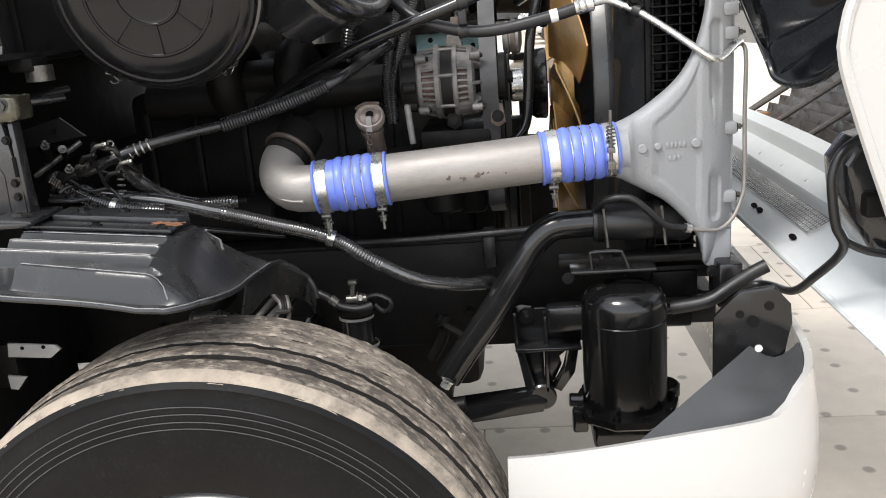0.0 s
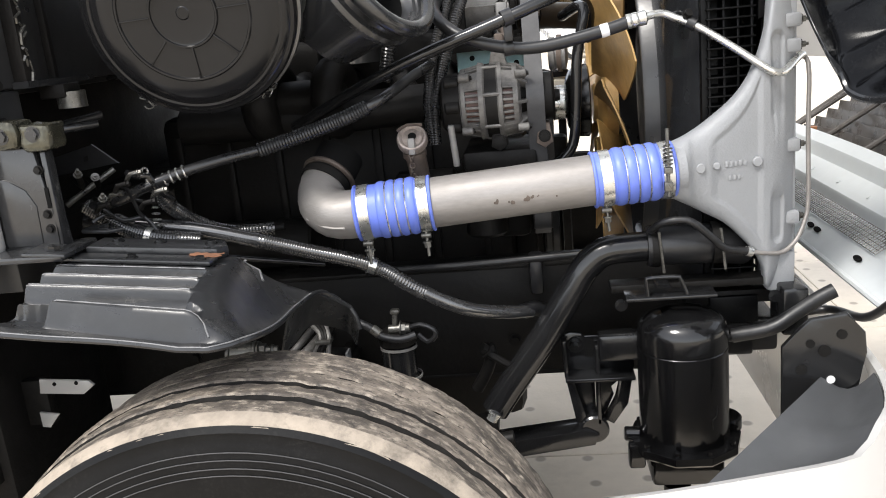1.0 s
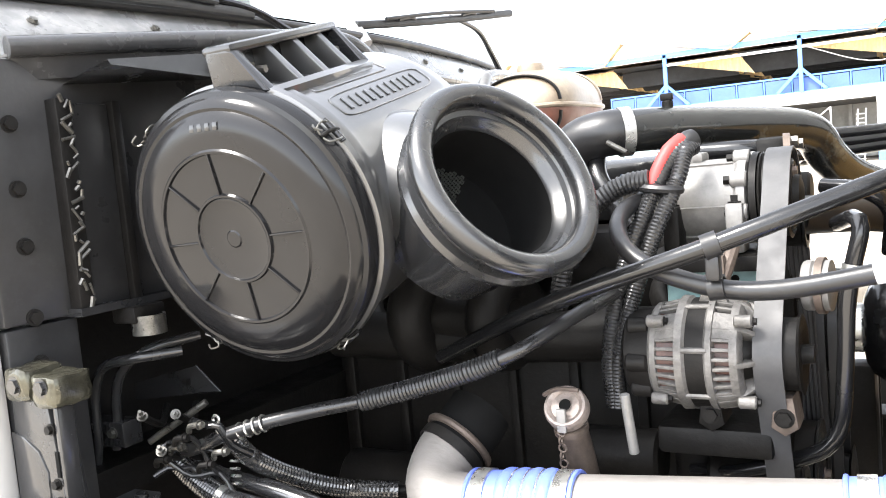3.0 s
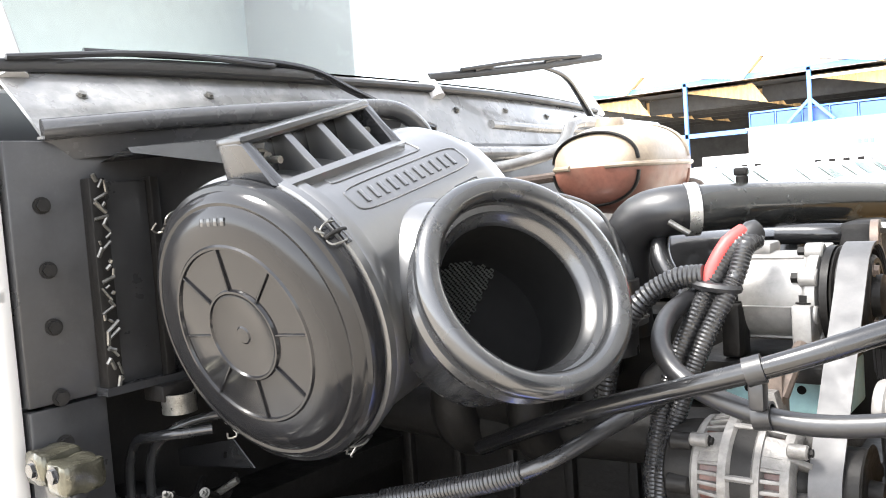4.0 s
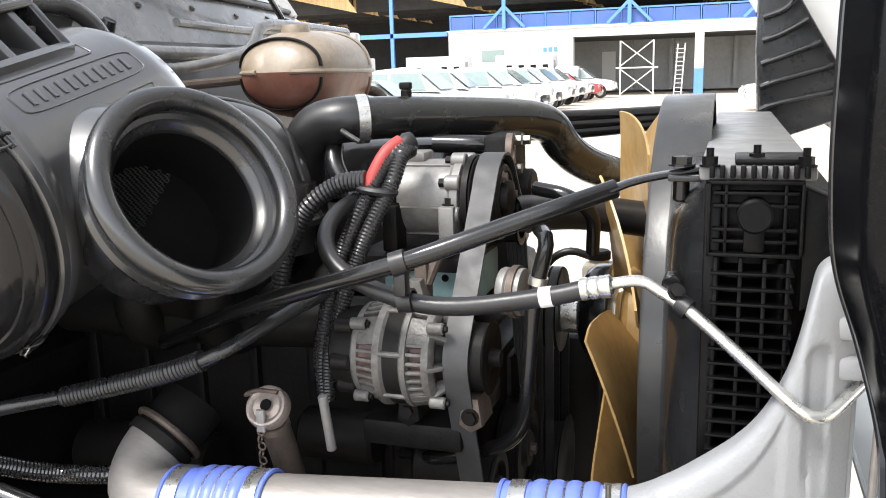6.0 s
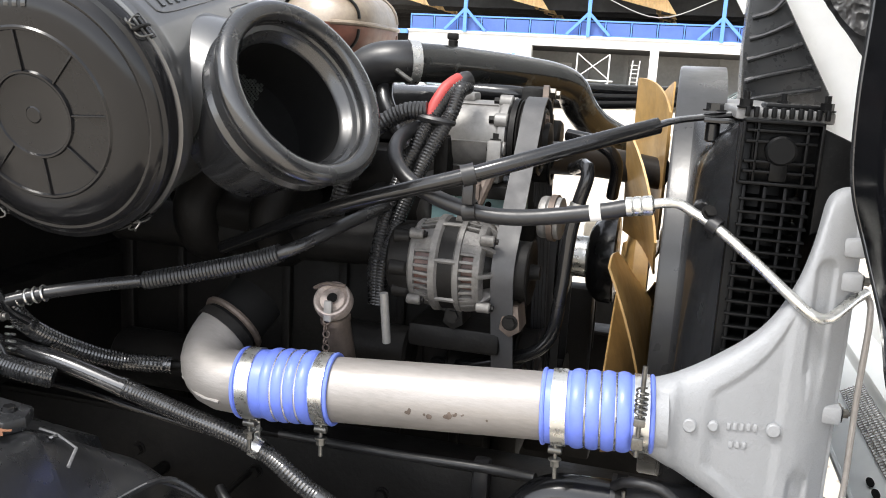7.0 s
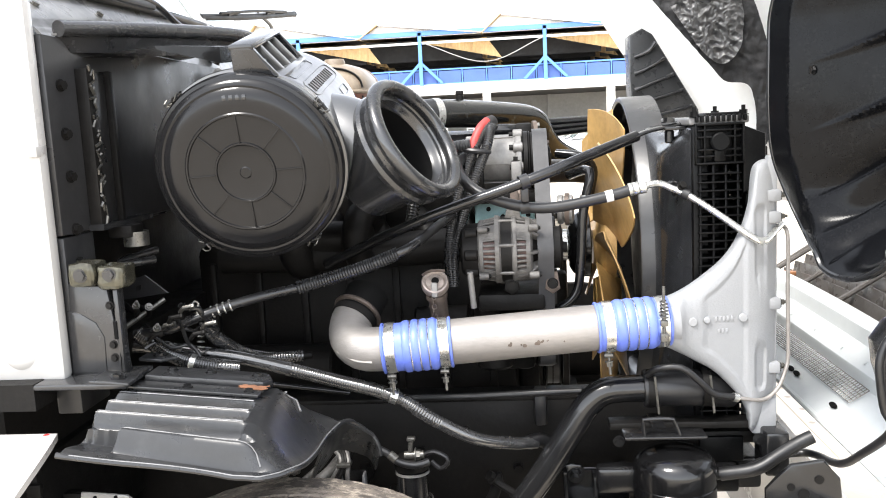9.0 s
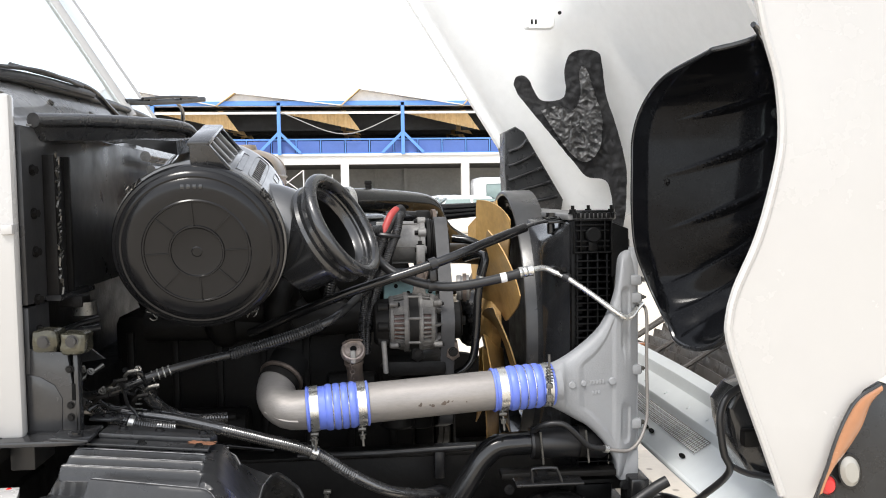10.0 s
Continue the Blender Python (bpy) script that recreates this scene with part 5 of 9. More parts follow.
# ---- air dryer ----
def air_dryer():
    x, y = 0.372, 1.475
    t = thing("air_dryer", (x, y, 0.55), "glossy black air dryer canister with a domed top", "air dryer")
    z0 = 0.608
    part("canister", lathe([(0.088, 0.0), (0.089, 0.004), (0.089, 0.196), (0.0875, 0.1975), (0.0875, 0.1995), (0.089, 0.201), (0.0887, 0.230), (0.086, 0.245), (0.077, 0.258), (0.060, 0.267), (0.035, 0.273), (0, 0.275)], (x, y, z0), (0, 0, 1), 72), GLOSS, t)
    part("flange", lathe([(0, -0.020), (0.110, -0.020), (0.114, -0.015), (0.114, 0.0), (0.090, 0.003), (0, 0.003)], (x, y, z0), (0, 0, 1), 10), GLOSS, t)
    part("valve_body", box((x - 0.075, y - 0.06, 0.52), (x + 0.07, y + 0.07, 0.588), 0.012), GLOSS, t)
    part("purge_valve", cyl((x - 0.02, y - 0.02, 0.46), (x - 0.02, y - 0.02, 0.51), 0.028, 24, 0.004), GLOSS, t)
    for k in range(10):
        a = 2 * math.pi * k / 10
        part("bolt", hexbolt((x + 0.102 * math.cos(a), y + 0.102 * math.sin(a), z0), (0, 0, 1), 0.007, 0.01), GLOSS, t)
    part("side_port", cyl((x - 0.09, y, 0.612), (x - 0.122, y, 0.614), 0.015, 18, 0.003), GLOSS, t)
    part("rear_ear", cyl((x + 0.085, y + 0.045, 0.595), (x + 0.085, y + 0.045, 0.625), 0.040, 28, 0.004), GLOSS, t)
    part("corner_ear", box((x - 0.118, y - 0.045, 0.555), (x - 0.085, y - 0.015, 0.606), 0.006), GLOSS, t)
    part("seam_drip", tube([(x + 0.052, y - 0.072, 0.70), (x + 0.05, y - 0.0735, 0.68), (x + 0.042, y - 0.079, 0.675), (x + 0.042, y - 0.079, 0.655)], 0.0014, 6, 0.01), GRIME, t)
    b = thing("air_dryer_bracket", (x, 1.6, 0.70), "black steel bracket holding the air dryer", "bracket")
    part("arm", box((x - 0.16, 1.555, 0.74), (x + 0.16, 1.60, 0.80), 0.008), BLACK, b)
    part("cross_bar", box((x - 0.13, 1.55, 0.895), (x + 0.24, 1.60, 0.912), 0.004), GRIME, b)
    for q in (-0.11, 0.2):
        part("bolt", hexbolt((x + q, 1.55, 0.87), (0, -1, 0), 0.01, 0.014), BLACK, b)


air_dryer()


# ---- lower radiator tube, hoses and lines ----
def hose(name, pts, r, material, label, category="hose", clamp_at=(), group="", **kw):
    t = thing(name, pts[len(pts) // 2], label, category, group)
    part("run", tube(pts, r, **kw), material, t)
    path = [Vector(q) for q in pts]
    for i in clamp_at:
        a = path[i]
        d = (path[min(i + 1, len(path) - 1)] - path[max(i - 1, 0)]).normalized()
        part("clamp", lathe([(r + 0.0005, -0.006), (r + 0.0025, -0.006), (r + 0.0025, 0.006), (r + 0.0005, 0.006)], a, d, 28), STEEL, t, "steel hose clamp")
    return t


t = hose("lower_coolant_tube", [(-0.02, 1.56, 0.64), (0.015, 1.56, 0.69), (0.095, 1.56, 0.80), (0.165, 1.56, 0.91), (0.195, 1.56, 0.955), (0.235, 1.56, 0.985), (0.30, 1.56, 0.99), (0.335, 1.56, 0.99)], 0.031, BLACK, "bent black steel coolant tube running down from the radiator", "pipe", seg=28)
part("end_bolt", hexbolt((-0.018, 1.535, 0.645), (-0.5, -0.2, -0.8), 0.012, 0.02), STEEL, t)
t = hose("lower_coolant_hose", [(0.32, 1.56, 0.99), (0.38, 1.56, 0.99), (0.45, 1.57, 0.985), (0.52, 1.60, 0.97)], 0.041, RUBBER, "thick black rubber radiator hose with clamps", "hose", seg=30)
for x in (0.335, 0.455):
    part("clamp", lathe([(0.0415, -0.008), (0.0435, -0.008), (0.0435, 0.008), (0.0415, 0.008)], (x, 1.56, 0.99), (1, 0, 0), 36), GRIME, t, "dull band clamp")
    part("clamp_bolt", cyl((x + 0.004, 1.515, 1.03), (x + 0.012, 1.515, 0.945), 0.003, 8), NUTS, t)

LOOM = [(-0.80, 1.43, 1.155), (-0.70, 1.44, 1.14), (-0.58, 1.45, 1.118), (-0.475, 1.46, 1.088), (-0.36, 1.475, 1.05), (-0.24, 1.49, 1.008), (-0.15, 1.50, 0.945), (-0.06, 1.52, 0.893), (0.02, 1.57, 0.862), (0.074, 1.61, 0.847)]
lp = smooth_path(LOOM, 0.01)
t = thing("cable_loom", LOOM[4], "shiny black loom, taped then corrugated, running over the rail", "cable loom")
n1, n2 = int(len(lp) * 0.36), int(len(lp) * 0.74)
part("taped_run", tube(lp[:n1 + 1], 0.0150, 16, 0.01), LOOMSHINE, t)
part("corrugated_sleeve", tube(lp[n1:n2 + 1], 0.0150, 14, ridge=0.0011, pitch=0.005), LOOMSHINE, t)
part("plain_run", tube(lp[n2:], 0.0150, 16, 0.01), LOOMSHINE, t)
part("sleeve_end", lathe([(0.0139, -0.006), (0.0165, -0.005), (0.0165, 0.005), (0.0139, 0.006)], lp[n1], lp[n1 + 1] - lp[n1], 20), LOOMSHINE, t)
part("joint_boot", tube([(0.055, 1.60, 0.850), (0.085, 1.62, 0.85), (0.105, 1.625, 0.838)], 0.017, 12), RUBBER, t)
c = thing("loom_clamp", (-0.239, 1.46, 1.0), "bright steel clamp and bolt holding the loom", "clamp")
part("band", lathe([(0.0155, -0.008), (0.0175, -0.008), (0.0175, 0.008), (0.0155, 0.008)], (-0.24, 1.49, 1.008), (1, 0.1, -0.42), 24), STEEL, c)
part("tail", box((-0.246, 1.487, 1.02), (-0.234, 1.491, 1.055), 0.001), STEEL, c)
part("bolt", hexbolt((-0.24, 1.485, 1.04), (0, 0, 1), 0.008, 0.012, 0.012), STEEL, c)
hose("loom_branch", [(-0.775, 1.40, 1.192), (-0.715, 1.40, 1.147), (-0.658, 1.40, 1.122), (-0.602, 1.405, 1.110), (-0.565, 1.42, 1.10)], 0.0165, LOOMSHINE, "black corrugated loom branch under the main loom", "cable loom", seg=14, ridge=0.0012, pitch=0.005, clamp_at=(2,))
t = hose("coolant_hose", [(-0.628, 1.40, 1.222), (-0.622, 1.44, 1.172), (-0.600, 1.52, 1.114), (-0.555, 1.58, 1.080), (-0.475, 1.615, 1.072)], 0.0150, LOOMSHINE, "black corrugated hose stub curling below the air cleaner", "hose", seg=12, ridge=0.0012, pitch=0.0065)
part("end_plug", cyl((-0.478, 1.614, 1.072), (-0.452, 1.622, 1.073), 0.009, 12, 0.002), GRIME, t)
hose("upper_loom", [(-0.78, 1.40, 1.188), (-0.70, 1.385, 1.20), (-0.633, 1.385, 1.225), (-0.58, 1.41, 1.24), (-0.50, 1.45, 1.255), (-0.42, 1.49, 1.266), (-0.33, 1.505, 1.288), (-0.26, 1.507, 1.310), (-0.19, 1.52, 1.338), (-0.13, 1.62, 1.375), (-0.08, 1.74, 1.40)], 0.0105, CORRUG, "black taped loom rising behind the charge pipe", "cable loom", seg=12)
hose("loom_sleeve", [(-0.44, 1.484, 1.262), (-0.36, 1.50, 1.281), (-0.27, 1.506, 1.307), (-0.215, 1.512, 1.327)], 0.0140, CORRUG, "shiny corrugated sleeve on the rising loom", "cable loom", seg=12, ridge=0.0016, pitch=0.006)
t = thing("bleed_fitting", (-0.60, 1.40, 1.22), "small steel tee fitting on the loom", "fitting")
part("stub", cyl((-0.63, 1.385, 1.225), (-0.633, 1.38, 1.25), 0.006, 14), STEEL, t)
part("eye", ring((-0.633, 1.38, 1.254), (0, 1, 0), 0.006, 0.0022, 16, 6), STEEL, t)
for k in range(4):
    part("collar", ring(V(-0.605 + 0.012 * k, 1.40 + 0.004 * k, 1.232 + 0.0035 * k), (1, 0.25, 0.3), 0.0118, 0.0022, 20, 6), STEEL, t)
for k in range(4):
    part("spring_coil", ring((-0.645, 1.42, 1.175 - 0.012 * k), (0, 0.3, 1), 0.007, 0.0018, 14, 6), STEEL, t)
# stay rod from the firewall to the radiator, with the hose strapped to it
t = thing("radiator_stay_rod", (0.1, 1.55, 1.45), "black steel stay rod reaching from engine to radiator", "rod")
part("rod", tube([(-0.42, 1.70, 1.28), (-0.17, 1.58, 1.39), (0.07, 1.55, 1.470), (0.22, 1.60, 1.521), (0.33, 1.66, 1.556)], 0.0125, 16), BLACK, t)
part("flattened_end", tube([(0.32, 1.655, 1.553), (0.36, 1.675, 1.566), (0.45, 1.71, 1.580)], 0.014, 14, squash=0.35), BLACK, t)
part("end_bolt", hexbolt((0.41, 1.700, 1.582), (0, 0, 1), 0.013, 0.012), BLACK, t)
part("end_nut", cyl((0.41, 1.70, 1.565), (0.41, 1.70, 1.535), 0.011, 14, 0.003), BLACK, t)
t = thing("hose_strap", (0.068, 1.55, 1.43), "black rubber strap tying hose to stay rod", "strap")
part("upper_loop", lathe([(0.0128, -0.010), (0.0165, -0.010), (0.0165, 0.010), (0.0128, 0.010)], (0.068, 1.55, 1.470), (1, 0.25, 0.3), 24), RUBBER, t)
part("waist", box((0.060, 1.545, 1.425), (0.078, 1.565, 1.458), 0.004), RUBBER, t)
part("lower_loop", lathe([(0.0135, -0.010), (0.0165, -0.010), (0.0165, 0.010), (0.0135, 0.010)], (0.068, 1.575, 1.413), (1, 0, 0.1), 24), RUBBER, t)
t = hose("refrigerant_hose", [(-0.06, 1.80, 1.53), (-0.085, 1.70, 1.51), (-0.07, 1.62, 1.478), (-0.025, 1.585, 1.443), (0.058, 1.577, 1.414), (0.14, 1.575, 1.409), (0.256, 1.578, 1.428), (0.305, 1.582, 1.440)], 0.0125, RUBBER, "black rubber refrigerant hose with a white band", "hose", seg=18)
part("band", lathe([(0.0128, -0.008), (0.0132, -0.008), (0.0132, 0.008), (0.0128, 0.008)], (0.256, 1.578, 1.428), (1, 0, 0.2), 24), PLAINWHITE, t, "white tape band")
t = thing("refrigerant_line", (0.45, 1.56, 1.38), "bright aluminium refrigerant line bent along the cooler", "pipe")
part("crimp", lathe([(0.010, 0), (0.0145, 0.001), (0.0145, 0.009), (0.0132, 0.011), (0.0145, 0.013), (0.0145, 0.022), (0.0132, 0.024), (0.0145, 0.026), (0.0145, 0.038), (0.009, 0.041)], (0.298, 1.581, 1.4395), (1, 0.02, 0.16), 24), STEEL, t)
LINE = [(0.335, 1.590, 1.446), (0.362, 1.596, 1.450), (0.378, 1.598, 1.447), (0.395, 1.592, 1.438), (0.425, 1.578, 1.424), (0.48, 1.552, 1.385), (0.535, 1.528, 1.342), (0.558, 1.521, 1.326), (0.573, 1.522, 1.322), (0.588, 1.533, 1.326), (0.618, 1.572, 1.343), (0.636, 1.60, 1.347)]
part("line", tube(LINE, 0.0075, 16), STEEL, t)
part("drop_line", tube([(0.634, 1.605, 1.347), (0.641, 1.59, 1.338), (0.642, 1.577, 1.31), (0.640, 1.572, 1.20), (0.642, 1.572, 1.06), (0.634, 1.567, 1.02), (0.615, 1.555, 0.985), (0.585, 1.542, 0.965), (0.55, 1.530, 0.968), (0.51, 1.522, 0.977)], 0.0045, 12), PIPE, t)
part("clip", lathe([(0.0076, -0.008), (0.013, -0.008), (0.013, 0.008), (0.0076, 0.008)], (0.423, 1.579, 1.4255), (0.8, -0.35, -0.45), 20), RUBBER, t, "black rubber line clip")
part("clip_bolt", hexbolt((0.414, 1.578, 1.443), (0.2, -0.8, 0.4), 0.008, 0.010), GRIME, t)
hose("drain_hose", [(0.515, 1.524, 0.976), (0.465, 1.51, 0.99), (0.43, 1.49, 1.025), (0.39, 1.485, 1.058), (0.345, 1.50, 1.053), (0.325, 1.53, 1.03)], 0.0075, RUBBER, "thin black hose looping under the cooler tank", "hose", clamp_at=(0,))
# coolant cross pipe over the engine
hose("upper_coolant_pipe", [(-0.175, 1.945, 1.632), (-0.12, 1.988, 1.634), (-0.05, 2.067, 1.630), (0.04, 2.175, 1.622), (0.092, 2.240, 1.613), (0.120, 2.280, 1.596), (0.137, 2.312, 1.560), (0.165, 2.37, 1.52), (0.21, 2.45, 1.486), (0.30, 2.60, 1.44)], 0.038, RUBBED, "fat black coolant pipe over the engine, rubbed and dusty", "pipe", seg=30)
t = hose("coolant_elbow", [(-0.147, 1.966, 1.633), (-0.185, 1.945, 1.633), (-0.235, 1.945, 1.622), (-0.27, 1.955, 1.585), (-0.285, 1.97, 1.52), (-0.285, 1.98, 1.42)], 0.041, RUBBER, "black rubber coolant elbow with a bright clamp", "hose", seg=30)
part("clamp", lathe([(0.0415, -0.010), (0.0435, -0.010), (0.0435, 0.010), (0.0415, 0.010)], (-0.157, 1.959, 1.633), (0.83, 0.56, 0.02), 36), STEEL, t, "bright band clamp")
part("clamp_bolt", tube([(-0.172, 1.905, 1.617), (-0.154, 1.908, 1.605), (-0.142, 1.912, 1.597)], 0.005, 10), NUTS, t)
t = thing("coolant_sensor", (-0.092, 2.019, 1.668), "small black sensor on the coolant pipe", "sensor")
part("base", cyl((-0.092, 2.019, 1.665), (-0.092, 2.019, 1.682), 0.010, 14, 0.002), GRIME, t)
part("plug", box((-0.104, 2.012, 1.682), (-0.082, 2.027, 1.695), 0.003), GRIME, t)
hose("heater_hose", [(-0.21, 1.96, 1.60), (-0.20, 1.93, 1.56), (-0.175, 1.915, 1.52), (-0.14, 1.91, 1.47)], 0.017, BLACK, "short black heater hose with a brass collar", "hose", clamp_at=(2,))
hose("vent_pipe", [(-0.04, 2.02, 1.585), (0.03, 2.02, 1.583), (0.07, 2.04, 1.58)], 0.017, BLACK, "short black pipe behind the compressor", "pipe")
for k, (dx, r_) in enumerate(((0.0, 0.0118), (0.028, 0.0118))):
    hose("accessory_loom", [(-0.005 + dx * 0.2, 1.79, 1.605 - 0.01 * k), (-0.022 + dx * 0.5, 1.765, 1.585), (-0.045 + dx, 1.745, 1.545), (-0.075 + dx, 1.71, 1.47), (-0.10 + dx * 0.9, 1.69, 1.39), (-0.115 + dx * 0.5, 1.675, 1.30), (-0.112 + dx * 0.2, 1.67, 1.22)], r_, CORRUG, "black corrugated cable loom beside the compressor", "cable loom", group="accessory looms", seg=12, ridge=0.0012, pitch=0.0052)
hose("side_loom", [(-0.055, 1.74, 1.552), (-0.10, 1.74, 1.545), (-0.15, 1.73, 1.51), (-0.19, 1.72, 1.44), (-0.21, 1.72, 1.36)], 0.0145, CORRUG, "black corrugated loom curving behind the intake mouth", "cable loom", seg=12, ridge=0.0018, pitch=0.007)
hose("red_cable", [(-0.014, 1.782, 1.607), (-0.03, 1.762, 1.592), (-0.045, 1.748, 1.562), (-0.052, 1.742, 1.542)], 0.0115, RED, "red taped battery cable", "cable")
t = thing("cable_tie", (-0.035, 1.745, 1.53), "black cable strap bunching the looms", "cable tie")
part("strap", tube([(-0.0405 + 0.0285 * math.cos(a), 1.742 + 0.0165 * math.sin(a), 1.537 - 0.004 * math.cos(a)) for a in [2 * math.pi * k / 16 for k in range(17)]], 0.007, 8), RUBBER, t)
t = thing("cable_boot", (0.0, 1.795, 1.60), "black rubber cable boot over the compressor", "boot")
part("boot", lathe([(0.0, -0.012), (0.013, -0.012), (0.017, 0.0), (0.015, 0.010), (0, 0.012)], (-0.006, 1.790, 1.604), (0.5, 0.6, 0.3), 24), RUBBER, t)
# steel water pipe in front of the pulleys
hose("water_pipe", [(0.187, 1.856, 1.462), (0.218, 1.737, 1.48), (0.227, 1.716, 1.467), (0.215, 1.716, 1.414), (0.206, 1.716, 1.36), (0.2, 1.716, 1.274), (0.193, 1.716, 1.204), (0.177, 1.716, 1.17), (0.144, 1.721, 1.147), (0.048, 1.737, 1.111), (-0.028, 1.78, 1.091)], 0.0115, BLACK, "thin black steel water pipe bent round the pulleys", "pipe", clamp_at=(3,))
hose("overflow_hose", [(0.16, 1.95, 1.515), (0.22, 1.93, 1.505), (0.255, 1.95, 1.47), (0.25, 2.0, 1.40)], 0.012, BLACK, "black hose beside the fan", "hose")
for k in range(3):
    hose("far_hose", [(-0.05, 2.58, 1.60 - 0.022 * k), (0.12, 2.66, 1.598 - 0.020 * k), (0.28, 2.76, 1.600 - 0.016 * k), (0.42, 2.86, 1.605 - 0.014 * k)], 0.015, BLACK, "black hose beyond the fan", "hose", group="far hoses")
hose("fat_bottom_hose", [(0.12, 1.95, 1.47), (0.22, 2.05, 1.46), (0.34, 2.1, 1.44)], 0.032, RUBBER, "fat black hose running into the radiator", "hose")


def steering_reservoir(at):
    t = thing("steering_fluid_reservoir", at - V(0, 0, 0.05), "cream plastic fluid reservoir with a black cap beyond the belts", "reservoir")
    part("pot", box(at + V(-0.035, -0.035, -0.05), at + V(0.035, 0.035, 0.035), 0.012), CREAM, t)
    part("neck", cyl(at + V(0, 0, 0.03), at + V(0, 0, 0.045), 0.022, 20, 0.002), CREAM, t)
    part("cap", lathe([(0.0, 0.02), (0.022, 0.02), (0.027, 0.016), (0.027, 0.0), (0, 0)], at + V(0, 0, 0.043), (0, 0, 1), 24), GRIME, t, "black ribbed cap")
    part("return_hose", tube([at + V(-0.02, -0.01, 0.05), at + V(-0.06, -0.02, 0.062), at + V(-0.10, -0.02, 0.045), at + V(-0.13, -0.01, 0.005)], 0.009, 12), RUBBER, t)
    part("stay", box(at + V(-0.012, 0.0, -0.30), at + V(0.012, 0.012, -0.045), 0.003), GRIME, t)


steering_reservoir(V(0.196, 2.45, 1.245))


def oil_filler():
    t = thing("oil_filler_tube", (-0.14, 1.56, 1.0), "brown steel filler tube with a clamped cap and chain", "filler tube")
    part("tube", tube([(-0.14, 1.553, 1.245), (-0.136, 1.575, 1.18), (-0.134, 1.592, 1.125)], 0.021, 22), BROWN, t)
    ax = V(0.05, -0.80, 0.60).normalized()
    top = V(-0.14, 1.548, 1.252)
    cap = part("cap", lathe([(0, 0.004), (0.020, 0.004), (0.0225, 0.007), (0.026, 0.009), (0.029, 0.008), (0.0308, 0.004), (0.0315, 0.0), (0.0315, -0.010), (0.024, -0.014), (0, -0.014)], top, ax, 36), CAPMETAL, t, "pale oily filler cap")
    part("well", lathe([(0, 0.0042), (0.0075, 0.0042), (0.0085, 0.0032)], top + V(0.001, -0.004, 0.004), ax, 18), DARK, cap)
    part("lever", tube([top + V(-0.026, -0.010, 0.020), top + V(-0.005, -0.014, 0.030), top + V(0.024, -0.010, 0.028)], 0.0055, 8, squash=0.6), BROWN, cap)
    part("tab", box((-0.147, 1.525, 1.222), (-0.133, 1.532, 1.256), 0.003), BARE, cap)
    part("neck_band", lathe([(0.0215, 0), (0.0245, 0.001), (0.0245, 0.010), (0.0215, 0.011)], (-0.1385, 1.560, 1.215), (-0.05, -0.28, 1), 28), BROWN, t)
    for k in range(7):
        part("chain_link", ring((-0.142 - 0.002 * (k % 2), 1.53, 1.222 - 0.011 * k), (1, 0, 0) if k % 2 else (0, 1, 0), 0.0055, 0.0015, 12, 5), BROWN, t)
    d = thing("dipstick_tube", (-0.058, 1.57, 1.18), "short grey steel tube beside the filler", "tube")
    part("tube", cyl((-0.061, 1.565, 1.27), (-0.056, 1.575, 1.185), 0.007, 14, 0.001), BARE, d)


oil_filler()


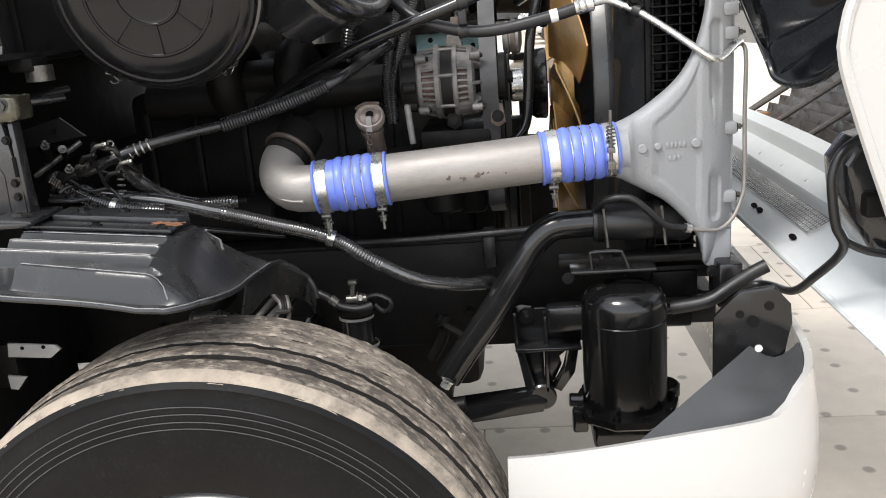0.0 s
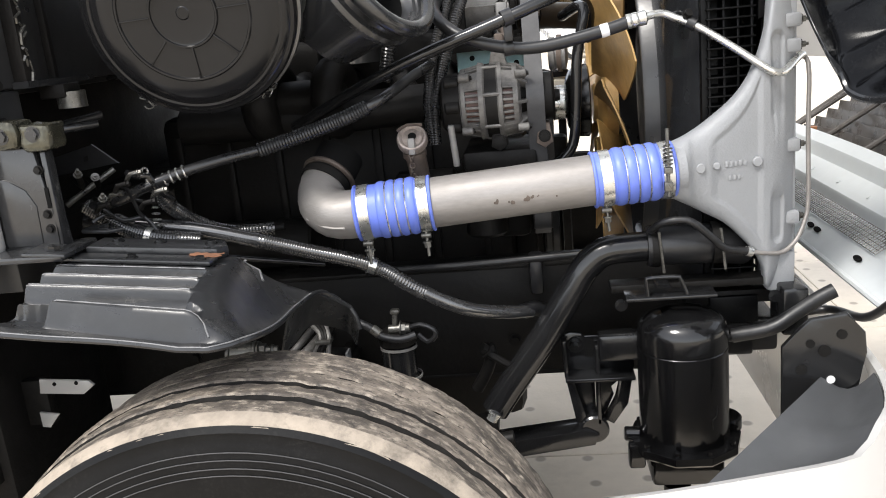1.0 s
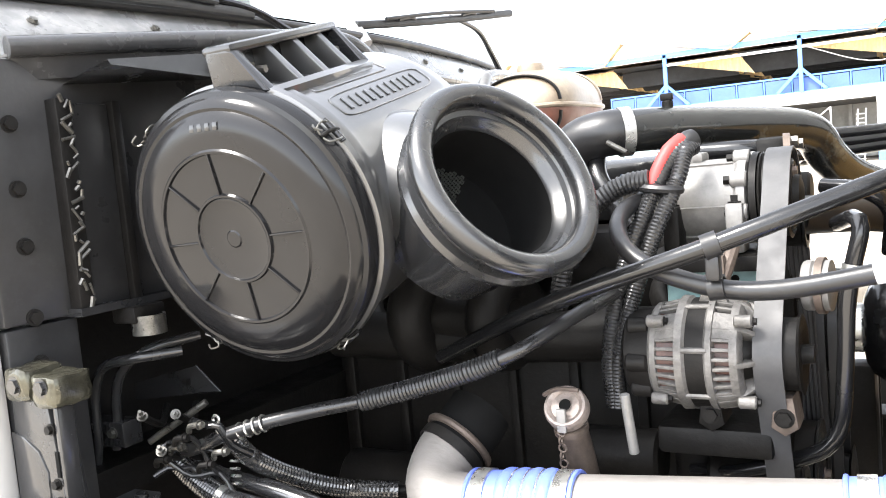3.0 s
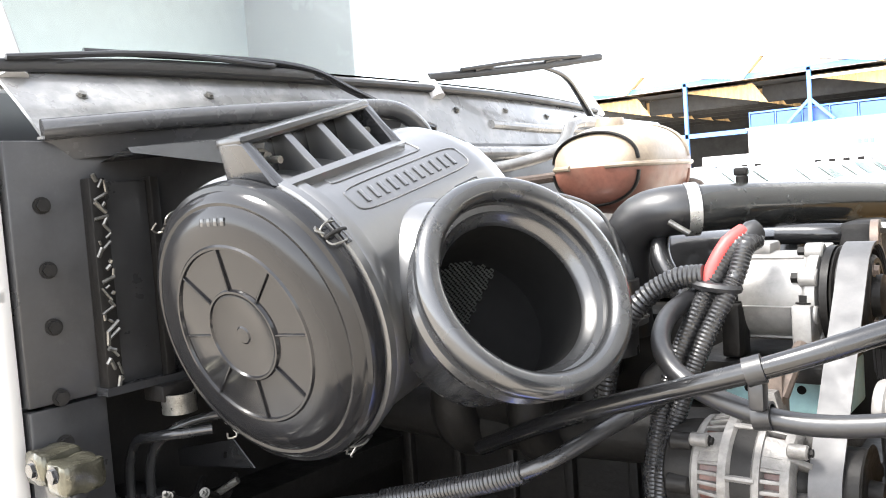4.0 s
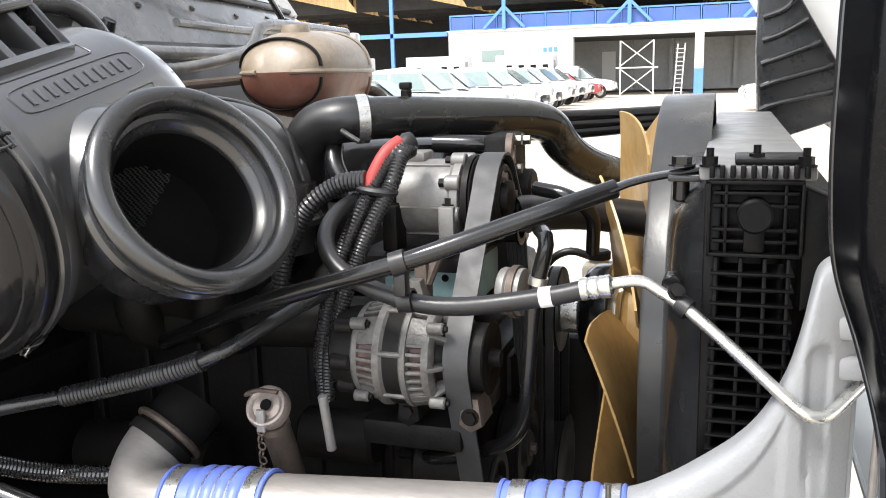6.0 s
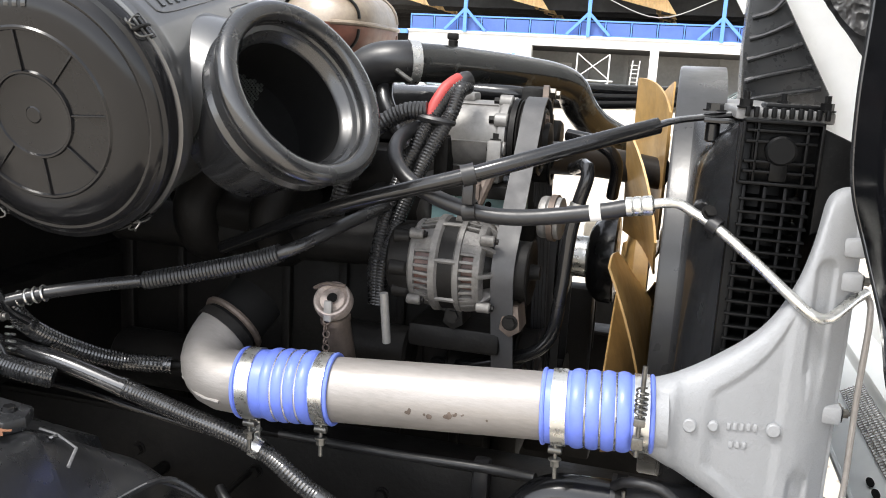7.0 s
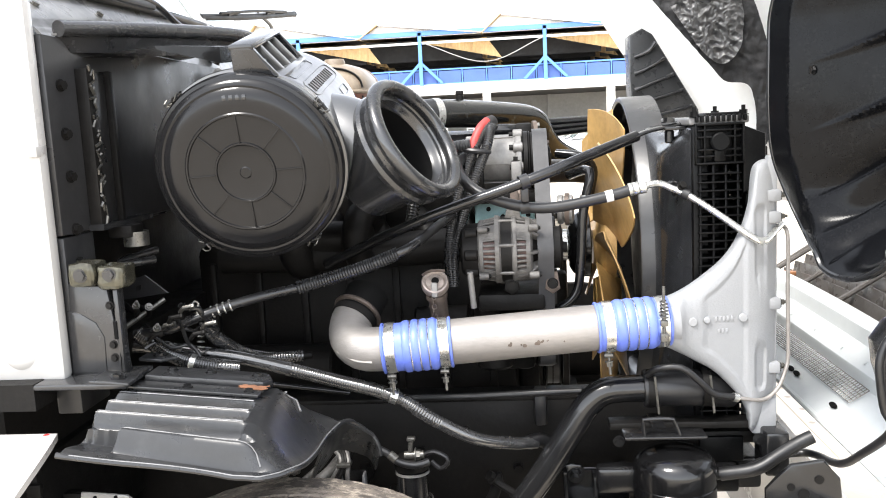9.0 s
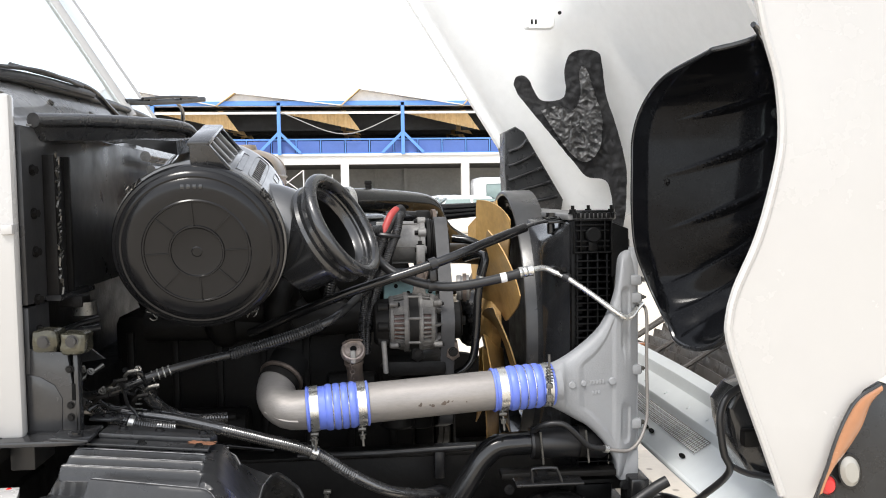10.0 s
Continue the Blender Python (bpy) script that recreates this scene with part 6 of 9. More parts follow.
def fuel_filter():
    t = thing("fuel_filter", (-0.215, 1.55, 0.60), "tall black fuel filter canister banded in steel beside the tyre", "filter")
    part("bowl", lathe([(0, 0), (0.036, 0.003), (0.042, 0.015), (0.044, 0.10), (0.040, 0.135), (0.036, 0.14), (0, 0.14)], (-0.214, 1.55, 0.598), (-0.02, 0, 1), 40), GRIME, t, "dusty lower bowl")
    part("barrel", cyl((-0.217, 1.55, 0.735), (-0.217, 1.55, 0.815), 0.037, 36, 0.004), BLACK, t, "glossy black barrel")
    part("head", lathe([(0, 0), (0.040, 0), (0.042, 0.004), (0.042, 0.018), (0.034, 0.028), (0.015, 0.032), (0, 0.032)], (-0.217, 1.55, 0.815), (0, 0, 1), 32), GRIME, t)
    for z, r in ((0.632, 0.044), (0.738, 0.044), (0.806, 0.038)):
        part("band", lathe([(r, -0.003), (r + 0.002, -0.003), (r + 0.002, 0.003), (r, 0.003)], (-0.216, 1.55, z), (0, 0.05, 1), 36, None, True), BARE, t, "bare steel band")
    part("band_screw", hexbolt((-0.262, 1.54, 0.739), (-1, -0.1, 0), 0.004, 0.022), NUTS, t)
    part("side_strap", tube([(-0.172, 1.545, 0.70), (-0.166, 1.54, 0.66), (-0.168, 1.545, 0.63)], 0.004, 8), NUTS, t)
    part("feed_hose", tube([(-0.335, 1.54, 0.895), (-0.31, 1.52, 0.885), (-0.268, 1.51, 0.868), (-0.241, 1.505, 0.847), (-0.202, 1.505, 0.838), (-0.172, 1.515, 0.843)], 0.0085, 12), RUBBER, t, "bent black feed hose")
    part("hose_end", cyl((-0.262, 1.51, 0.865), (-0.245, 1.506, 0.851), 0.0105, 14, 0.002), NUTS, t)
    part("union", cyl((-0.231, 1.53, 0.853), (-0.183, 1.53, 0.854), 0.0095, 14, 0.002), NUTS, t, "zinc union")
    part("union_nut", hexbolt((-0.205, 1.53, 0.8535), (1, 0, 0), 0.0125, 0.012), NUTS, t)
    part("tap", cyl((-0.216, 1.53, 0.855), (-0.213, 1.53, 0.893), 0.006, 12, 0.001), NUTS, t)
    part("tap_handle", box((-0.222, 1.522, 0.888), (-0.203, 1.538, 0.897), 0.002), NUTS, t)
    part("loop", tube([(-0.183, 1.53, 0.855), (-0.160, 1.525, 0.862), (-0.132, 1.52, 0.851), (-0.130, 1.52, 0.835), (-0.148, 1.525, 0.822), (-0.168, 1.53, 0.838)], 0.0055, 8), RUBBER, t)
    part("bracket", box((-0.225, 1.585, 0.77), (-0.205, 1.722, 0.80), 0.003), GRIME, t)
    lv = thing("brake_lever", (-0.23, 1.5, 0.65), "grey steel lever bar bolted behind the tyre", "lever")
    part("bar", prism([(-0.362, 0.748), (-0.355, 0.730), (-0.212, 0.712), (-0.208, 0.728)], 1.497, 1.505, "y", 0.002), ALT, lv)
    part("bolt", hexbolt((-0.226, 1.497, 0.712), (0, -1, 0), 0.012, 0.014), NUTS, lv)
    part("washer", cyl((-0.226, 1.497, 0.712), (-0.226, 1.493, 0.712), 0.016, 20, 0.001), NUTS, lv)
    part("clevis", box((-0.238, 1.495, 0.650), (-0.222, 1.512, 0.705), 0.003), GRIME, lv)
    part("pivot", cyl((-0.350, 1.505, 0.737), (-0.350, 1.72, 0.737), 0.012, 16, 0.002), GRIME, lv)
    ch = thing("slack_adjuster", (-0.29, 1.53, 0.66), "pale dusty cast lever under the bar", "lever")
    part("casting", tube([(-0.325, 1.53, 0.715), (-0.298, 1.525, 0.700), (-0.275, 1.525, 0.675), (-0.262, 1.53, 0.640)], 0.017, 16), ALT, ch)
    part("groove", ring((-0.297, 1.525, 0.699), (1, 0, -0.8), 0.0165, 0.003, 20, 6), GRIME, ch)
    part("stem", cyl((-0.29, 1.54, 0.69), (-0.29, 1.722, 0.69), 0.01, 14, 0.002), GRIME, ch)
    pl = thing("frame_bracket", (-0.36, 1.56, 0.70), "dark folded bracket with painted bright edges", "bracket")
    part("plate", box((-0.400, 1.575, 0.700), (-0.330, 1.58, 0.800), 0.002), GRIME, pl)
    # both flanges are coloured pale to carry the bracket's bright highlights
    part("flange", box((-0.336, 1.545, 0.705), (-0.330, 1.58, 0.798), 0.002), PALEEDGE, pl, "pale flange, its highlight in the colour")
    part("flange", box((-0.392, 1.55, 0.705), (-0.387, 1.58, 0.798), 0.002), PALEEDGE, pl, "pale flange, its highlight in the colour")
    part("shelf", box((-0.395, 1.545, 0.702), (-0.345, 1.58, 0.722), 0.002), ALT, pl)
    part("stay", box((-0.37, 1.58, 0.74), (-0.35, 1.722, 0.76), 0.002), GRIME, pl)
    s = thing("steering_joint", (0.0, 1.6, 0.70), "greasy black ball joint behind the coolant tube", "joint")
    part("arm", tube([(-0.06, 1.62, 0.665), (-0.035, 1.61, 0.71), (-0.02, 1.60, 0.755), (-0.025, 1.60, 0.775)], 0.014, 12), GRIME, s)
    part("pin", tube([(-0.03, 1.59, 0.765), (0.02, 1.58, 0.735), (0.05, 1.58, 0.725)], 0.009, 10), GRIME, s)
    part("nut", hexbolt((-0.03, 1.59, 0.77), (-0.6, -0.3, 0.5), 0.013, 0.014), GRIME, s)
    for k, (x, z) in enumerate(((-0.418, 0.735), (-0.404, 0.733), (-0.390, 0.733), (-0.354, 0.716))):
        hose("brake_line", [(-0.40 + 0.01 * k, 1.545, 0.868), (-0.376 + 0.006 * k, 1.515, 0.848), (lerp(-0.374, x, 0.6) , 1.507, 0.80), (x, 1.512, z), (x + 0.004, 1.53, z - 0.04)], 0.0052, ALT if k in (0, 3) else GRIME, "thin grey brake line hanging behind the tyre", "brake line", group="brake lines", seg=8)
    j = thing("line_clip", (-0.37, 1.51, 0.84), "small metal clip round the brake lines", "clip")
    part("clip", box((-0.386, 1.500, 0.836), (-0.352, 1.53, 0.846), 0.003), NUTS, j)
    part("stay", box((-0.372, 1.53, 0.836), (-0.362, 1.722, 0.844), 0.002), GRIME, j)
    for a, b, r in (((-0.478, 1.54, 0.788), (-0.438, 1.545, 0.820), 0.008), ((-0.474, 1.53, 0.772), (-0.420, 1.535, 0.805), 0.013)):
        a, b = V(*a), V(*b)
        hose("pipe_sleeve", [a - (b - a) * 0.5 + V(0, 0.02, 0.01), a, b, b + (b - a) * 0.4 + V(0, 0.06, 0)], r, ALT, "pale grey sleeve over a brake pipe", "sleeve", group="pipe sleeves", seg=12)
    v = thing("brake_valve", (-0.5, 1.56, 0.80), "bright steel brake valve fitting above the tyre", "valve")
    part("body", cyl((-0.594, 1.55, 0.811), (-0.532, 1.55, 0.812), 0.021, 24, 0.005), NUTS, v)
    part("flange", cyl((-0.600, 1.55, 0.811), (-0.592, 1.55, 0.811), 0.024, 24, 0.002), NUTS, v)
    part("flange", cyl((-0.540, 1.55, 0.812), (-0.532, 1.55, 0.812), 0.024, 24, 0.002), NUTS, v)
    part("nut", hexbolt((-0.530, 1.55, 0.812), (1, 0, 0), 0.017, 0.018), NUTS, v)
    part("neck", cyl((-0.514, 1.55, 0.813), (-0.484, 1.55, 0.813), 0.0095, 16, 0.002), NUTS, v)
    part("collar", ring((-0.497, 1.55, 0.813), (1, 0, 0), 0.0095, 0.004, 18, 6), NUTS, v)
    part("stem", cyl((-0.56, 1.56, 0.812), (-0.56, 1.722, 0.812), 0.012, 14, 0.002), GRIME, v)
    z = thing("rail_strap", (0.09, 1.70, 0.86), "black rubber hose strap on the chassis rail", "strap")
    part("strap", box((0.075, 1.685, 0.86), (0.105, 1.715, 0.955), 0.006), RUBBER, z)
    hose("rail_cable", [(-0.30, 1.70, 0.935), (-0.1, 1.69, 0.938), (0.09, 1.685, 0.945), (0.19, 1.66, 0.955)], 0.009, RUBBER, "black cable lying on the chassis rail", "cable")


fuel_filter()


# ---- black inner wing above the tyre ----
def inner_wing():
    t = thing("inner_wing", (-0.5, 1.1, 1.02), "dusty black ribbed plastic wheel-arch step", "wheel arch")
    edge = [(0.925, -0.375), (0.94, -0.350), (1.0, -0.325), (1.12, -0.332), (1.26, -0.338), (1.36, -0.318), (1.40, -0.276)]
    drop = [(0.925, 1.054), (0.95, 1.056), (1.0, 1.048), (1.12, 1.022), (1.26, 1.006), (1.36, 0.998), (1.40, 0.95)]
    # section through the steps: sloping treads and upright faces
    steps = [(0.925, 1.054), (0.952, 1.060), (0.963, 1.102), (0.968, 1.106), (1.015, 1.088), (1.0215, 1.117), (1.026, 1.121), (1.062, 1.095), (1.0685, 1.120), (1.073, 1.124), (1.108, 1.098), (1.1125, 1.122), (1.118, 1.125), (1.20, 1.128), (1.24, 1.10), (1.40, 1.02)]
    low = [(0.925, 1.054), (0.952, 1.058), (1.02, 1.080), (1.11, 1.108), (1.20, 1.112), (1.26, 1.085), (1.40, 1.0)]
    plain = [(0.925, 1.054), (0.952, 1.060), (0.963, 1.096), (0.970, 1.102), (1.024, 1.117), (1.072, 1.121), (1.116, 1.123), (1.20, 1.122), (1.26, 1.088), (1.40, 1.0)]

    def read(table, y):
        for (a, p), (b, q) in zip(table, table[1:]):
            if y <= b:
                return lerp(p, q, max(0, (y - a) / (b - a)))
        return table[-1][1]

    soft_edge = [(q.x, q.y) for q in smooth_path([V(a, b, 0) for a, b in edge], 0.01)]
    soft_drop = [(q.x, q.y) for q in smooth_path([V(a, b, 0) for a, b in drop], 0.01)]

    def ends(y):
        k = step01(0.995, 0.985, y)
        return lerp(-0.686, -0.615 - 0.4 * max(0, 0.970 - y), k), lerp(-0.425 - 0.1 * (y - 1.0), -0.400 + 1.2 * max(0, 0.970 - y), k)

    def rise(x):
        return 0.095 * max(0, -0.42 - x)

    def height(x, y):
        x0, x1 = ends(y)
        e = step01(x1 + 0.005, x1 - 0.004, x) * step01(x0 - 0.012, x0 + 0.006, x)
        base = lerp(read(low, y), read(plain, y), step01(x0 - 0.012, x0 + 0.006, x))
        z = lerp(base, read(steps, y), e) + rise(x) * (1 + 1.0 * step01(1.0, 0.935, y))
        return lerp(z, read(soft_drop, y), step01(-0.42, read(soft_edge, y), x))

    def surf(u, v):
        y = lerp(0.925, 1.40, v)
        x = lerp(-0.700, read(soft_edge, y), u)
        y += 0.012 * math.sin((x + 0.6) * 11) * step01(0.955, 0.925, y)
        return V(x, y, height(x, y))
    part("step_panel", sheet(surf, 90, 220, 0.004), WING, t)
    # pale rib lines: edge wear together with the ribs' painted highlight
    for y, dy in ((0.9678, -0.012), (1.0240, 0), (1.0710, 0), (1.1155, 0)):
        x0, x1 = ends(y)
        pts = [V(lerp(x0, x1, k / 24), y, height(lerp(x0, x1, k / 24), y) + 0.0004) for k in range(25)]
        if dy:
            pts += [V(x1 + 0.005 + 0.011 * k / 3, y + dy * k / 3, height(x1 + 0.005 + 0.011 * k / 3, y + dy * k / 3) + 0.001) for k in range(1, 4)]
        part("rib_edge", tube(pts, lambda s: 0.0011 + 0.0006 * math.sin(37 * s) * math.sin(11 * s), 6, curve=False), PALEEDGE, t, "pale rib edge, scuff and highlight in the colour")
    part("front_lip", tube([surf(u, 0.0) + V(0, -0.002, 0.001) for u in [k / 20 for k in range(21)]] + [surf(1, v) for v in [k / 30 for k in range(1, 31)]], 0.0052, 8, 0.01), WING, t)
    # the lip's rim highlight, laid on as a pale strip
    part("lip_scuff", tube([surf(k / 30, 0.0) + V(0, -0.004, 0.005) for k in range(2, 31)] + [surf(1, v) + V(0.002, 0, 0.005) for v in [k / 30 for k in range(1, 26)]], 0.0013, 6, 0.012), PALEEDGE, t, "pale highlight line painted along the lip")
    # the panel's tail curls down behind the arch
    arc = smooth_path([surf(1, 0.55), surf(1, 0.72), surf(1, 0.88), surf(1, 1.0), V(-0.262, 1.40, 0.915)], 0.01)
    part("curled_tail", sheet(lambda u, v: along(arc, u) + V(-0.02 * v * u - 0.05 * v * (1 - u), 0.05 * v + 0.03 * (1 - u) * v, -0.11 * v * (1 - 0.45 * u)), 24, 6, 0.004), WING, t)
    part("tail_rim", tube([surf(1, 1.0), V(-0.266, 1.40, 0.93), V(-0.262, 1.40, 0.905)], 0.005, 8), WING, t)
    st = part("mount_strip", box((-0.70, 1.122, 1.1265), (-0.43, 1.160, 1.1335), 0.002), WING, t, "bolted steel strip with rust at one end")
    part("rust_patch", sheet(lambda u, v: V(-0.475 + 0.05 * u + 0.004 * math.sin(9 * v), 1.150 + 0.022 * v + 0.003 * math.sin(7 * u), 1.1350 + 0.0006 * math.sin(20 * u)), 10, 6, 0.001), RUST, st, "orange rust patch")
    for x in (-0.68, -0.565, -0.45):
        part("strip_bolt", hexbolt((x, 1.135, 1.1335), (0, 0, 1), 0.0075, 0.006), BLACK, st)
    part("back_strip", prism([(-0.66, 1.168), (-0.435, 1.172), (-0.425, 1.20), (-0.44, 1.232), (-0.66, 1.232)], 1.122, 1.142, "z", 0.004), WING, t)
    for x in (-0.62, -0.545, -0.455):
        part("strip_bolt", hexbolt((x, 1.205, 1.142), (0, 0, 1), 0.008, 0.006), BLACK, t)
    for k in (0, 1):
        pts = [(-0.452 + 0.030 * k, 1.255), (-0.428 + 0.030 * k, 1.262), (-0.408 + 0.026 * k, 1.225)]
        part("notch_edge", tube([V(x, y, height(x, y) + 0.004) for x, y in pts], 0.0028, 6, curve=False, squash=0.6), PALEEDGE, t, "pale notch edge")
    part("tab_plate", box((-0.735, 1.10, 1.138), (-0.66, 1.165, 1.146), 0.003), WING, t)
    part("strip_bolt", hexbolt((-0.69, 1.125, 1.146), (0, 0, 1), 0.010, 0.008), BLACK, t)
    part("strip_tab", prism([(-0.70, 1.235), (-0.655, 1.235), (-0.635, 1.262), (-0.66, 1.285), (-0.70, 1.275)], 1.146, 1.153, "z", 0.002), WING, t)
    part("strip_bolt", hexbolt((-0.668, 1.258, 1.153), (0, 0, 1), 0.008, 0.006), BLACK, t)
    for ob in list(t.children) + list(st.children):
        if ob.name.split(".")[0] in ("mount_strip", "rust_patch", "strip_bolt", "back_strip", "tab_plate", "strip_tab"):
            for v in ob.data.vertices:
                v.co.z += rise(v.co.x)


inner_wing()


# ---- hood latch post at the firewall ----
def latch_post():
    t = thing("hood_latch_post", (-0.74, 1.19, 1.12), "black painted steel post with an oily olive catch block", "post")
    part("post", prism([(-0.80, 1.16), (-0.695, 1.145), (-0.70, 1.20), (-0.715, 1.335), (-0.79, 1.345)], 1.165, 1.20, "y", 0.005), POST, t)
    part("side_flange", box((-0.705, 1.165, 1.165), (-0.695, 1.192, 1.33), 0.003), POST, t)
    part("foot", box((-0.86, 1.10, 1.157), (-0.665, 1.22, 1.169), 0.004), POST, t)
    part("pressed_panel", prism([(-0.796, 1.172), (-0.796, 1.292), (-0.770, 1.286), (-0.742, 1.268), (-0.728, 1.240), (-0.730, 1.172)], 1.1625, 1.168, "y", 0.0025), POST, t)
    part("slot", prism([(-0.709, 1.235), (-0.702, 1.235), (-0.702, 1.27), (-0.709, 1.27)], 1.163, 1.166, "y", 0.001), DARK, t, "dark oblong slot")
    for i, x in enumerate((-0.755, -0.70)):
        bm = box((x - 0.026, 1.15, 1.338 - 0.006 * i), (x + 0.026, 1.21, 1.383 - 0.008 * i), 0.008)
        bmesh.ops.subdivide_edges(bm, edges=list(bm.edges), cuts=3, use_grid_fill=True)
        for v in bm.verts:
            v.co += V(noise.noise(v.co * 55), noise.noise(v.co * 55 + V(7, 0, 0)), noise.noise(v.co * 50 + V(0, 9, 0))) * 0.0035
        b = part("catch_block", bm, COPPERED, t, "oily olive metal catch block")
        part("dimple", hexbolt((x, 1.15, 1.36), (0, -1, 0), 0.010, 0.005), POST, b)
    for z in (1.20, 1.225, 1.30):
        part("bolt", hexbolt((-0.712, 1.165, z), (0, -1, 0), 0.006, 0.007), GRIME, t)
    part("base_bolt", hexbolt((-0.70, 1.13, 1.169), (0, 0, 1), 0.010, 0.009), POST, t)
    f = thing("firewall_fittings", (-0.72, 1.33, 1.2), "cluster of steel unions on the firewall", "fittings")
    for k, (x, y, z) in enumerate(((-0.745, 1.341, 1.262), (-0.749, 1.409, 1.246), (-0.70, 1.33, 1.215))):
        part("union", hexbolt((x, y, z), (0.4, -0.6, 0.7 - 0.4 * (k % 2)), 0.0062, 0.009, 0.008), NUTS, f)
        part("pipe", tube([(x, y, z), (x - 0.03, y + 0.06, z - 0.03), (x - 0.08, y + 0.12, z - 0.02)], 0.006, 8), GRIME, f)
    part("stalk", tube([(-0.821, 1.412, 1.194), (-0.775, 1.44, 1.225), (-0.735, 1.463, 1.252)], 0.006, 10), NUTS, f)
    plate = part("plate", prism([(-0.95, 1.232), (-0.742, 1.258), (-0.793, 1.301), (-0.95, 1.265)], 1.500, 1.508, "y", 0.003), POST, f)
    part("plate_slot", prism([(-0.815, 1.266), (-0.806, 1.268), (-0.804, 1.279), (-0.813, 1.277)], 1.4975, 1.5005, "y"), DARK, plate)
    for pts in ([(-0.885, 1.356, 1.16), (-0.875, 1.356, 1.21), (-0.868, 1.356, 1.285), (-0.850, 1.356, 1.322), (-0.825, 1.356, 1.338), (-0.774, 1.37, 1.346), (-0.73, 1.42, 1.348)],
                [(-0.862, 1.38, 1.19), (-0.854, 1.38, 1.233), (-0.845, 1.38, 1.29), (-0.822, 1.385, 1.328), (-0.79, 1.42, 1.352), (-0.75, 1.48, 1.36)]):
        hose("firewall_pipe", pts, 0.0085, POST, "glossy black pipe bent over at the firewall", "pipe", group="firewall pipes")
    part("pipe_block", box((-0.95, 1.37, 1.195), (-0.83, 1.41, 1.238), 0.004), POST, f)
    part("block_bolt", hexbolt((-0.853, 1.37, 1.22), (0, -1, 0), 0.007, 0.008), NUTS, f)
    random.seed(11)
    for k in range(5):
        x, y, z = -0.735 + 0.02 * k, 1.34 + 0.012 * (k % 3), 1.17 + 0.022 * k
        pts = [(x, y, z)]
        for j in range(4):
            x, y, z = x + random.uniform(0.0, 0.03), y + random.uniform(0.0, 0.03), z + random.uniform(-0.03, 0.012)
            pts.append((x, y, z))
        hose("control_line", pts, random.choice((0.004, 0.005, 0.0065)), random.choice((BLACK, RUBBER, CORRUG)), "thin black control line by the firewall", "hose", group="control lines", seg=10)
    for k in range(6):
        q = V(-0.72 + 0.022 * k, 1.335 + 0.01 * (k % 2), 1.19 + 0.018 * ((k * 5) % 4))
        part("elbow", tube([q, q + V(0.012, -0.008, 0.012), q + V(0.03, -0.004, 0.014)], 0.0045, 10), NUTS if k % 2 else GRIME, f)
        part("union", hexbolt(q + V(0.026, -0.004, 0.0135), (1, 0.1, 0.1), 0.0056, 0.007), NUTS if k % 2 else GRIME, f)
    hose("brake_pipe", [(-0.72, 1.50, 1.05), (-0.6, 1.5, 1.05), (-0.45, 1.50, 1.03), (-0.34, 1.50, 1.015)], 0.0055, BLACK, "thin black brake pipe behind the wheel arch", "pipe")


latch_post()


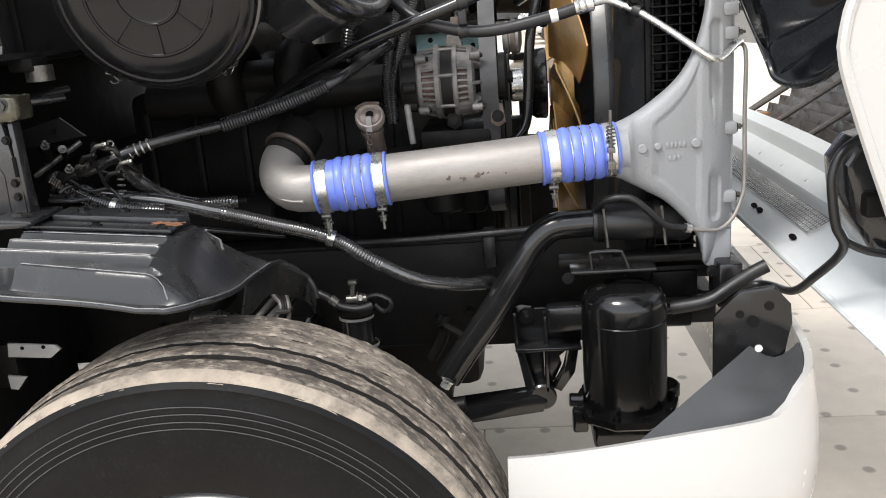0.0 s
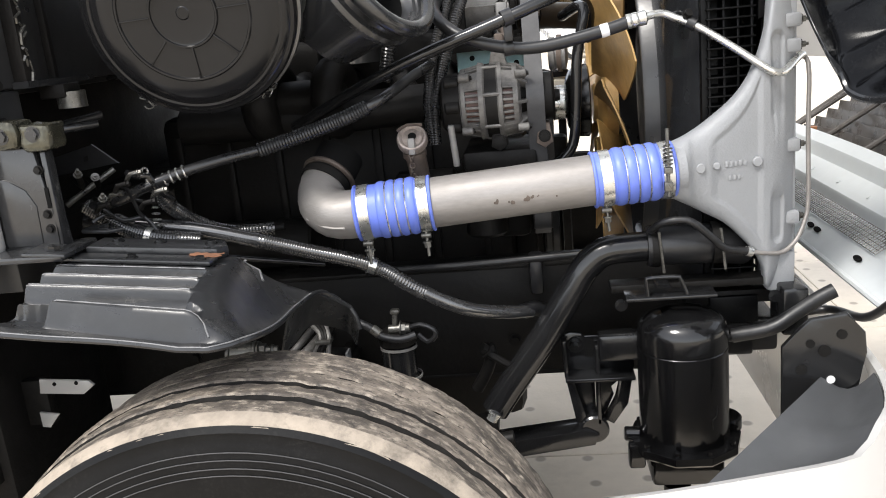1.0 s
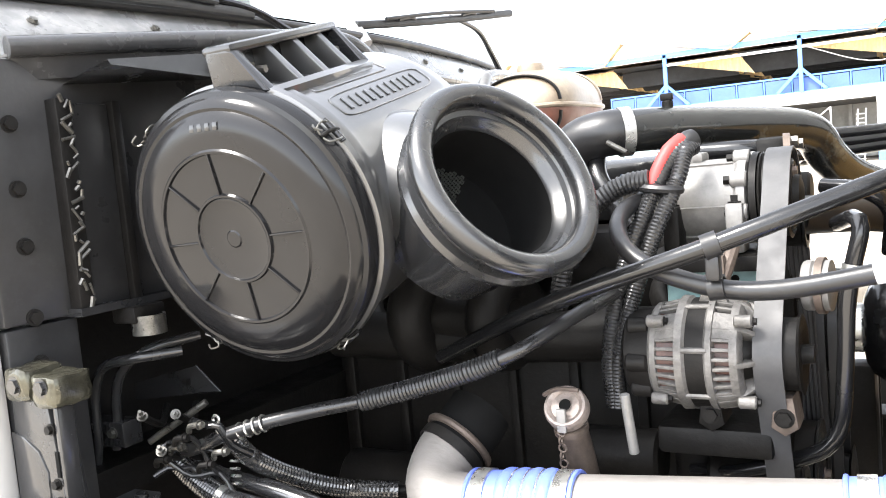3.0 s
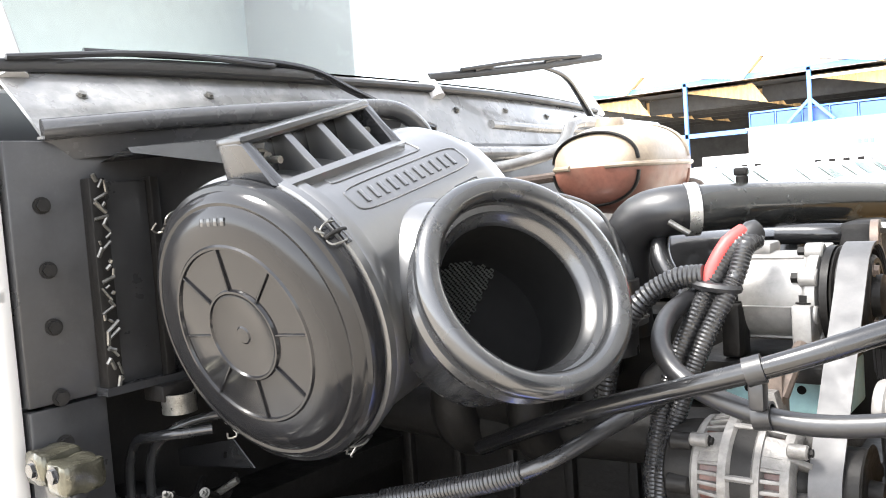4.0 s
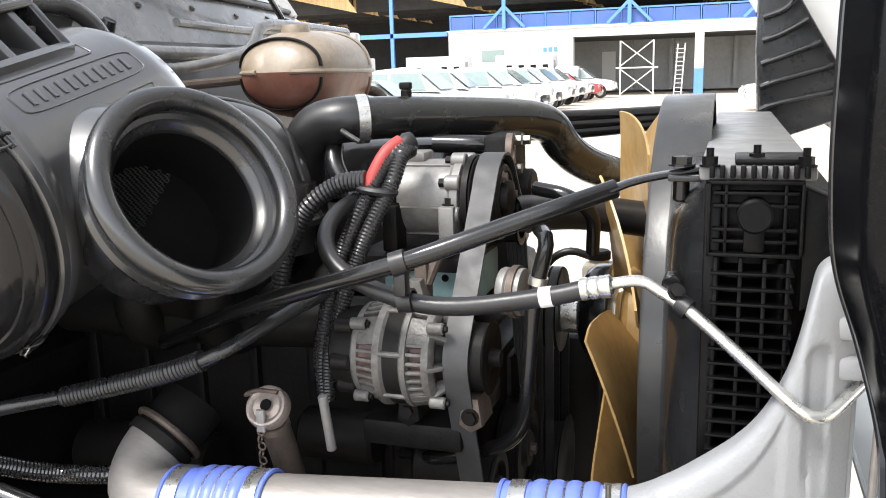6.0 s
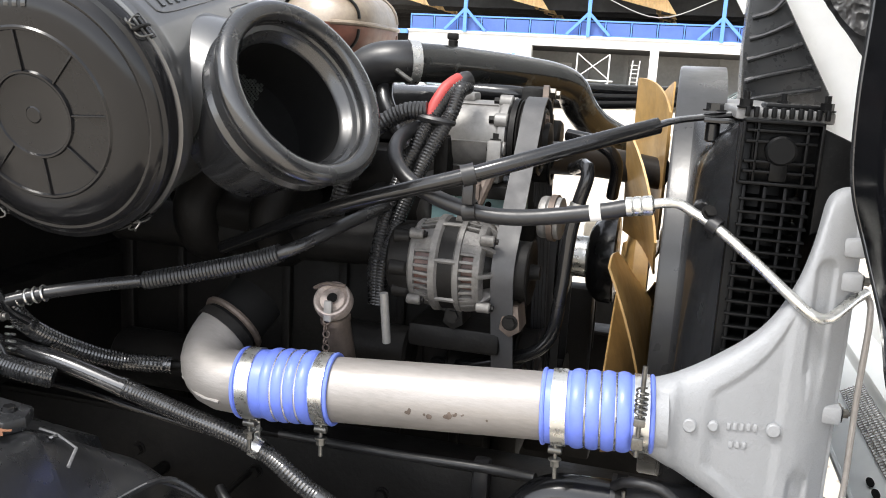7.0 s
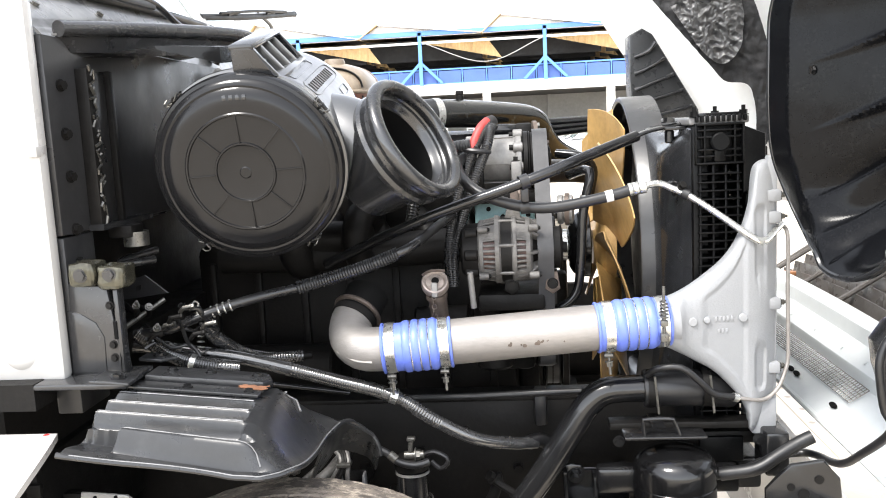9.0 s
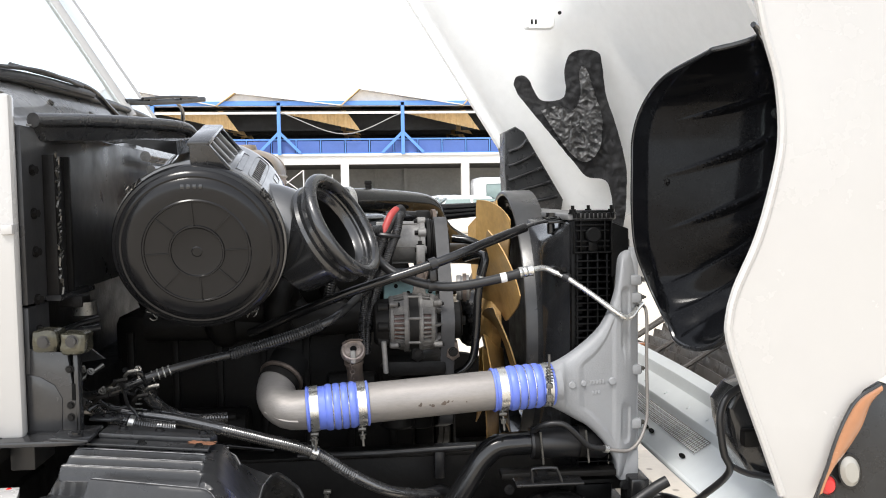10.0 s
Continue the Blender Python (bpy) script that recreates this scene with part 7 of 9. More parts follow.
# ---- firewall, cowl, cab ----
def cab():
    fw = tagged(link("firewall", box((-0.84, 1.17, 1.432), (-0.79, 3.38, 1.80), 0.004), FIREWALL), "black painted firewall of the cab", "firewall")
    part("lower_panel", box((-1.0, 1.17, 0.70), (-0.95, 3.38, 1.432), 0.004), GRIME, fw, "recessed lower bulkhead")
    part("near_panel", box((-0.84, 1.17, 1.09), (-0.79, 1.285, 1.428), 0.004), FIREWALL, fw)
    part("step_panel", box((-0.95, 1.17, 1.418), (-0.84, 3.38, 1.432), 0.003), FIREWALL, fw)
    seam = part("sealed_joint", box((-0.79, 1.275, 1.435), (-0.765, 1.30, 1.745), 0.002), GRIME, fw, "vertical flange joint smeared with sealant")
    part("flange", box((-0.79, 1.375, 1.435), (-0.768, 1.39, 1.745), 0.002), GRIME, fw)
    part("panel", box((-0.79, 1.30, 1.44), (-0.780, 1.375, 1.74), 0.002), FIREWALL, fw)
    random.seed(5)
    bm = bmesh.new()
    for k in range(34):
        z = 1.44 + 0.3 * k / 33
        tube([(-0.764, 1.288 + random.uniform(-0.012, 0.012), z), (-0.762, 1.288 + random.uniform(-0.012, 0.012), z + random.uniform(0.004, 0.02))], 0.0018 + 0.0016 * random.random(), 6, curve=False, bm=bm)
    part("sealant", bm, NUTS, seam, "shiny dried sealant")
    for z in (1.375, 1.44, 1.54, 1.62, 1.71):
        part("bolt", hexbolt((-0.788, 1.215, z), (1, -0.2, 0), 0.009, 0.01), GRIME, fw)
    part("cup_bracket", box((-0.79, 1.345, 1.405), (-0.74, 1.405, 1.43), 0.003), GRIME, fw)
    part("cup", lathe([(0.022, 0), (0.026, 0), (0.026, 0.03), (0.022, 0.03)], (-0.745, 1.375, 1.385), (0, 0, 1), 24), NUTS, fw)
    part("ledge", prism([(1.27, 1.442), (1.5, 1.44), (1.5, 1.43), (1.27, 1.43)], -0.79, -0.76, "x"), POST, fw)
    # filter support shelf and the rounded seal rail under the cowl
    bm = bmesh.new()
    top = [(-0.79, 1.31, 1.768), (-0.613, 1.245, 1.775), (-0.52, 1.335, 1.776), (-0.52, 1.58, 1.80), (-0.79, 1.60, 1.79)]
    bm.faces.new([bm.verts.new(q) for q in top])
    bm.faces.new([bm.verts.new(q) for q in (top[1], (-0.610, 1.248, 1.768), (-0.518, 1.336, 1.744), top[2])])
    bm.faces.new([bm.verts.new(q) for q in (top[2], (-0.518, 1.336, 1.744), (-0.518, 1.58, 1.77), top[3])])
    bmesh.ops.solidify(bm, geom=bm.faces[:], thickness=0.003)
    part("support_plate", bm, POST, fw)
    cw = thing("cowl", (-0.9, MID, 1.78), "black painted cowl below the windscreen, dusty with screws", "cowl")
    part("seal_rail", tube([(-0.785, 1.225, 1.814), (-0.73, 1.40, 1.828), (-0.66, 1.56, 1.836), (-0.595, 1.69, 1.838), (-0.570, 1.745, 1.828), (-0.556, 1.785, 1.79), (-0.55, 1.80, 1.73)], 0.0155, 18), COWLSEAL, cw, "rounded black seal rail")

    def slope(u, v):
        y = lerp(1.25, 3.30, u)
        q = ((y - 2.2) / 1.1) ** 2
        return V(lerp(-0.80 - 0.03 * q, -0.855 - 0.15 * q, v), y, lerp(1.80, 1.925, v ** 0.9))
    part("slope_panel", sheet(slope, 40, 8, 0.006), COWL, cw)
    for k in range(9):
        q = slope(0.05 + 0.11 * k, 0.62 + 0.06 * (k % 2))
        part("screw", hexbolt(q, (0.6, 0, 0.8), 0.007, 0.006), NUTS, cw)
    rail = [V(-0.79, 1.225, 1.806), V(-0.735, 1.40, 1.818), V(-0.665, 1.56, 1.826), V(-0.60, 1.69, 1.828), V(-0.575, 1.745, 1.82)]

    def shelf_top(u, v):
        k = min(u * 4, 3.999)
        q = rail[int(k)].lerp(rail[int(k) + 1], k - int(k))
        return q.lerp(V(-0.80, q.y + 0.10 * u, 1.806), v)
    def apron(u, v):
        k = min(u * 4, 3.999)
        q = rail[int(k)].lerp(rail[int(k) + 1], k - int(k))
        return q + V(-0.004 - 0.012 * v, 0.004, -0.004 - 0.030 * v)
    part("seal_apron", sheet(apron, 20, 3, 0.003), COWLSEAL, cw)
    part("seal_ledge", sheet(shelf_top, 20, 3, 0.004), COWL, cw)
    part("pressed_rib", tube([slope(0.55, 0.35), slope(0.7, 0.3), slope(0.85, 0.35)], 0.012, 10), COWL, cw)
    part("drain_tube", tube([(-0.755, 2.0, 1.775), (-0.74, 2.3, 1.772), (-0.74, 2.52, 1.775), (-0.745, 2.60, 1.80), (-0.75, 2.66, 1.846), (-0.75, 2.8, 1.856), (-0.75, 3.2, 1.85)], 0.016, 12), COWL, cw)
    part("pipe", tube([(-0.74, 2.0, 1.735), (-0.72, 2.25, 1.738), (-0.68, 2.42, 1.765), (-0.60, 2.52, 1.80)], 0.014, 12), COWL, cw)
    part("cable", tube([(-0.72, 2.0, 1.69), (-0.70, 2.25, 1.70), (-0.62, 2.4, 1.71)], 0.012, 10), BROWN, cw)
    c = thing("truck_cab", (-1.7, MID, 0.9), "white truck cab with a two-piece windscreen", "truck cab")
    part("near_side", box((-2.9, 1.135, 1.165), (-0.797, 1.168, 1.86), 0.01), WHITE, c)
    part("far_side", box((-2.9, 3.385, 1.17), (-0.795, 3.425, 1.86), 0.01), WHITE, c)
    part("rear_wall", box((-2.94, 1.08, 1.1), (-2.9, 3.42, 2.86), 0.01), LINING, c, "pale grey trimmed rear wall")
    part("floor", box((-2.9, 1.1, 1.12), (-0.84, 3.40, 1.17)), GRIME, c)
    part("roof", sheet(lambda u, v: V(lerp(-2.94, -1.50, u), lerp(1.09, 3.41, v), 2.88 + 0.06 * math.sin(math.pi * v) - 0.05 * u), 10, 14, 0.03), WHITE, c)
    part("hinge_cover", lathe([(0, 0.012), (0.02, 0.010), (0.034, 0)], (-0.88, 1.137, 1.22), (0, -1, 0), 24), WHITE, c)
    part("sill_edge", box((-0.82, 1.125, 1.58), (-0.797, 1.16, 1.60), 0.003), WHITE, c)
    for y, s in ((1.10, 1), (3.40, -1)):
        part("door_pillar", box((-2.9, y - 0.02, 1.86), (-2.2, y + 0.02, 2.88), 0.01), WHITE, c)
    # windscreen: two panes and three posts
    base0 = [slope(0.012, 1), slope(0.4634, 1), slope(0.988, 1)]

    def upto(p, s):
        return p + V(-0.53, (2.2 - p.y) * 0.07, 0.84) * s
    for i, p in enumerate(base0):
        part("screen_post", tube([upto(p, -0.02), upto(p, 1.04)], (0.024, 0.020, 0.026)[i], 12, curve=False), WHITE, c)
    for a in (0, 1):
        pa, pb = base0[a], base0[a + 1]

        def pane(u, v, pa=pa, pb=pb, a=a):
            s0 = slope(lerp(0.02, 0.45, u) if a == 0 else lerp(0.477, 0.97, u), 1)
            return upto(s0, lerp(0.03, 1.0, v))
        g = part("windscreen_pane", sheet(pane, 12, 8, 0.006), WINTINT, c, "pale green tinted glass")
        g.visible_shadow = False
    part("screen_rubber", tube([slope(k / 30, 1.0) + V(0.006, 0, 0.006) for k in range(31)], 0.009, 10), RUBBER, c)
    part("dash", box((-1.55, 1.2, 1.80), (-1.12, 3.3, 1.93), 0.05), GREYIN, c)
    # wipers
    wipers = (([(-0.905, 1.13, 1.915), (-0.865, 1.47, 1.932), (-0.838, 1.80, 1.935)], [(-0.875, 1.35, 1.948), (-0.842, 1.74, 1.950), (-0.822, 1.90, 1.905), (-0.80, 2.095, 1.828)]),
              ([(-0.858, 2.19, 1.957), (-0.795, 2.48, 1.990), (-0.722, 2.79, 2.033)], [(-0.785, 2.53, 2.005), (-0.79, 2.70, 1.985), (-0.812, 2.82, 1.94), (-0.835, 2.945, 1.872)]))
    for blade, arm in wipers:
        w = thing("wiper", arm[-1], "black windscreen wiper resting on the screen's edge", "wiper", "wipers")
        p0, p1, p2 = [Vector(q) for q in blade]
        part("blade", tube([p0, p1, p2], 0.0075, 8, squash=1.4), RUBBER, w)
        part("carrier", tube([p0.lerp(p1, 0.3) + V(0.012, 0, 0.010), p1 + V(0.016, 0, 0.017), p1.lerp(p2, 0.7) + V(0.012, 0, 0.010)], 0.005, 8), RUBBER, w)
        for q in (0.3, 0.7):
            e = p0.lerp(p2, q)
            part("claw", tube([e + V(0, -0.05, -0.002), e + V(0.008, 0, 0.008), e + V(0, 0.05, 0.003)], 0.004, 6), RUBBER, w)
        part("arm", tube(arm, lambda s: lerp(0.005, 0.010, s), 8), BLACK, w)
        part("pivot", lathe([(0, 0.03), (0.014, 0.028), (0.02, 0.0)], V(*arm[-1]) - V(0, 0, 0.012), (0.5, 0, 0.8), 18), BLACK, w)
    # white step below the door
    s = thing("cab_step", (-0.95, 0.9, 0.95), "white painted step fairing behind the wheel", "cab step")
    part("shell", sheet(lambda u, v: V(lerp(-1.7, -0.755 - 0.02 * (v * 2 - 1) ** 2, u), lerp(0.86, 1.05, v), 1.115 - 0.09 * (1 - v) ** 2 - 0.02 * v), 10, 8, 0.012), WHITE, s)
    part("skirt", box((-1.7, 0.85, 0.45), (-0.98, 0.87, 1.03), 0.006), WHITE, s)
    part("reflector", lathe([(0, 0.006), (0.007, 0.004), (0.009, 0)], (-0.790, 1.040, 1.089), (0.6, -0.7, 0.3), 20), REDLENS, s, "small red reflector")


cab()


def side_box():
    # invented box, added so the space behind the wheel stays dark
    t = thing("side_box", (-1.4, 1.4, 0.35), "added black box hiding the ground behind the wheel", "storage box")
    part("body", box((-2.1, 1.22, 0.30), (-0.93, 1.62, 0.97), 0.012), GRIME, t)
    part("lid_edge", box((-2.11, 1.21, 0.90), (-0.92, 1.225, 0.93), 0.004), GRIME, t)
    for x in (-1.9, -1.2):
        part("hanger", box((x, 1.40, 0.965), (x + 0.08, 1.46, 1.125), 0.003), GRIME, t)
    b = thing("step_bracket", (-0.79, 1.3, 0.86), "pale painted step bracket with two bolt holes", "bracket")
    plate = part("plate", prism([(-0.89, 0.846), (-0.80, 0.840), (-0.775, 0.858), (-0.785, 0.868), (-0.885, 0.876)], 1.296, 1.304, "y", 0.002), WHITE, b)
    for x in (-0.855, -0.81):
        part("hole", cyl((x, 1.2945, 0.865), (x, 1.300, 0.865), 0.004, 10), DARK, plate)
    part("lower_plate", prism([(-0.90, 0.806), (-0.86, 0.80), (-0.884, 0.773), (-0.90, 0.775)], 1.296, 1.304, "y", 0.002), WHITE, b)
    part("arm", box((-0.94, 1.304, 0.775), (-0.88, 1.33, 0.87), 0.003), GRIME, b)
    h = thing("hoop_bracket", (0.34, 1.45, 0.92), "black bent-rod guard hoop on a thin plate", "bracket")
    part("rod", tube([(0.305, 1.45, 0.918), (0.303, 1.45, 0.950), (0.310, 1.45, 0.956), (0.360, 1.45, 0.956), (0.368, 1.45, 0.950), (0.380, 1.45, 0.918)], 0.0042, 10, 0.006), BLACK, h)
    part("plate", box((0.262, 1.44, 0.912), (0.436, 1.50, 0.919), 0.002), BLACK, h)
    part("stay", box((0.33, 1.50, 0.90), (0.36, 1.60, 0.918), 0.003), BLACK, h)


side_box()


def surge_tank():
    t = thing("coolant_surge_tank", (-0.47, 2.5, 1.62), "yellowed plastic coolant tank stained red-brown below the seam", "coolant tank")

    def half(sign, u, v):
        a = math.pi * u
        b = v * 2 - 1
        bulge = (1 - abs(b) ** 3.2) ** 0.5
        r1, r2 = 0.125 * (0.35 + 0.65 * bulge), (0.098 if sign > 0 else 0.11) * bulge
        return V(-0.515 - r1 * math.cos(a), 2.47 + 0.185 * b, 1.722 + sign * r2 * math.sin(a) ** 0.8)
    part("upper_half", sheet(lambda u, v: half(1, u, v), 24, 26), TANKTOP, t, "yellowed translucent upper half")
    part("lower_half", sheet(lambda u, v: half(-1, u, v), 24, 26), TANKLOW, t, "red-brown stained lower half")
    part("seam", tube([half(1, 0.0, k / 24) + V(0.002, 0, 0) for k in range(25)] + [half(1, 1.0, 1 - k / 24) for k in range(25)], 0.006, 8), TANKTOP, t)
    part("filler_cap", lathe([(0, 0.03), (0.03, 0.03), (0.034, 0.02), (0.034, 0.0), (0, 0)], (-0.51, 2.40, 1.800), (0, 0, 1), 28), TANKTOP, t)
    for y in (2.325, 2.56):
        part("strap", tube([half(1, 0.02 + 0.96 * k / 16, (y - 2.285) / 0.37) + V(0, 0, 0.004) for k in range(17)], 0.008, 8, squash=0.4), GRIME if y < 2.5 else TANKTOP, t)
        part("strap", tube([half(-1, 0.02 + 0.96 * k / 16, (y - 2.285) / 0.37) + V(0, 0, -0.004) for k in range(17)], 0.008, 8, squash=0.4), GRIME if y < 2.5 else TANKLOW, t)
    part("outlet", tube([(-0.42, 2.58, 1.675), (-0.39, 2.60, 1.665), (-0.375, 2.61, 1.64)], 0.013, 12), BROWN, t)
    d = thing("intake_duct", (-0.33, 1.9, 1.45), "dusty black intake duct behind the air cleaner", "duct")
    part("bend", tube([(-0.45, 1.74, 1.60), (-0.38, 1.83, 1.605), (-0.335, 1.88, 1.575), (-0.318, 1.90, 1.51), (-0.318, 1.90, 1.40)], 0.078, 40, 0.012), CAN, d)
    part("seam", tube([V(-0.45, 1.74, 1.60) + V(0.02, -0.03, 0.07), V(-0.375, 1.82, 1.607) + V(0.022, -0.022, 0.073), V(-0.325, 1.88, 1.585) + V(0.055, -0.02, 0.055), V(-0.305, 1.90, 1.52) + V(0.068, -0.02, 0.012)], 0.003, 8), CAN, d)
    part("collar", lathe([(0.079, 0), (0.084, 0.002), (0.084, 0.060), (0.096, 0.064), (0.096, 0.074), (0.079, 0.076)], (-0.318, 1.90, 1.525), (0, 0, -1), 44), CAN, d, "flanged collar")
    for ang in (0.2, -0.6, -1.4, 1.0):
        part("bolt", hexbolt((-0.318 + 0.086 * math.cos(ang), 1.90 + 0.086 * math.sin(ang), 1.461), (0, 0, 1), 0.010, 0.018), NUTS, d)
    for k in range(4):
        q = V(-0.44 + 0.026 * k, 1.715 + 0.024 * k, 1.672 + 0.003 * k)
        part("clip", box(q - V(0.008, 0.006, 0.006), q + V(0.008, 0.006, 0.008), 0.002), GRIME, d)


surge_tank()


# ---- the hood, tipped forward about its front hinge ----
TIP = 58.3
BACK = V(-math.cos(radians(TIP)), 0, math.sin(radians(TIP)))      # the closed hood's rearward way
OUT = V(math.sin(radians(TIP)), 0, math.cos(radians(TIP)))        # the closed hood's upward way
EDGE = V(0.519, 0, 1.918)                                         # a point of the side panels' lower edge


def hp(a, y, b):
    """A point of the hood: a metres rearward along its lower edge, b metres above that edge, in the closed hood's sense."""
    return V(EDGE.x, y, EDGE.z) + BACK * a + OUT * b


def hood():
    t = thing("hood", (0.85, MID, 0.75), "white truck hood tipped forward, moulded inside showing", "hood")
    section = [(3.44, -0.01), (3.43, 0.03), (3.36, 0.08), (3.27, 0.22), (3.20, 0.40), (3.10, 0.54), (2.8, 0.64), (2.25, 0.69), (1.75, 0.65), (1.42, 0.56), (1.28, 0.42), (1.20, 0.30)]
    path = smooth_path([(y, b, 0) for y, b in section], 0.05)

    def skin(u, v):
        q = along(path, v)
        return hp(lerp(-0.62, 1.15, u), q.x, q.y * lerp(0.86, 1.0, u))
    part("outer_skin", sheet(skin, 24, 64, 0.012), HOODIN, t, "white fibreglass skin, rough inside")
    part("far_edge_flange", tube([hp(-0.05, 3.42, 0.0), hp(0.5, 3.42, 0.0), hp(1.15, 3.42, 0.0)], 0.02, 10), HOODIN, t)
    pb = part("prop_bracket", box((0.60, 3.02, 2.36), (0.72, 3.10, 2.42), 0.008), HOODIN, t)
    part("bracket_bolt", hexbolt((0.745, 3.04, 2.425), (-0.3, -1, 0), 0.006, 0.006), GRIME, pb)
    part("bracket_lip", box((0.605, 3.005, 2.352), (0.70, 3.02, 2.364), 0.003), HOODIN, pb)
    for x in (0.615, 0.632):
        part("bracket_slot", box((x, 3.016, 2.372), (x + 0.008, 3.021, 2.392), 0.001), GRIME, pb)
    arch = [(0.52, 2.50), (0.62, 2.22), (0.69, 2.05), (0.710, 1.96), (0.737, 1.868), (0.746, 1.755), (0.731, 1.663), (0.698, 1.548), (0.652, 1.444), (0.638, 1.386), (0.640, 1.339), (0.675, 1.233), (0.715, 1.124), (0.755, 1.012), (0.775, 0.975), (0.802, 0.965), (0.818, 0.995), (0.834, 1.035), (0.848, 1.072), (0.861, 1.114), (0.881, 1.163), (0.913, 1.216), (0.965, 1.25), (1.05, 1.30)]
    out = [(q.x, q.y) for q in smooth_path([(a, b, 0) for a, b in arch], 0.02)] + [(1.5, 1.40), (1.75, 1.62), (1.72, 1.9), (1.35, 2.5)]
    part("wing", prism(out, 1.045, 1.062, "y", 0.005), WHITE, t, "white outer wing with the wheel-arch cut-out")
    far = [(0.525, 1.925), (0.12, 2.58), (-0.05, 2.9), (0.95, 2.9), (1.5, 2.2), (1.75, 1.62), (1.3, 1.2), (0.95, 1.25), (0.85, 1.45), (0.66, 1.58), (0.56, 1.74)]
    part("wing", prism(far, 3.44, 3.455, "y", 0.004), WHITE, t, "white outer wing with the wheel-arch cut-out")
    part("arch_lip", tube([V(a, 1.048, b) for a, b in arch[2:14]], 0.009, 8, 0.02), WHITE, t)


hood()


def hood_liners():
    # near wheel-arch liner, seen from behind
    t = thing("hood_wheel_liner", (0.7, 1.25, 1.3), "glossy black moulded wheel-arch liner inside the hood", "wheel liner", "hood wheel liners")
    outer = [(0.695, 1.062, 1.985), (0.728, 1.06, 1.92), (0.752, 1.06, 1.80), (0.752, 1.06, 1.70), (0.735, 1.06, 1.60), (0.705, 1.06, 1.50), (0.668, 1.065, 1.41), (0.655, 1.075, 1.36)]
    inner = [(0.655, 1.20, 1.950), (0.605, 1.33, 1.915), (0.585, 1.42, 1.86), (0.570, 1.45, 1.79), (0.567, 1.45, 1.70), (0.567, 1.45, 1.60), (0.575, 1.45, 1.51), (0.600, 1.44, 1.43), (0.615, 1.38, 1.36), (0.605, 1.28, 1.325)]
    po, pi = smooth_path(outer, 0.012), smooth_path(inner, 0.012)

    def surf(u, v):
        a, b = along(po, u), along(pi, u)
        p = a.lerp(b, v)
        depth = 0.10 * math.sin(math.pi * min(1, v * 1.15)) * (0.5 + 0.5 * step01(0.0, 0.2, u)) * step01(1.0, 0.85, u)
        # pressed flutes
        fl = 0.0
        for u0 in (0.68, 0.77, 0.86):
            d = u - (u0 + 0.30 * (v - 0.45))
            fl += 0.026 * math.exp(-(d / (0.034 if d < 0 else 0.010)) ** 2) * step01(0.10, 0.25, v) * step01(0.92, 0.72, v) * step01(0.99, 0.93, u)
        for u0 in (0.27, 0.42, 0.58):
            w_ = step01(0.22, 0.36, v) * step01(0.84, 0.50, v)
            fl -= 0.014 * w_ * math.exp(-((u - u0 - 0.20 * (v - 0.5)) / (0.003 + 0.006 * w_)) ** 2)
        return p + V(depth + fl, 0.01, -0.045 * math.sin(math.pi * v) ** 0.5 * step01(0.85, 1.0, u) ** 1.5)
    part("panel", sheet(surf, 240, 80, 0.004), HOODLINER, t)
    part("rim", tube([surf(0, k / 16) for k in range(17)] + [surf(k / 40, 1) for k in range(1, 41)] + [surf(1, 1 - k / 16) for k in range(1, 17)], 0.006, 8, 0.012), PLASTIC, t)
    for u, v in ((0.3, 0.2), (0.5, 0.12), (0.75, 0.15), (0.5, 0.8)):
        part("clip", hexbolt(surf(u, v) - V(0.003, 0, 0), (-1, -0.3, 0), 0.008, 0.006), BLACK, t)
    # far liner, a ribbed black box
    f = thing("hood_wheel_liner", (0.66, 3.25, 1.6), "ribbed black wheel-arch liner on the hood's far side", "wheel liner", "hood wheel liners")
    far = [(0.53, 1.93), (0.58, 1.955), (0.62, 1.93), (0.80, 1.62), (0.79, 1.56), (0.62, 1.50), (0.54, 1.55), (0.53, 1.75)]
    part("panel", prism(far, 3.22, 3.38, "y", 0.012), LINER, f)
    for k in range(5):
        z = 1.60 + 0.065 * k
        part("rib", tube([(0.545, 3.215, z - 0.02), (0.60, 3.213, z + 0.0), (0.77 - 0.035 * k, 3.215, z + 0.035)], 0.009, 10), PLASTIC, f)
    q = thing("hood_insulation", (0.9, 2.6, 1.7), "crinkled black quilt with torn foil facing stuck inside the hood", "insulation")

    def pad(outline, y0, material, name, bumps, crease):
        """A soft pad: an outline in x and z, hung on the hood's far wall."""
        outline = [(q.x, q.y) for q in smooth_path([V(a, b, 0) for a, b in outline + outline[:1]], 0.012)[:-1]]
        bm = bmesh.new()
        n = 150
        xs, zs = [p[0] for p in outline], [p[1] for p in outline]
        x0, x1, z0, z1 = min(xs), max(xs), min(zs), max(zs)

        def inside(x, z):
            c = False
            for i in range(len(outline)):
                (xa, za), (xb, zb) = outline[i], outline[i - 1]
                if (za > z) != (zb > z) and x < (xb - xa) * (z - za) / (zb - za) + xa:
                    c = not c
            return c
        grid = {}

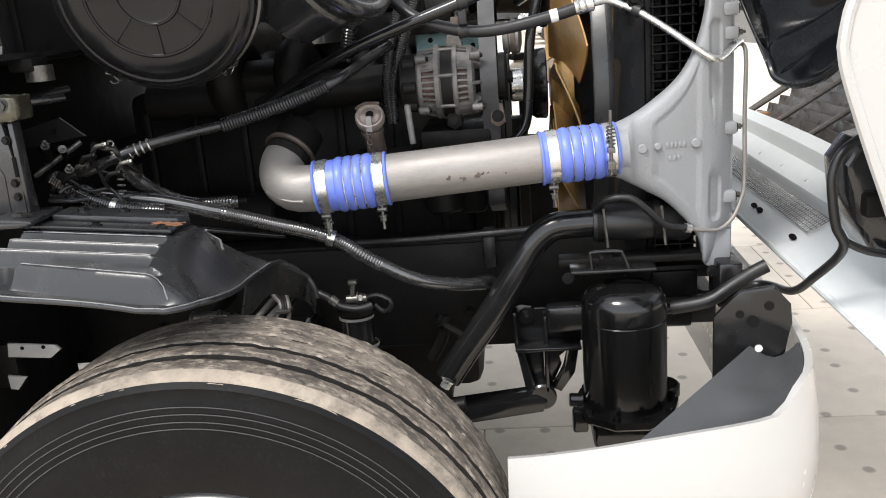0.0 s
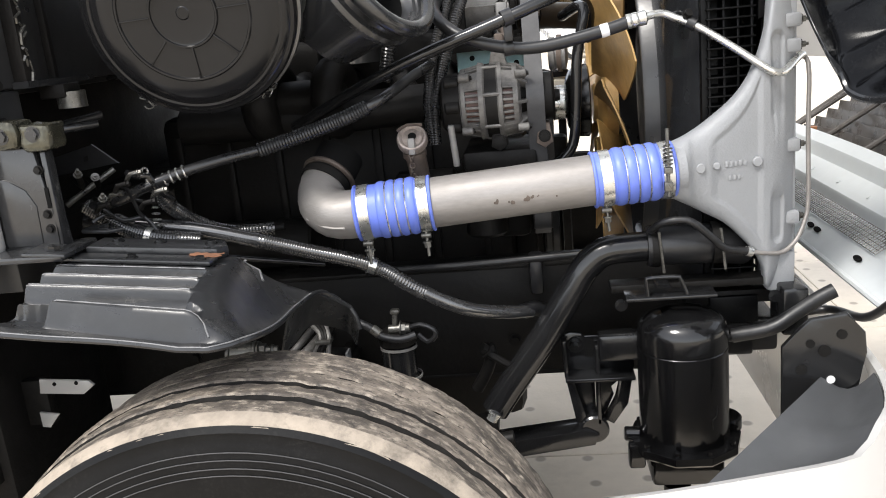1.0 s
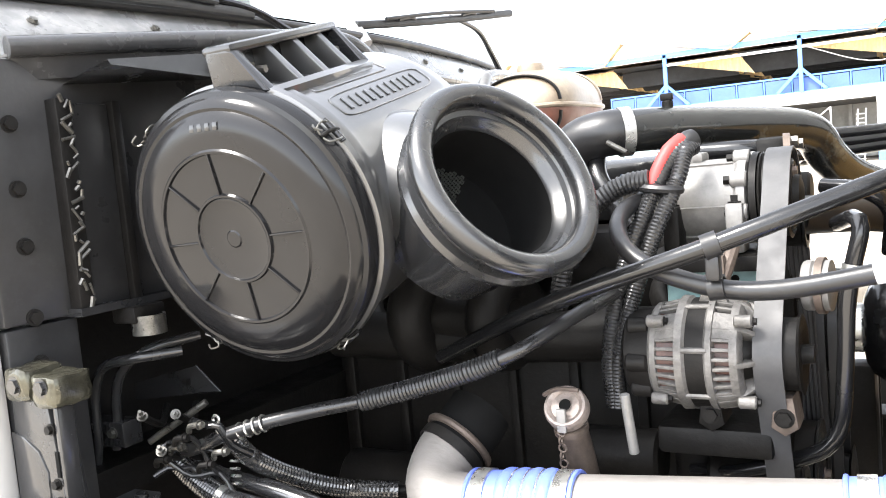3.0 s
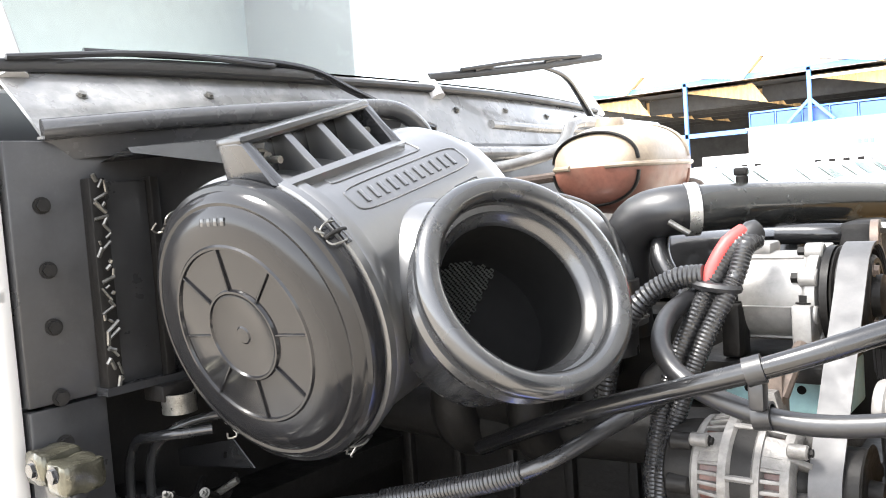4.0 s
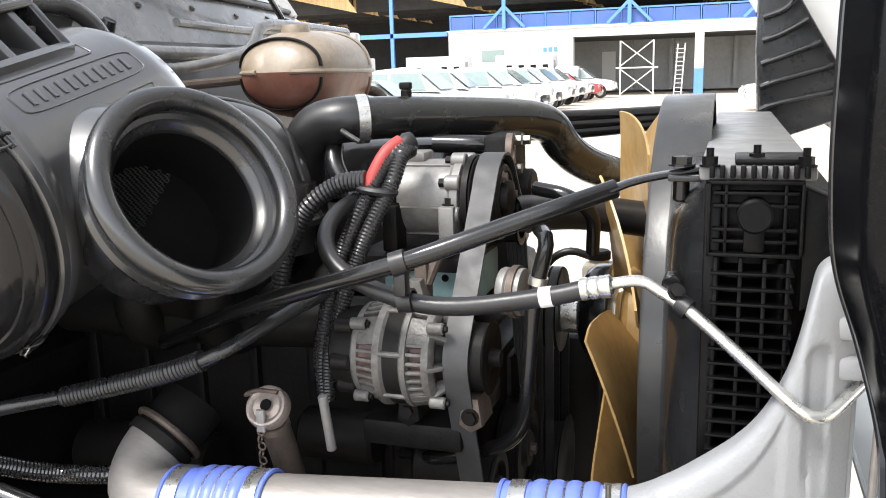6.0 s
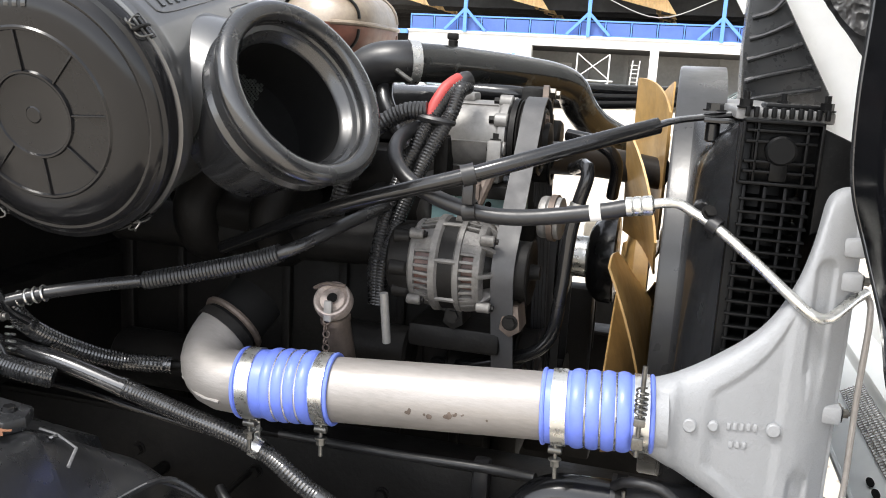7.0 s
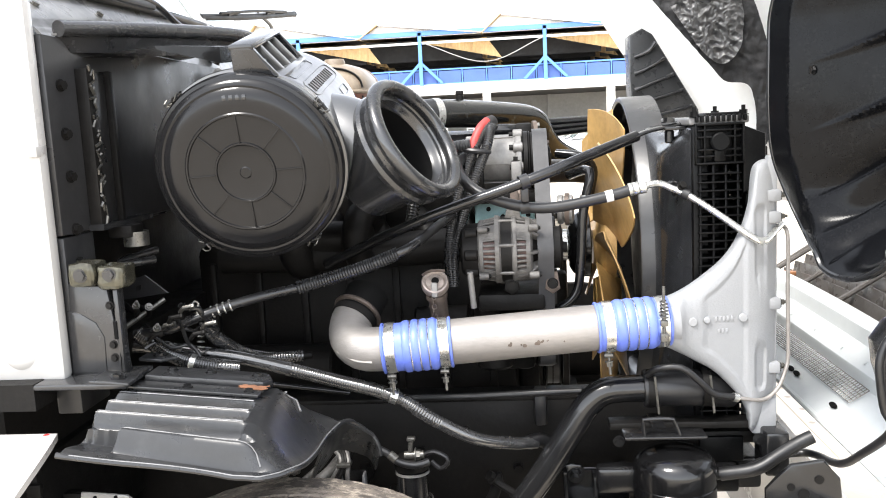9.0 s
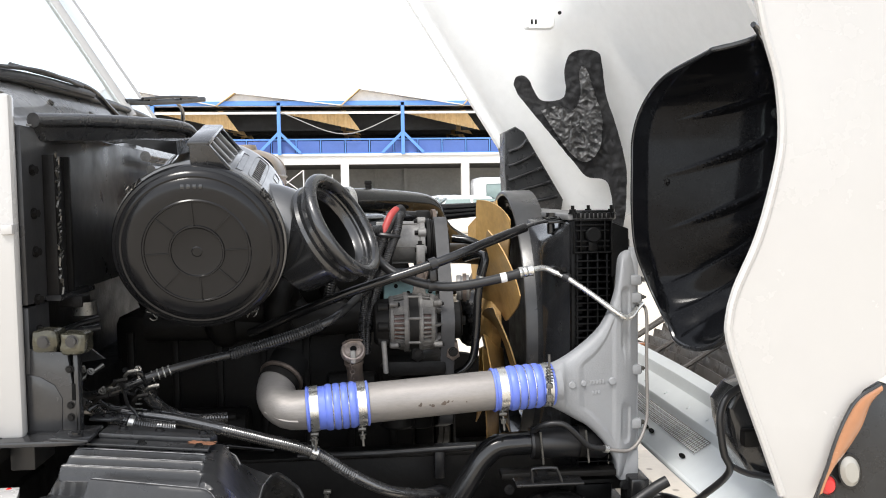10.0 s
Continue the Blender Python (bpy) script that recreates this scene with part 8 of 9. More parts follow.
        def vert(i, j):
            if (i, j) not in grid:
                x, z = lerp(x0, x1, i / n), lerp(z0, z1, j / n)
                w = noise.noise(V(x * 9, z * 9, 3)) * 0.015 + noise.noise(V(x * 34, z * 34, 1)) * bumps + crease * (abs(noise.noise(V(x * 30 + z * 22, z * 26 - x * 12, 5))) * 0.020 + abs(noise.noise(V(x * 66 - z * 20, z * 60, 9))) * 0.008)
                grid[i, j] = bm.verts.new(V(x, y0 + w - 0.16 * (x - 0.6), z))
            return grid[i, j]
        for i in range(n):
            for j in range(n):
                if inside(lerp(x0, x1, (i + 0.5) / n), lerp(z0, z1, (j + 0.5) / n)):
                    bm.faces.new((vert(i, j), vert(i + 1, j), vert(i + 1, j + 1), vert(i, j + 1)))
        ends = [V(a, 0, b) for a, b in outline]
        for v in bm.verts:
            if v.is_boundary:
                best = None
                for a, b in zip(ends, ends[1:] + ends[:1]):
                    p = V(v.co.x, 0, v.co.z)
                    k = max(0, min(1, (p - a).dot(b - a) / max(1e-9, (b - a).length_squared)))
                    near = a.lerp(b, k)
                    if best is None or (near - p).length < (best - p).length:
                        best = near
                v.co.x, v.co.z = best.x, best.z
        bmesh.ops.solidify(bm, geom=list(bm.faces), thickness=-0.012)
        part(name, bm, material, q, smooth=60)
    PAD = [(0.535, 2.115), (0.545, 2.145), (0.572, 2.155), (0.602, 2.135), (0.65, 2.05), (0.735, 2.05), (0.755, 2.09), (0.75, 2.17), (0.77, 2.235), (0.82, 2.255), (0.885, 2.245), (0.905, 2.20), (0.93, 2.04), (0.98, 1.88), (1.005, 1.76), (1.005, 1.60), (0.99, 1.48), (0.955, 1.48), (0.945, 1.62), (0.92, 1.70), (0.84, 1.72), (0.78, 1.79), (0.69, 1.90), (0.595, 2.02), (0.555, 2.07)]
    pad(PAD, 3.0, QUILT, "quilt", 0.006, 0.3)
    pad([(0.645, 2.0), (0.72, 2.02), (0.78, 2.0), (0.81, 2.06), (0.805, 2.16), (0.83, 2.18), (0.87, 2.07), (0.90, 1.97), (0.89, 1.84), (0.83, 1.78), (0.75, 1.84)], 2.975, FOIL, "foil", 0.003, 1.0)


hood_liners()


NOSE = V(0.79, 0, 0.888)
RISE, FACE = V(0.857, 0, 0.515), V(-0.515, 0, 0.857)


def nose(s, y, h=0.0):
    """A point of the tipped hood's front: s metres up its face, h metres off its inside."""
    return V(NOSE.x, y, NOSE.z) + RISE * s + FACE * h


def hood_front():
    # grille and front of the hood, lying forward
    t = thing("grille", (1.1, MID, 0.95), "dusty dark grille bars in the tipped hood's front", "grille")
    for k in range(11):
        s = 0.205 + 0.045 * k
        part("bar", sheet(lambda u, v, s=s: nose(s + 0.026 * v + 0.03 * math.sin(math.pi * u), lerp(1.66, 2.84, u), -0.03 + 0.028 * v), 14, 3, 0.007), GRILLE, t)
    for y in (1.66, 1.95, 2.25, 2.55, 2.84):
        part("post", tube([nose(0.19, y, 0.012), nose(0.70, y, 0.012)], 0.009, 8, curve=False), GRILLE, t)
    part("frame", tube([nose(0.19, 1.64, 0.008), nose(0.215, 2.25, 0.008), nose(0.19, 2.86, 0.008), nose(0.45, 2.88, 0.008), nose(0.70, 2.86, 0.008), nose(0.70, 1.64, 0.008), nose(0.19, 1.64, 0.008)], 0.011, 10, curve=False), GRILLE, t)
    # backing added so that the gaps between the bars read dark grey
    part("bug_screen", sheet(lambda u, v: nose(lerp(0.19, 0.70, v), lerp(1.65, 2.85, u), -0.055), 12, 6, 0.004), BACKING, t, "added dark backing behind the bars")
    part("cable_tag", box(nose(0.25, 2.70, 0.02) - V(0.02, 0.02, 0.008), nose(0.25, 2.70, 0.02) + V(0.02, 0.02, 0.008), 0.003), AMBER, t, "orange cable tag")
    p = thing("hood_front_panel", (0.8, MID, 0.85), "pale fibreglass hood nose with slots and a mesh strip", "panel")

    def face(u, v):
        y = lerp(1.10, 3.40, u)
        s = lerp(-0.045, 0.20, v)
        step = 0.03 * step01(0.085, 0.10, s) + 0.03 * step01(0.15, 0.17, s)
        return nose(s + 0.03 * math.sin(math.pi * u) * step01(0.1, 0.2, s), y, step)
    part("panel", sheet(face, 40, 40, 0.010), WHITEBLUE, p)
    part("edge_flange", tube([nose(-0.045, 1.10, -0.005), nose(-0.045, 2.25, -0.005), nose(-0.045, 3.4, -0.005)], 0.008, 8), WHITEBLUE, p)
    bm = bmesh.new()
    for i in range(64):
        y = 1.665 + 0.0132 * i
        tube([nose(0.028, y, 0.008), nose(0.082, y, 0.008)], 0.0012, 4, curve=False, bm=bm)
    for j in range(6):
        tube([nose(0.028 + 0.0108 * j, 1.665, 0.009), nose(0.028 + 0.0108 * j, 2.50, 0.009)], 0.0014, 4, curve=False, bm=bm)
    part("mesh_strip", bm, GRILLE, p, "expanded mesh strip")
    for y in (1.70, 1.965, 2.015):
        part("slot", prism([(q[0] * 0.007, q[1] * 0.019) for q in [(math.cos(2 * math.pi * k / 16), math.sin(2 * math.pi * k / 16)) for k in range(16)]], 0.0, 0.003, "z"), DARK, p, "dark slot").data.transform(Matrix.Translation(nose(0.0, y, 0.004)) @ Matrix.Rotation(radians(-31), 4, "Y"))
    for y in (1.75, 1.9, 2.1, 2.3):
        part("rivet", hexbolt(nose(0.125, y, 0.03), FACE, 0.006, 0.004), WHITEBLUE, p)
    h = thing("headlight_cavity", (0.95, 1.25, 0.9), "black headlight bowl with a looped cable in the hood", "headlight")
    part("bowl", prism([(0.722, 1.15), (0.75, 1.19), (0.80, 1.20), (0.86, 1.08), (0.88, 0.97), (0.84, 0.955), (0.775, 0.99), (0.745, 1.05), (0.728, 1.10)], 1.24, 1.36, "y", 0.015), PLASTIC, h)
    part("bowl_rim", tube([(0.722, 1.235, 1.15), (0.75, 1.235, 1.19), (0.80, 1.235, 1.20)], 0.008, 8), PLASTIC, h)
    part("plug", box((0.75, 1.215, 1.06), (0.79, 1.245, 1.10), 0.006), GRIME, h)
    hose("headlight_cable", [(0.47, 1.53, 0.79), (0.53, 1.54, 0.80), (0.60, 1.55, 0.825), (0.681, 1.555, 0.832), (0.70, 1.42, 0.862), (0.708, 1.32, 0.925), (0.722, 1.25, 0.985), (0.718, 1.22, 1.02), (0.703, 1.215, 1.045), (0.693, 1.21, 1.091), (0.690, 1.21, 1.143), (0.709, 1.215, 1.182), (0.756, 1.225, 1.204), (0.79, 1.23, 1.19)], 0.0085, RUBBER, "black cable looping from chassis to headlight", "cable")
    hose("hood_cable", [(0.72, 1.225, 1.02), (0.76, 1.22, 1.0), (0.83, 1.225, 0.985)], 0.007, RUBBER, "black cable into the headlight bowl", "cable")
    # headlight corner: a dark housing, an amber side lens and two round lamps
    m = thing("headlight", (1.12, 1.0, 1.0), "black headlight corner with a curved amber lens and round lamps", "headlight")
    rim = smooth_path([V(0.822, 1.036, 1.005), V(0.830, 1.036, 1.032), V(0.844, 1.036, 1.069), V(0.857, 1.036, 1.112), V(0.876, 1.036, 1.160), V(0.908, 1.036, 1.213), V(0.958, 1.036, 1.243)], 0.01)
    outer = smooth_path([V(0.838, 1.040, 1.032), V(0.848, 1.042, 1.052), V(0.862, 1.044, 1.070), V(0.890, 1.046, 1.102), V(0.923, 1.046, 1.153), V(0.938, 1.042, 1.200), V(0.960, 1.038, 1.228)], 0.01)
    part("housing", prism([(0.825, 0.985), (0.845, 1.06), (0.875, 1.150), (0.915, 1.205), (0.99, 1.235), (1.2, 1.16), (1.3, 0.95), (0.9, 0.90)], 1.066, 1.10, "y", 0.004), LINER, m)
    part("bezel", tube([along(rim, k / 16) + V(-0.002, -0.006, 0) for k in range(17)], 0.0035, 8), PLASTIC, m)
    part("lens", sheet(lambda u, v: along(rim, u).lerp(along(outer, u), v) + V(0, -0.006 * math.sin(math.pi * v), 0), 24, 6, 0.004), AMBER, m, "curved amber side lens")
    for x, z, r, tall, mt, lab in ((0.856, 1.027, 0.017, 1.15, REDLENS, "round red lamp"), (0.905, 1.054, 0.021, 1.5, CLEAR, "oval clear lamp")):
        oval = Matrix.Translation((x, 1.052, z)) @ Matrix.Rotation(radians(-12), 4, "Y") @ Matrix.Diagonal((1, 1, tall, 1))
        lamp = part("lamp", lathe([(0, 0.012), (r * 0.7, 0.010), (r, 0.003), (r * 1.12, 0.0)], (0, 0, 0), (0, -1, 0), 28), mt, m, lab)
        lamp.data.transform(oval)
        part("lamp_ring", ring((0, 0, 0), (0, 1, 0), r * 1.15, 0.003, 28, 6), BLACK, lamp).data.transform(oval)


hood_front()


def bumper():
    t = thing("front_bumper", (0.5, MID, 0.45), "white painted front bumper wrapping round the corner", "bumper")
    # plan of the bumper's outer face: along the side, round the corner, across the front
    plan = [V(0.12, 1.03, 0), V(0.35, 1.03, 0), V(0.50, 1.05, 0), V(0.60, 1.098, 0), V(0.668, 1.20, 0), V(0.705, 1.40, 0), V(0.715, 1.8, 0), V(0.72, MID, 0), V(0.715, 2.7, 0), V(0.70, 3.1, 0), V(0.665, 3.28, 0), V(0.60, 3.39, 0), V(0.50, 3.45, 0), V(0.35, 3.47, 0), V(0.12, 3.47, 0)]
    path = smooth_path(plan, 0.03)

    def ztop(p):
        return lerp(0.730, 0.765, step01(0.1, 0.5, p.x)) + 0.038 * step01(0.575, 0.635, p.x)

    def face(u, v):
        p = path[round(u * (len(path) - 1))]
        zt = ztop(p)
        bulge = 0.022 * math.sin(math.pi * min(1, v * 1.4))
        d = V(p.x - 0.2, (p.y - MID) * 0.7, 0).normalized()
        return V(p.x, p.y, lerp(zt, 0.36, v)) + d * bulge
    part("shell", sheet(face, len(path) - 1, 12, 0.014), WHITE, t)
    near = [(p.x, p.y) for p in path if p.y < 1.32 and p.x > 0.30]
    inner = [(x - 0.012, y + 0.012) for x, y in near]
    part("inner_shelf", sheet(lambda u, v: V(*[lerp(inner[round(u * (len(inner) - 1))][i], (lerp(0.30, 0.60, u), lerp(1.06, 1.34, u))[i], v) for i in (0, 1)], lerp(ztop(V(inner[round(u * (len(inner) - 1))][0], 0, 0)) - 0.012, lerp(0.70, 0.785, u), v) - 0.03 * math.sin(math.pi * v)), 24, 6, 0.005), GREYIN, t, "grey plastic filler inside the bumper corner")
    b = thing("bumper_bracket", (0.62, 1.4, 0.6), "black steel bumper end bracket with bolts", "bracket")
    web = [(0.526, 0.66), (0.526, 0.845), (0.55, 0.87), (0.576, 0.896), (0.64, 0.905), (0.655, 0.885), (0.672, 0.866), (0.676, 0.826), (0.664, 0.80), (0.655, 0.70)]
    part("end_web", prism(web, 1.335, 1.347, "y", 0.004), BLACK, b)
    # smallest one is a white disc: brightness through a hole, painted on
    for x, z, r in ((0.612, 0.778, 0.0075), (0.60, 0.835, 0.011), (0.63, 0.865, 0.009), (0.56, 0.80, 0.010), (0.575, 0.85, 0.008)):
        part("hole" if r < 0.008 else "stud", lathe([(0, 0.002), (r, 0.002), (r, 0)], (x, 1.3345, z), (0, -1, 0), 18), PLAINWHITE if r < 0.008 else GRIME, b)
    part("hook_arm", tube([(0.48, 1.52, 0.80), (0.552, 1.5, 0.82), (0.60, 1.5, 0.85), (0.644, 1.5, 0.878), (0.672, 1.5, 0.892)], 0.015, 12), RUBBER, b)
    c = thing("front_cross_member", (0.5, MID, 0.7), "black front cross member below the radiator", "cross member")
    part("beam", box((0.42, 1.62, 0.72), (0.60, 2.88, 0.80), 0.01), BLACK, c)
    part("end_plate", box((0.575, 1.50, 0.80), (0.625, 1.60, 0.90), 0.006), BLACK, c)
    part("lower_tray", box((0.40, 1.60, 0.84), (0.62, 1.66, 0.87), 0.004), GRIME, c)


bumper()


# ================= the yard =================
G = -0.012          # ground level
def ground():
    bm = bmesh.new()
    bmesh.ops.create_grid(bm, x_segments=8, y_segments=8, size=600, matrix=Matrix.Translation((0, 50, G - 0.012)))
    g = tagged(link("ground", bm, PAVING, 0), "pale sun-bleached concrete yard", "ground", kind="structure")
    # slabs near the truck
    me = None
    for i in range(-2, 6):
        for j in range(-1, 8):
            if me is None:
                b = box((0.0025, 0.0025, -0.05), (1.4975, 1.0475, 0.0), 0.004)
                ob = link("slab", b, PAVING, 0)
                me = ob.data
            else:
                ob = new("slab", me)
            ob.matrix_basis = Matrix.Translation((i * 1.5 + (0.6 if j % 2 else 0), j * 1.05 - 0.62, G))
            ob.parent = g


def warehouse():
    Y = 58.5
    t = thing("warehouse", (-5, Y + 6, 0), "long two-storey open shed, white below with blue steel balcony", "warehouse")
    part("deck", box((-18.0, Y, 3.75), (40, Y + 9, 4.42)), WALLW, t, "white concrete deck edge")
    part("deck_lip", box((-18.1, Y - 0.12, 4.33), (40, Y, 4.48)), WALLW, t)
    for i in range(6):
        x = -9.3 + 8.35 * i - 0.55
        c = part("pillar", box((x, Y + 0.02, G - 0.2), (x + 0.55, Y + 0.6, 3.75)), WALLW, t)
        part("painted_base", box((x - 0.01, Y, G - 0.2), (x + 0.56, Y + 0.62, 1.5)), BLUESTEEL, c, "blue painted base")
    wall = part("office_wall", box((-18, Y + 0.03, G - 0.2), (-9.85, Y + 0.25, 3.75)), WALLW, t)
    part("window", box((-15.6, Y, 2.3), (-14.0, Y + 0.03, 3.1)), GREENWIN, wall)
    part("signboard", box((-13.3, Y - 0.02, 1.9), (-10.4, Y + 0.03, 3.35)), WALLW, wall)
    for k in range(3):
        part("sign_bar", box((-11.3 + 0.35 * k, Y - 0.04, 2.85), (-11.05 + 0.35 * k, Y - 0.02, 3.15)), BLUESTEEL, wall)
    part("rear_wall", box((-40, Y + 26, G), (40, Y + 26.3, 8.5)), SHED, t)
    part("rear_lower_wall", box((-18, Y + 8.8, G), (40, Y + 9, 3.75)), WALLG, t)
    part("inner_doorway", box((-8.6, Y + 8.7, 0), (-7.6, Y + 8.8, 2.9)), WALLW, t)
    for x in (-6.5, -3.6, 0.9, 3.2):
        part("inner_pier", box((x, Y + 8.3, 0), (x + 0.25, Y + 8.8, 3.75)), WALLG, t)
    # balcony railing
    for i in range(34):
        x = -17.9 + 1.67 * i
        part("railing_post", box((x, Y + 0.05, 4.42), (x + 0.07, Y + 0.12, 5.45)), BLUESTEEL, t)
        part("railing_panel", box((x + 0.12, Y + 0.07, 4.55), (x + 1.62, Y + 0.10, 5.36)), BLUEPANEL, t)
    part("top_rail", box((-17.9, Y + 0.04, 5.42), (38, Y + 0.13, 5.52)), BLUESTEEL, t)
    part("bottom_rail", box((-17.9, Y + 0.04, 4.46), (38, Y + 0.13, 4.55)), BLUESTEEL, t)
    # steel portal: posts, braces, two long beams
    for i, x in enumerate((-22.1, -13.95, -5.6, 2.8, 11.2, 19.6)):
        z0 = G - 0.2 if i == 0 else 4.42
        part("steel_post", box((x - 0.12, Y - 0.30, z0), (x + 0.12, Y - 0.10, 7.95)), BLUESTEEL, t)
        if i:
            for s in (-1, 1):
                m = Matrix.Translation((x, Y - 0.2, 5.95)) @ Matrix.Rotation(radians(45 * s), 4, "Y")
                part("brace", box((-0.09, -0.08, -2.0), (0.09, 0.08, 0.0), 0, m), BLUESTEEL, t)
    part("long_beam", box((-34, Y - 0.3, 7.75), (40, Y - 0.1, 8.05)), BLUESTEEL, t)
    part("gutter_tube", box((-14, Y - 0.22, 7.18), (40, Y - 0.1, 7.34)), WALLW, t)
    part("low_beam", box((-34, Y - 0.3, 4.15), (-18, Y - 0.1, 4.45)), BLUESTEEL, t)
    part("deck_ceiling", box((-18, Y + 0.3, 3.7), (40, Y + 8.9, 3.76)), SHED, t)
    # saw-tooth roof: near-black undersides carry the shed's shade, tan sheets stand for roof lights
    for i in range(-6, 8):
        x = i * 8.35 - 5.6 - 4.1
        # one tooth of the saw-tooth roof: a long pale slope, a short tan roof light, gable boards in front
        top = 8.55 + 0.25 * (i % 3)
        tooth = [(x, 7.7), (x + 1.3, top), (x + 8.2, 7.7)]
        part("gable", prism(tooth, Y - 0.06, Y + 0.0, "y"), GAL, t, "weathered gable boards", smooth=0)
        part("roof_slope", prism([(x + 1.3, top), (x + 1.3, top + 0.06), (x + 8.4, 7.76), (x + 8.4, 7.7)], Y - 0.5, Y + 26, "y"), GAL, t, smooth=0)
        part("roof_light", prism([(x - 0.1, 7.7), (x + 1.2, top + 0.06), (x + 1.3, top + 0.06), (x + 0.0, 7.7)], Y - 0.5, Y + 26, "y"), TAN, t, "tan translucent sheet", smooth=0)
        bm = bmesh.new()
        v = [bm.verts.new(p) for p in ((x, Y + 0.2, 7.5), (x + 8.3, Y + 0.2, 7.45), (x + 8.3, Y + 26, 7.45), (x, Y + 26, 7.5))]
        for k in range(5):
            y0 = Y + 3 + 4.2 * k
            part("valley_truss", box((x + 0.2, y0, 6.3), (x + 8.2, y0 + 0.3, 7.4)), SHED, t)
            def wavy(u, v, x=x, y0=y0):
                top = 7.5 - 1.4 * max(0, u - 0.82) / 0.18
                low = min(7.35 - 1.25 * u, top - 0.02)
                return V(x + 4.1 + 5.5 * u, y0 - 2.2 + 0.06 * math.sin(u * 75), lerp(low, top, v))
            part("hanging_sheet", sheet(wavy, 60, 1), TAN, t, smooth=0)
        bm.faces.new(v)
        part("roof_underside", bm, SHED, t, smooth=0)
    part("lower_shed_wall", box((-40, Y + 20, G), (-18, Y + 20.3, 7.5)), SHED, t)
    part("slack_cable", tube([(-5.5, Y - 0.35, 7.3), (-1.2, Y - 0.35, 5.8), (2.7, Y - 0.35, 7.2)], 0.035, 6, 0.6), WALLG, t)
    t.matrix_basis = Matrix.Translation((-0.4, 0, 0.14)) @ t.matrix_basis
    sc = thing("scaffold_tower", (-5.2, Y - 0.6, 0), "white tubular scaffold tower", "scaffold")
    for x in (-6.1, -4.0):
        part("upright", tube([(x, Y - 0.6, G), (x, Y - 0.6, 3.5)], 0.05, 8, curve=False), WALLW, sc)
    for z in (0.1, 1.9):
        part("brace", tube([(-6.1, Y - 0.6, z), (-4.0, Y - 0.6, z + 1.6)], 0.035, 8, curve=False), WALLW, sc)
        part("brace", tube([(-4.0, Y - 0.6, z), (-6.1, Y - 0.6, z + 1.6)], 0.035, 8, curve=False), WALLW, sc)
    part("ledger", tube([(-6.4, Y - 0.6, 1.78), (-3.7, Y - 0.6, 1.78)], 0.05, 8, curve=False), WALLW, sc)
    sc.matrix_basis = Matrix.Translation((-0.4, 0, 0)) @ sc.matrix_basis
    ld = thing("ladder", (-2.3, Y - 0.5, 0), "tall aluminium ladder leaning by the pillar", "ladder")
    for x in (-2.55, -2.1):
        part("rail", tube([(x - 0.05, Y - 0.7, G), (x + 0.12, Y - 0.1, 3.2)], 0.04, 8, curve=False), WALLW, ld)
    for k in range(11):
        part("rung", tube([(-2.56, Y - 0.68 + 0.05 * k, 0.2 + 0.27 * k), (-2.06, Y - 0.68 + 0.05 * k, 0.2 + 0.27 * k)], 0.025, 6, curve=False), WALLW, ld)
    ld.matrix_basis = Matrix.Translation((-0.5, 0, 0)) @ ld.matrix_basis


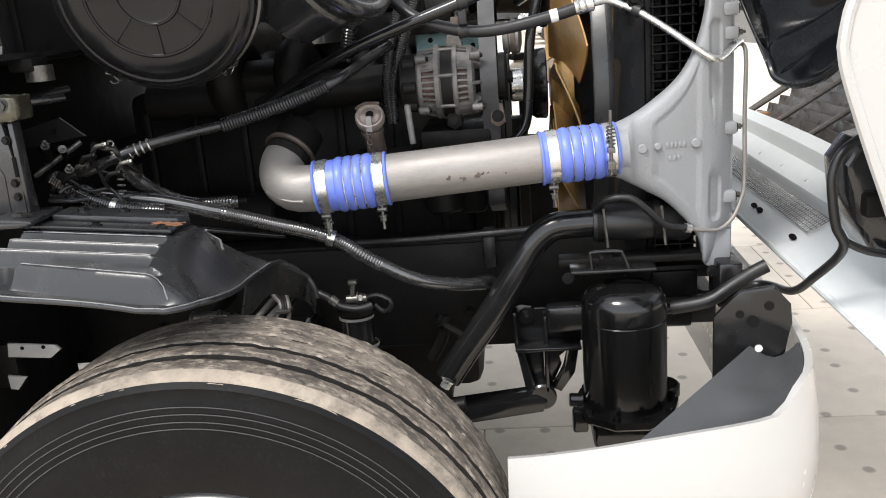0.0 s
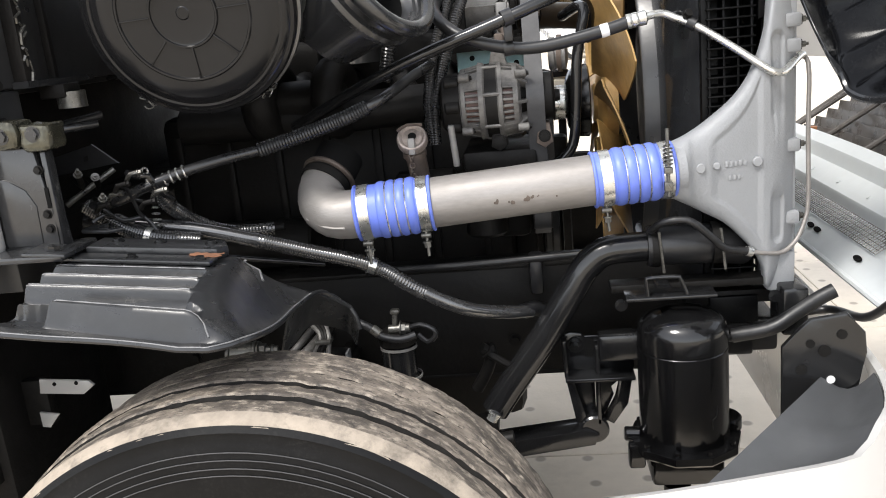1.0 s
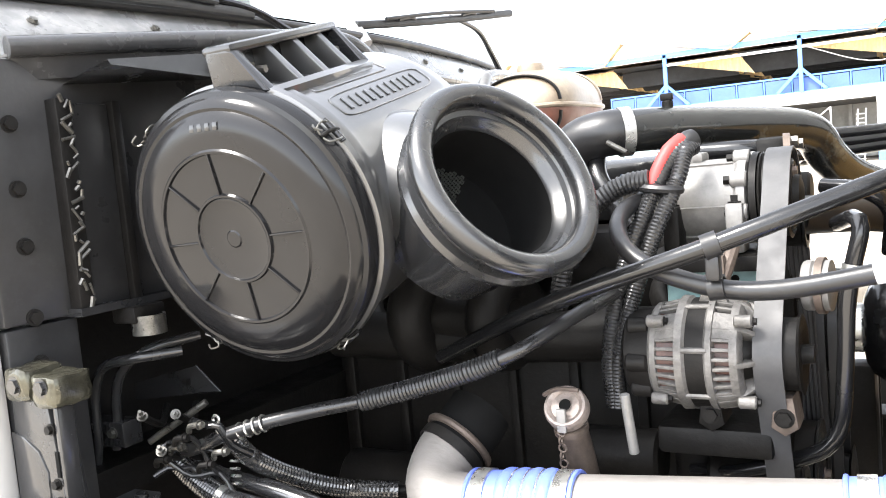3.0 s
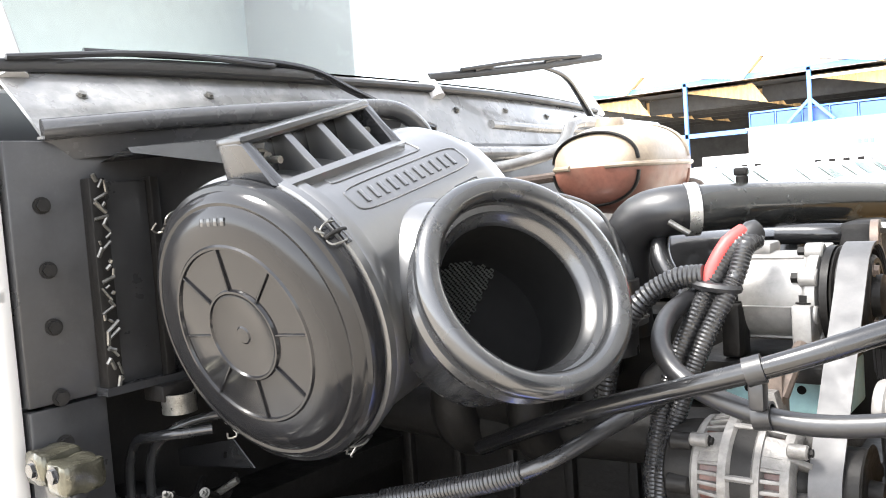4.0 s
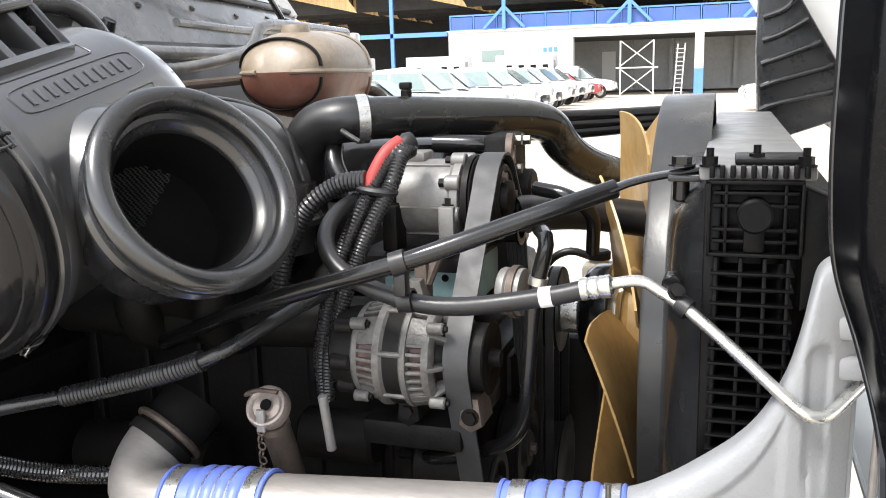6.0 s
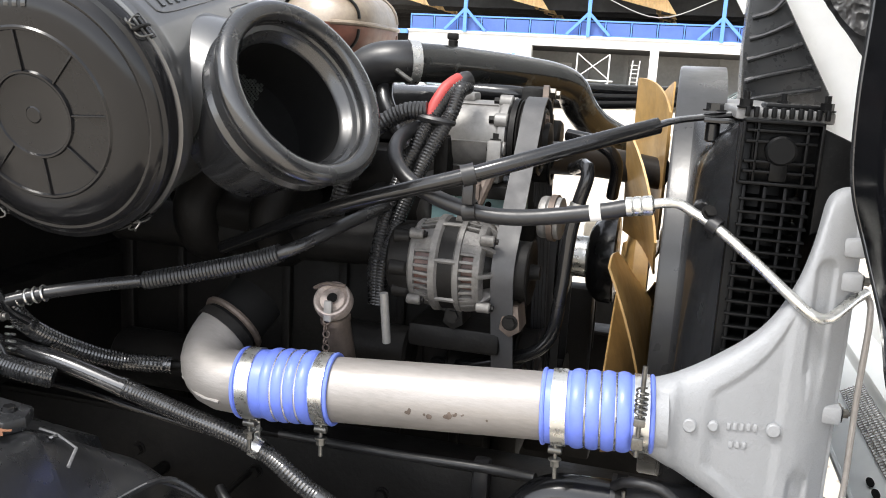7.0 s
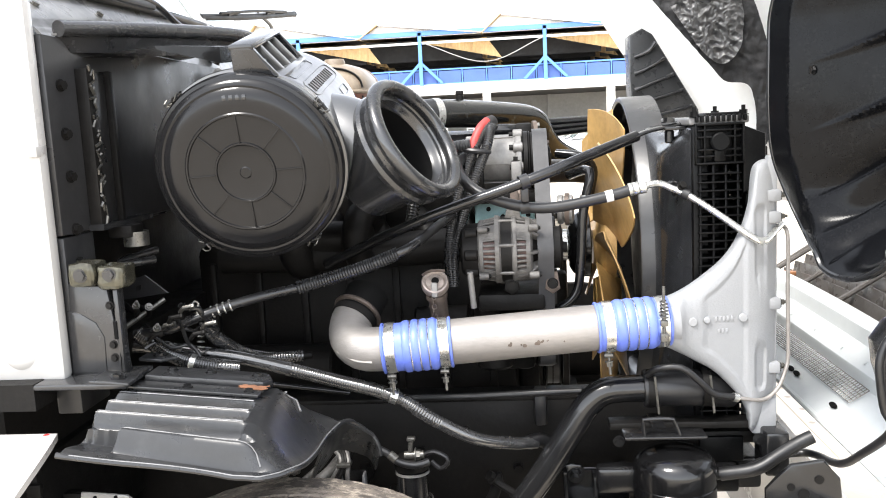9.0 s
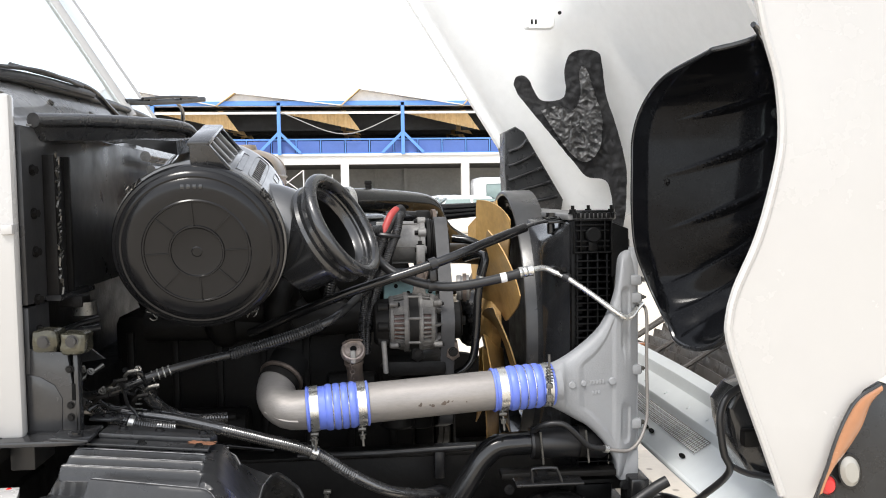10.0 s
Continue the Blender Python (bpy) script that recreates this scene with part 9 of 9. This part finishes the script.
def car_model(paint):
    """A saloon, nose to +x, wheels on z = 0, centred on the origin."""
    t = thing("parked_car", (0, 0, 0), "white saloon car parked in the yard row", "car", "parked cars")
    sec = [(-2.2, 0.55, 0.90, 0.62), (-2.1, 0.35, 1.0, 0.78), (-1.3, 0.28, 1.02, 0.85), (0.0, 0.26, 0.96, 0.86), (1.1, 0.28, 0.90, 0.85), (1.9, 0.33, 0.80, 0.78), (2.2, 0.45, 0.66, 0.60)]

    def body(u, v):
        k = u * (len(sec) - 1)
        i = min(int(k), len(sec) - 2)
        x, lo, hi, w = [lerp(a, b, k - i) for a, b in zip(sec[i], sec[i + 1])]
        a = 2 * math.pi * v
        c, s = math.cos(a), math.sin(a)
        return V(x, w * math.copysign(abs(c) ** 0.45, c), (lo + hi) / 2 + (hi - lo) / 2 * math.copysign(abs(s) ** 0.5, s))
    part("body", sheet(body, 24, 28), paint, t)
    cab_ = [(-1.75, 0.98, 0.70), (-1.0, 1.40, 0.56), (-0.2, 1.46, 0.56), (0.35, 1.38, 0.57), (1.05, 0.90, 0.72)]

    def roof(u, v):
        k = u * (len(cab_) - 1)
        i = min(int(k), len(cab_) - 2)
        x, z, w = [lerp(a, b, k - i) for a, b in zip(cab_[i], cab_[i + 1])]
        s = v * 2 - 1
        if abs(s) > 0.55:
            q = (abs(s) - 0.55) / 0.45
            return V(x, math.copysign(lerp(w, 0.76, q), s), lerp(z - 0.03, min(0.92, z), q))
        return V(x, s / 0.55 * w, z - 0.03 * (s / 0.55) ** 2)
    part("roof", sheet(roof, 16, 14), paint, t)
    for y in (-1, 1):
        for x0, x1 in ((-1.15, -0.42), (-0.34, 0.42)):
            part("side_window", sheet(lambda u, v, x0=x0, x1=x1, y=y: V(lerp(x0, x1, u) + (0.25 * (1 - v) if x1 > 0 else -0.12 * (1 - v)) * (u if x1 > 0 else 1 - u), y * (lerp(0.76, 0.60, v) + 0.012), lerp(0.95, 1.32, v)), 4, 4, 0.01), GREENWIN, t)
    part("windscreen", sheet(lambda u, v: V(lerp(1.0, 0.40, v) + 0.02, lerp(-0.62, 0.62, u) * lerp(1.05, 0.86, v), lerp(0.95, 1.36, v) + 0.015), 6, 4, 0.01), GREENWIN, t)
    part("rear_window", sheet(lambda u, v: V(lerp(-1.68, -1.05, v) - 0.02, lerp(-0.58, 0.58, u), lerp(1.02, 1.36, v) + 0.015), 6, 4, 0.01), GREENWIN, t)
    for x in (-1.35, 1.35):
        for y in (-0.80, 0.80):
            w = part("wheel", lathe([(0, 0), (0.2, 0.0), (0.22, -0.02), (0.31, -0.02), (0.32, 0.0), (0.32, 0.16), (0, 0.16)], (x, y + (0.0 if y < 0 else -0.16) - (0.06 if y < 0 else -0.06), 0.32), (0, 1, 0), 24), RUBBER, t)
            part("rim", cyl((x, y * 1.085, 0.32), (x, y * 1.11, 0.32), 0.2, 18, 0.01), STEEL, w)
    for y in (-0.58, 0.58):
        part("headlight", lathe([(0, 0.04), (0.1, 0.03), (0.13, 0.0)], (2.08, y, 0.66), (1, 0.25 * (1 if y > 0 else -1), 0.3), 14), CLEAR, t)
    part("front_grille", box((2.14, -0.30, 0.50), (2.19, 0.30, 0.58), 0.02), GREYIN, t)
    part("number_plate", box((2.2, -0.22, 0.40), (2.215, 0.22, 0.50)), WALLW, t)
    return t


def box_truck():
    t = thing("box_van", (0, 0, 0), "white box van parked behind the car row", "van", "parked vans")
    part("box_body", box((-2.6, -1.0, 0.75), (1.0, 1.0, 2.75), 0.05), WALLW, t)
    part("cab", box((1.05, -0.9, 0.55), (2.5, 0.9, 2.0), 0.15), CARWHITE, t)
    part("cab_window", box((2.44, -0.75, 1.25), (2.52, 0.75, 1.8), 0.03), GREENWIN, t)
    part("vent_panel", box((0.995, -0.7, 1.6), (1.03, -0.2, 2.4), 0.01), WALLG, t)
    for k in range(4):
        part("mark_bar", box((-1.9 + 0.75 * k, -1.012, 1.55 + 0.1 * (k % 2)), (-1.55 + 0.75 * k, -1.0, 2.15)), GRIME, t, "dark printed marks")
        part("mark_bar", box((-1.95 + 0.75 * k, -1.012, 1.2), (-1.4 + 0.75 * k, -1.0, 1.32)), GRIME, t)
    for x in (-1.7, 1.7):
        for y in (-0.95, 0.75):
            part("wheel", cyl((x, y, 0.38), (x, y + 0.2, 0.38), 0.38, 22, 0.03), RUBBER, t)
    return t


def parked():
    BIG = Matrix.Diagonal((1.08, 1.08, 1.16, 1))
    car = car_model(CARWHITE)
    spots = [(-9.0, 22.4), (-8.8, 25.3), (-8.9, 28.2), (-8.5, 31.6), (-8.8, 35.6), (-9.0, 40.0), (-9.2, 44.0), (-9.3, 48.0), (-8.9, 55.0)]
    car.matrix_basis = pose(-8.9, 19.6, G, 0, 0, 2) @ BIG
    for k, (x, y) in enumerate(spots):
        if k == 0:
            grey = car_model(CARGREEN)
            tagged(grey, "dark grey-green saloon car in the parked row")
            grey.matrix_basis = pose(x, y, G, 0, 0, 3) @ BIG
        else:
            copy_thing(car, pose(x, y, G, 0, 0, 4 * ((k * 37) % 3 - 1)) @ BIG)
    red = car_model(CARRED)
    tagged(red, "red saloon car at the far end of the row")
    red.matrix_basis = pose(-9.1, 51.5, G, 0, 0, 0) @ BIG
    for k, y in enumerate((29.5, 33.0, 36.5, 40.0)):
        copy_thing(car, pose(3.1, y, G, 0, 0, 180))
    van = box_truck()
    van.matrix_basis = pose(-20.5, 47, G, 0, 0, 4)
    for x, y in ((-15.6, 50.5), (-11.0, 54.0)):
        copy_thing(van, pose(x, y, G, 0, 0, 3))
    pick = thing("white_pickup", (7.5, 34, 0), "white pickup cab parked beyond the hood", "pickup")
    part("cab", box((4.2, 33, 0.6), (7.2, 35, 2.35), 0.2), CARWHITE, pick)
    part("side_glass", box((4.6, 32.98, 1.45), (6.6, 33.0, 2.1), 0.05), GREENWIN, pick)
    part("bed", box((7.2, 33, 0.6), (9.5, 35, 1.4), 0.1), CARWHITE, pick)
    for x in (5.0, 8.6):
        part("wheel", cyl((x, 32.95, 0.4), (x, 33.2, 0.4), 0.4, 22, 0.03), RUBBER, pick)


warehouse()
parked()
ground()
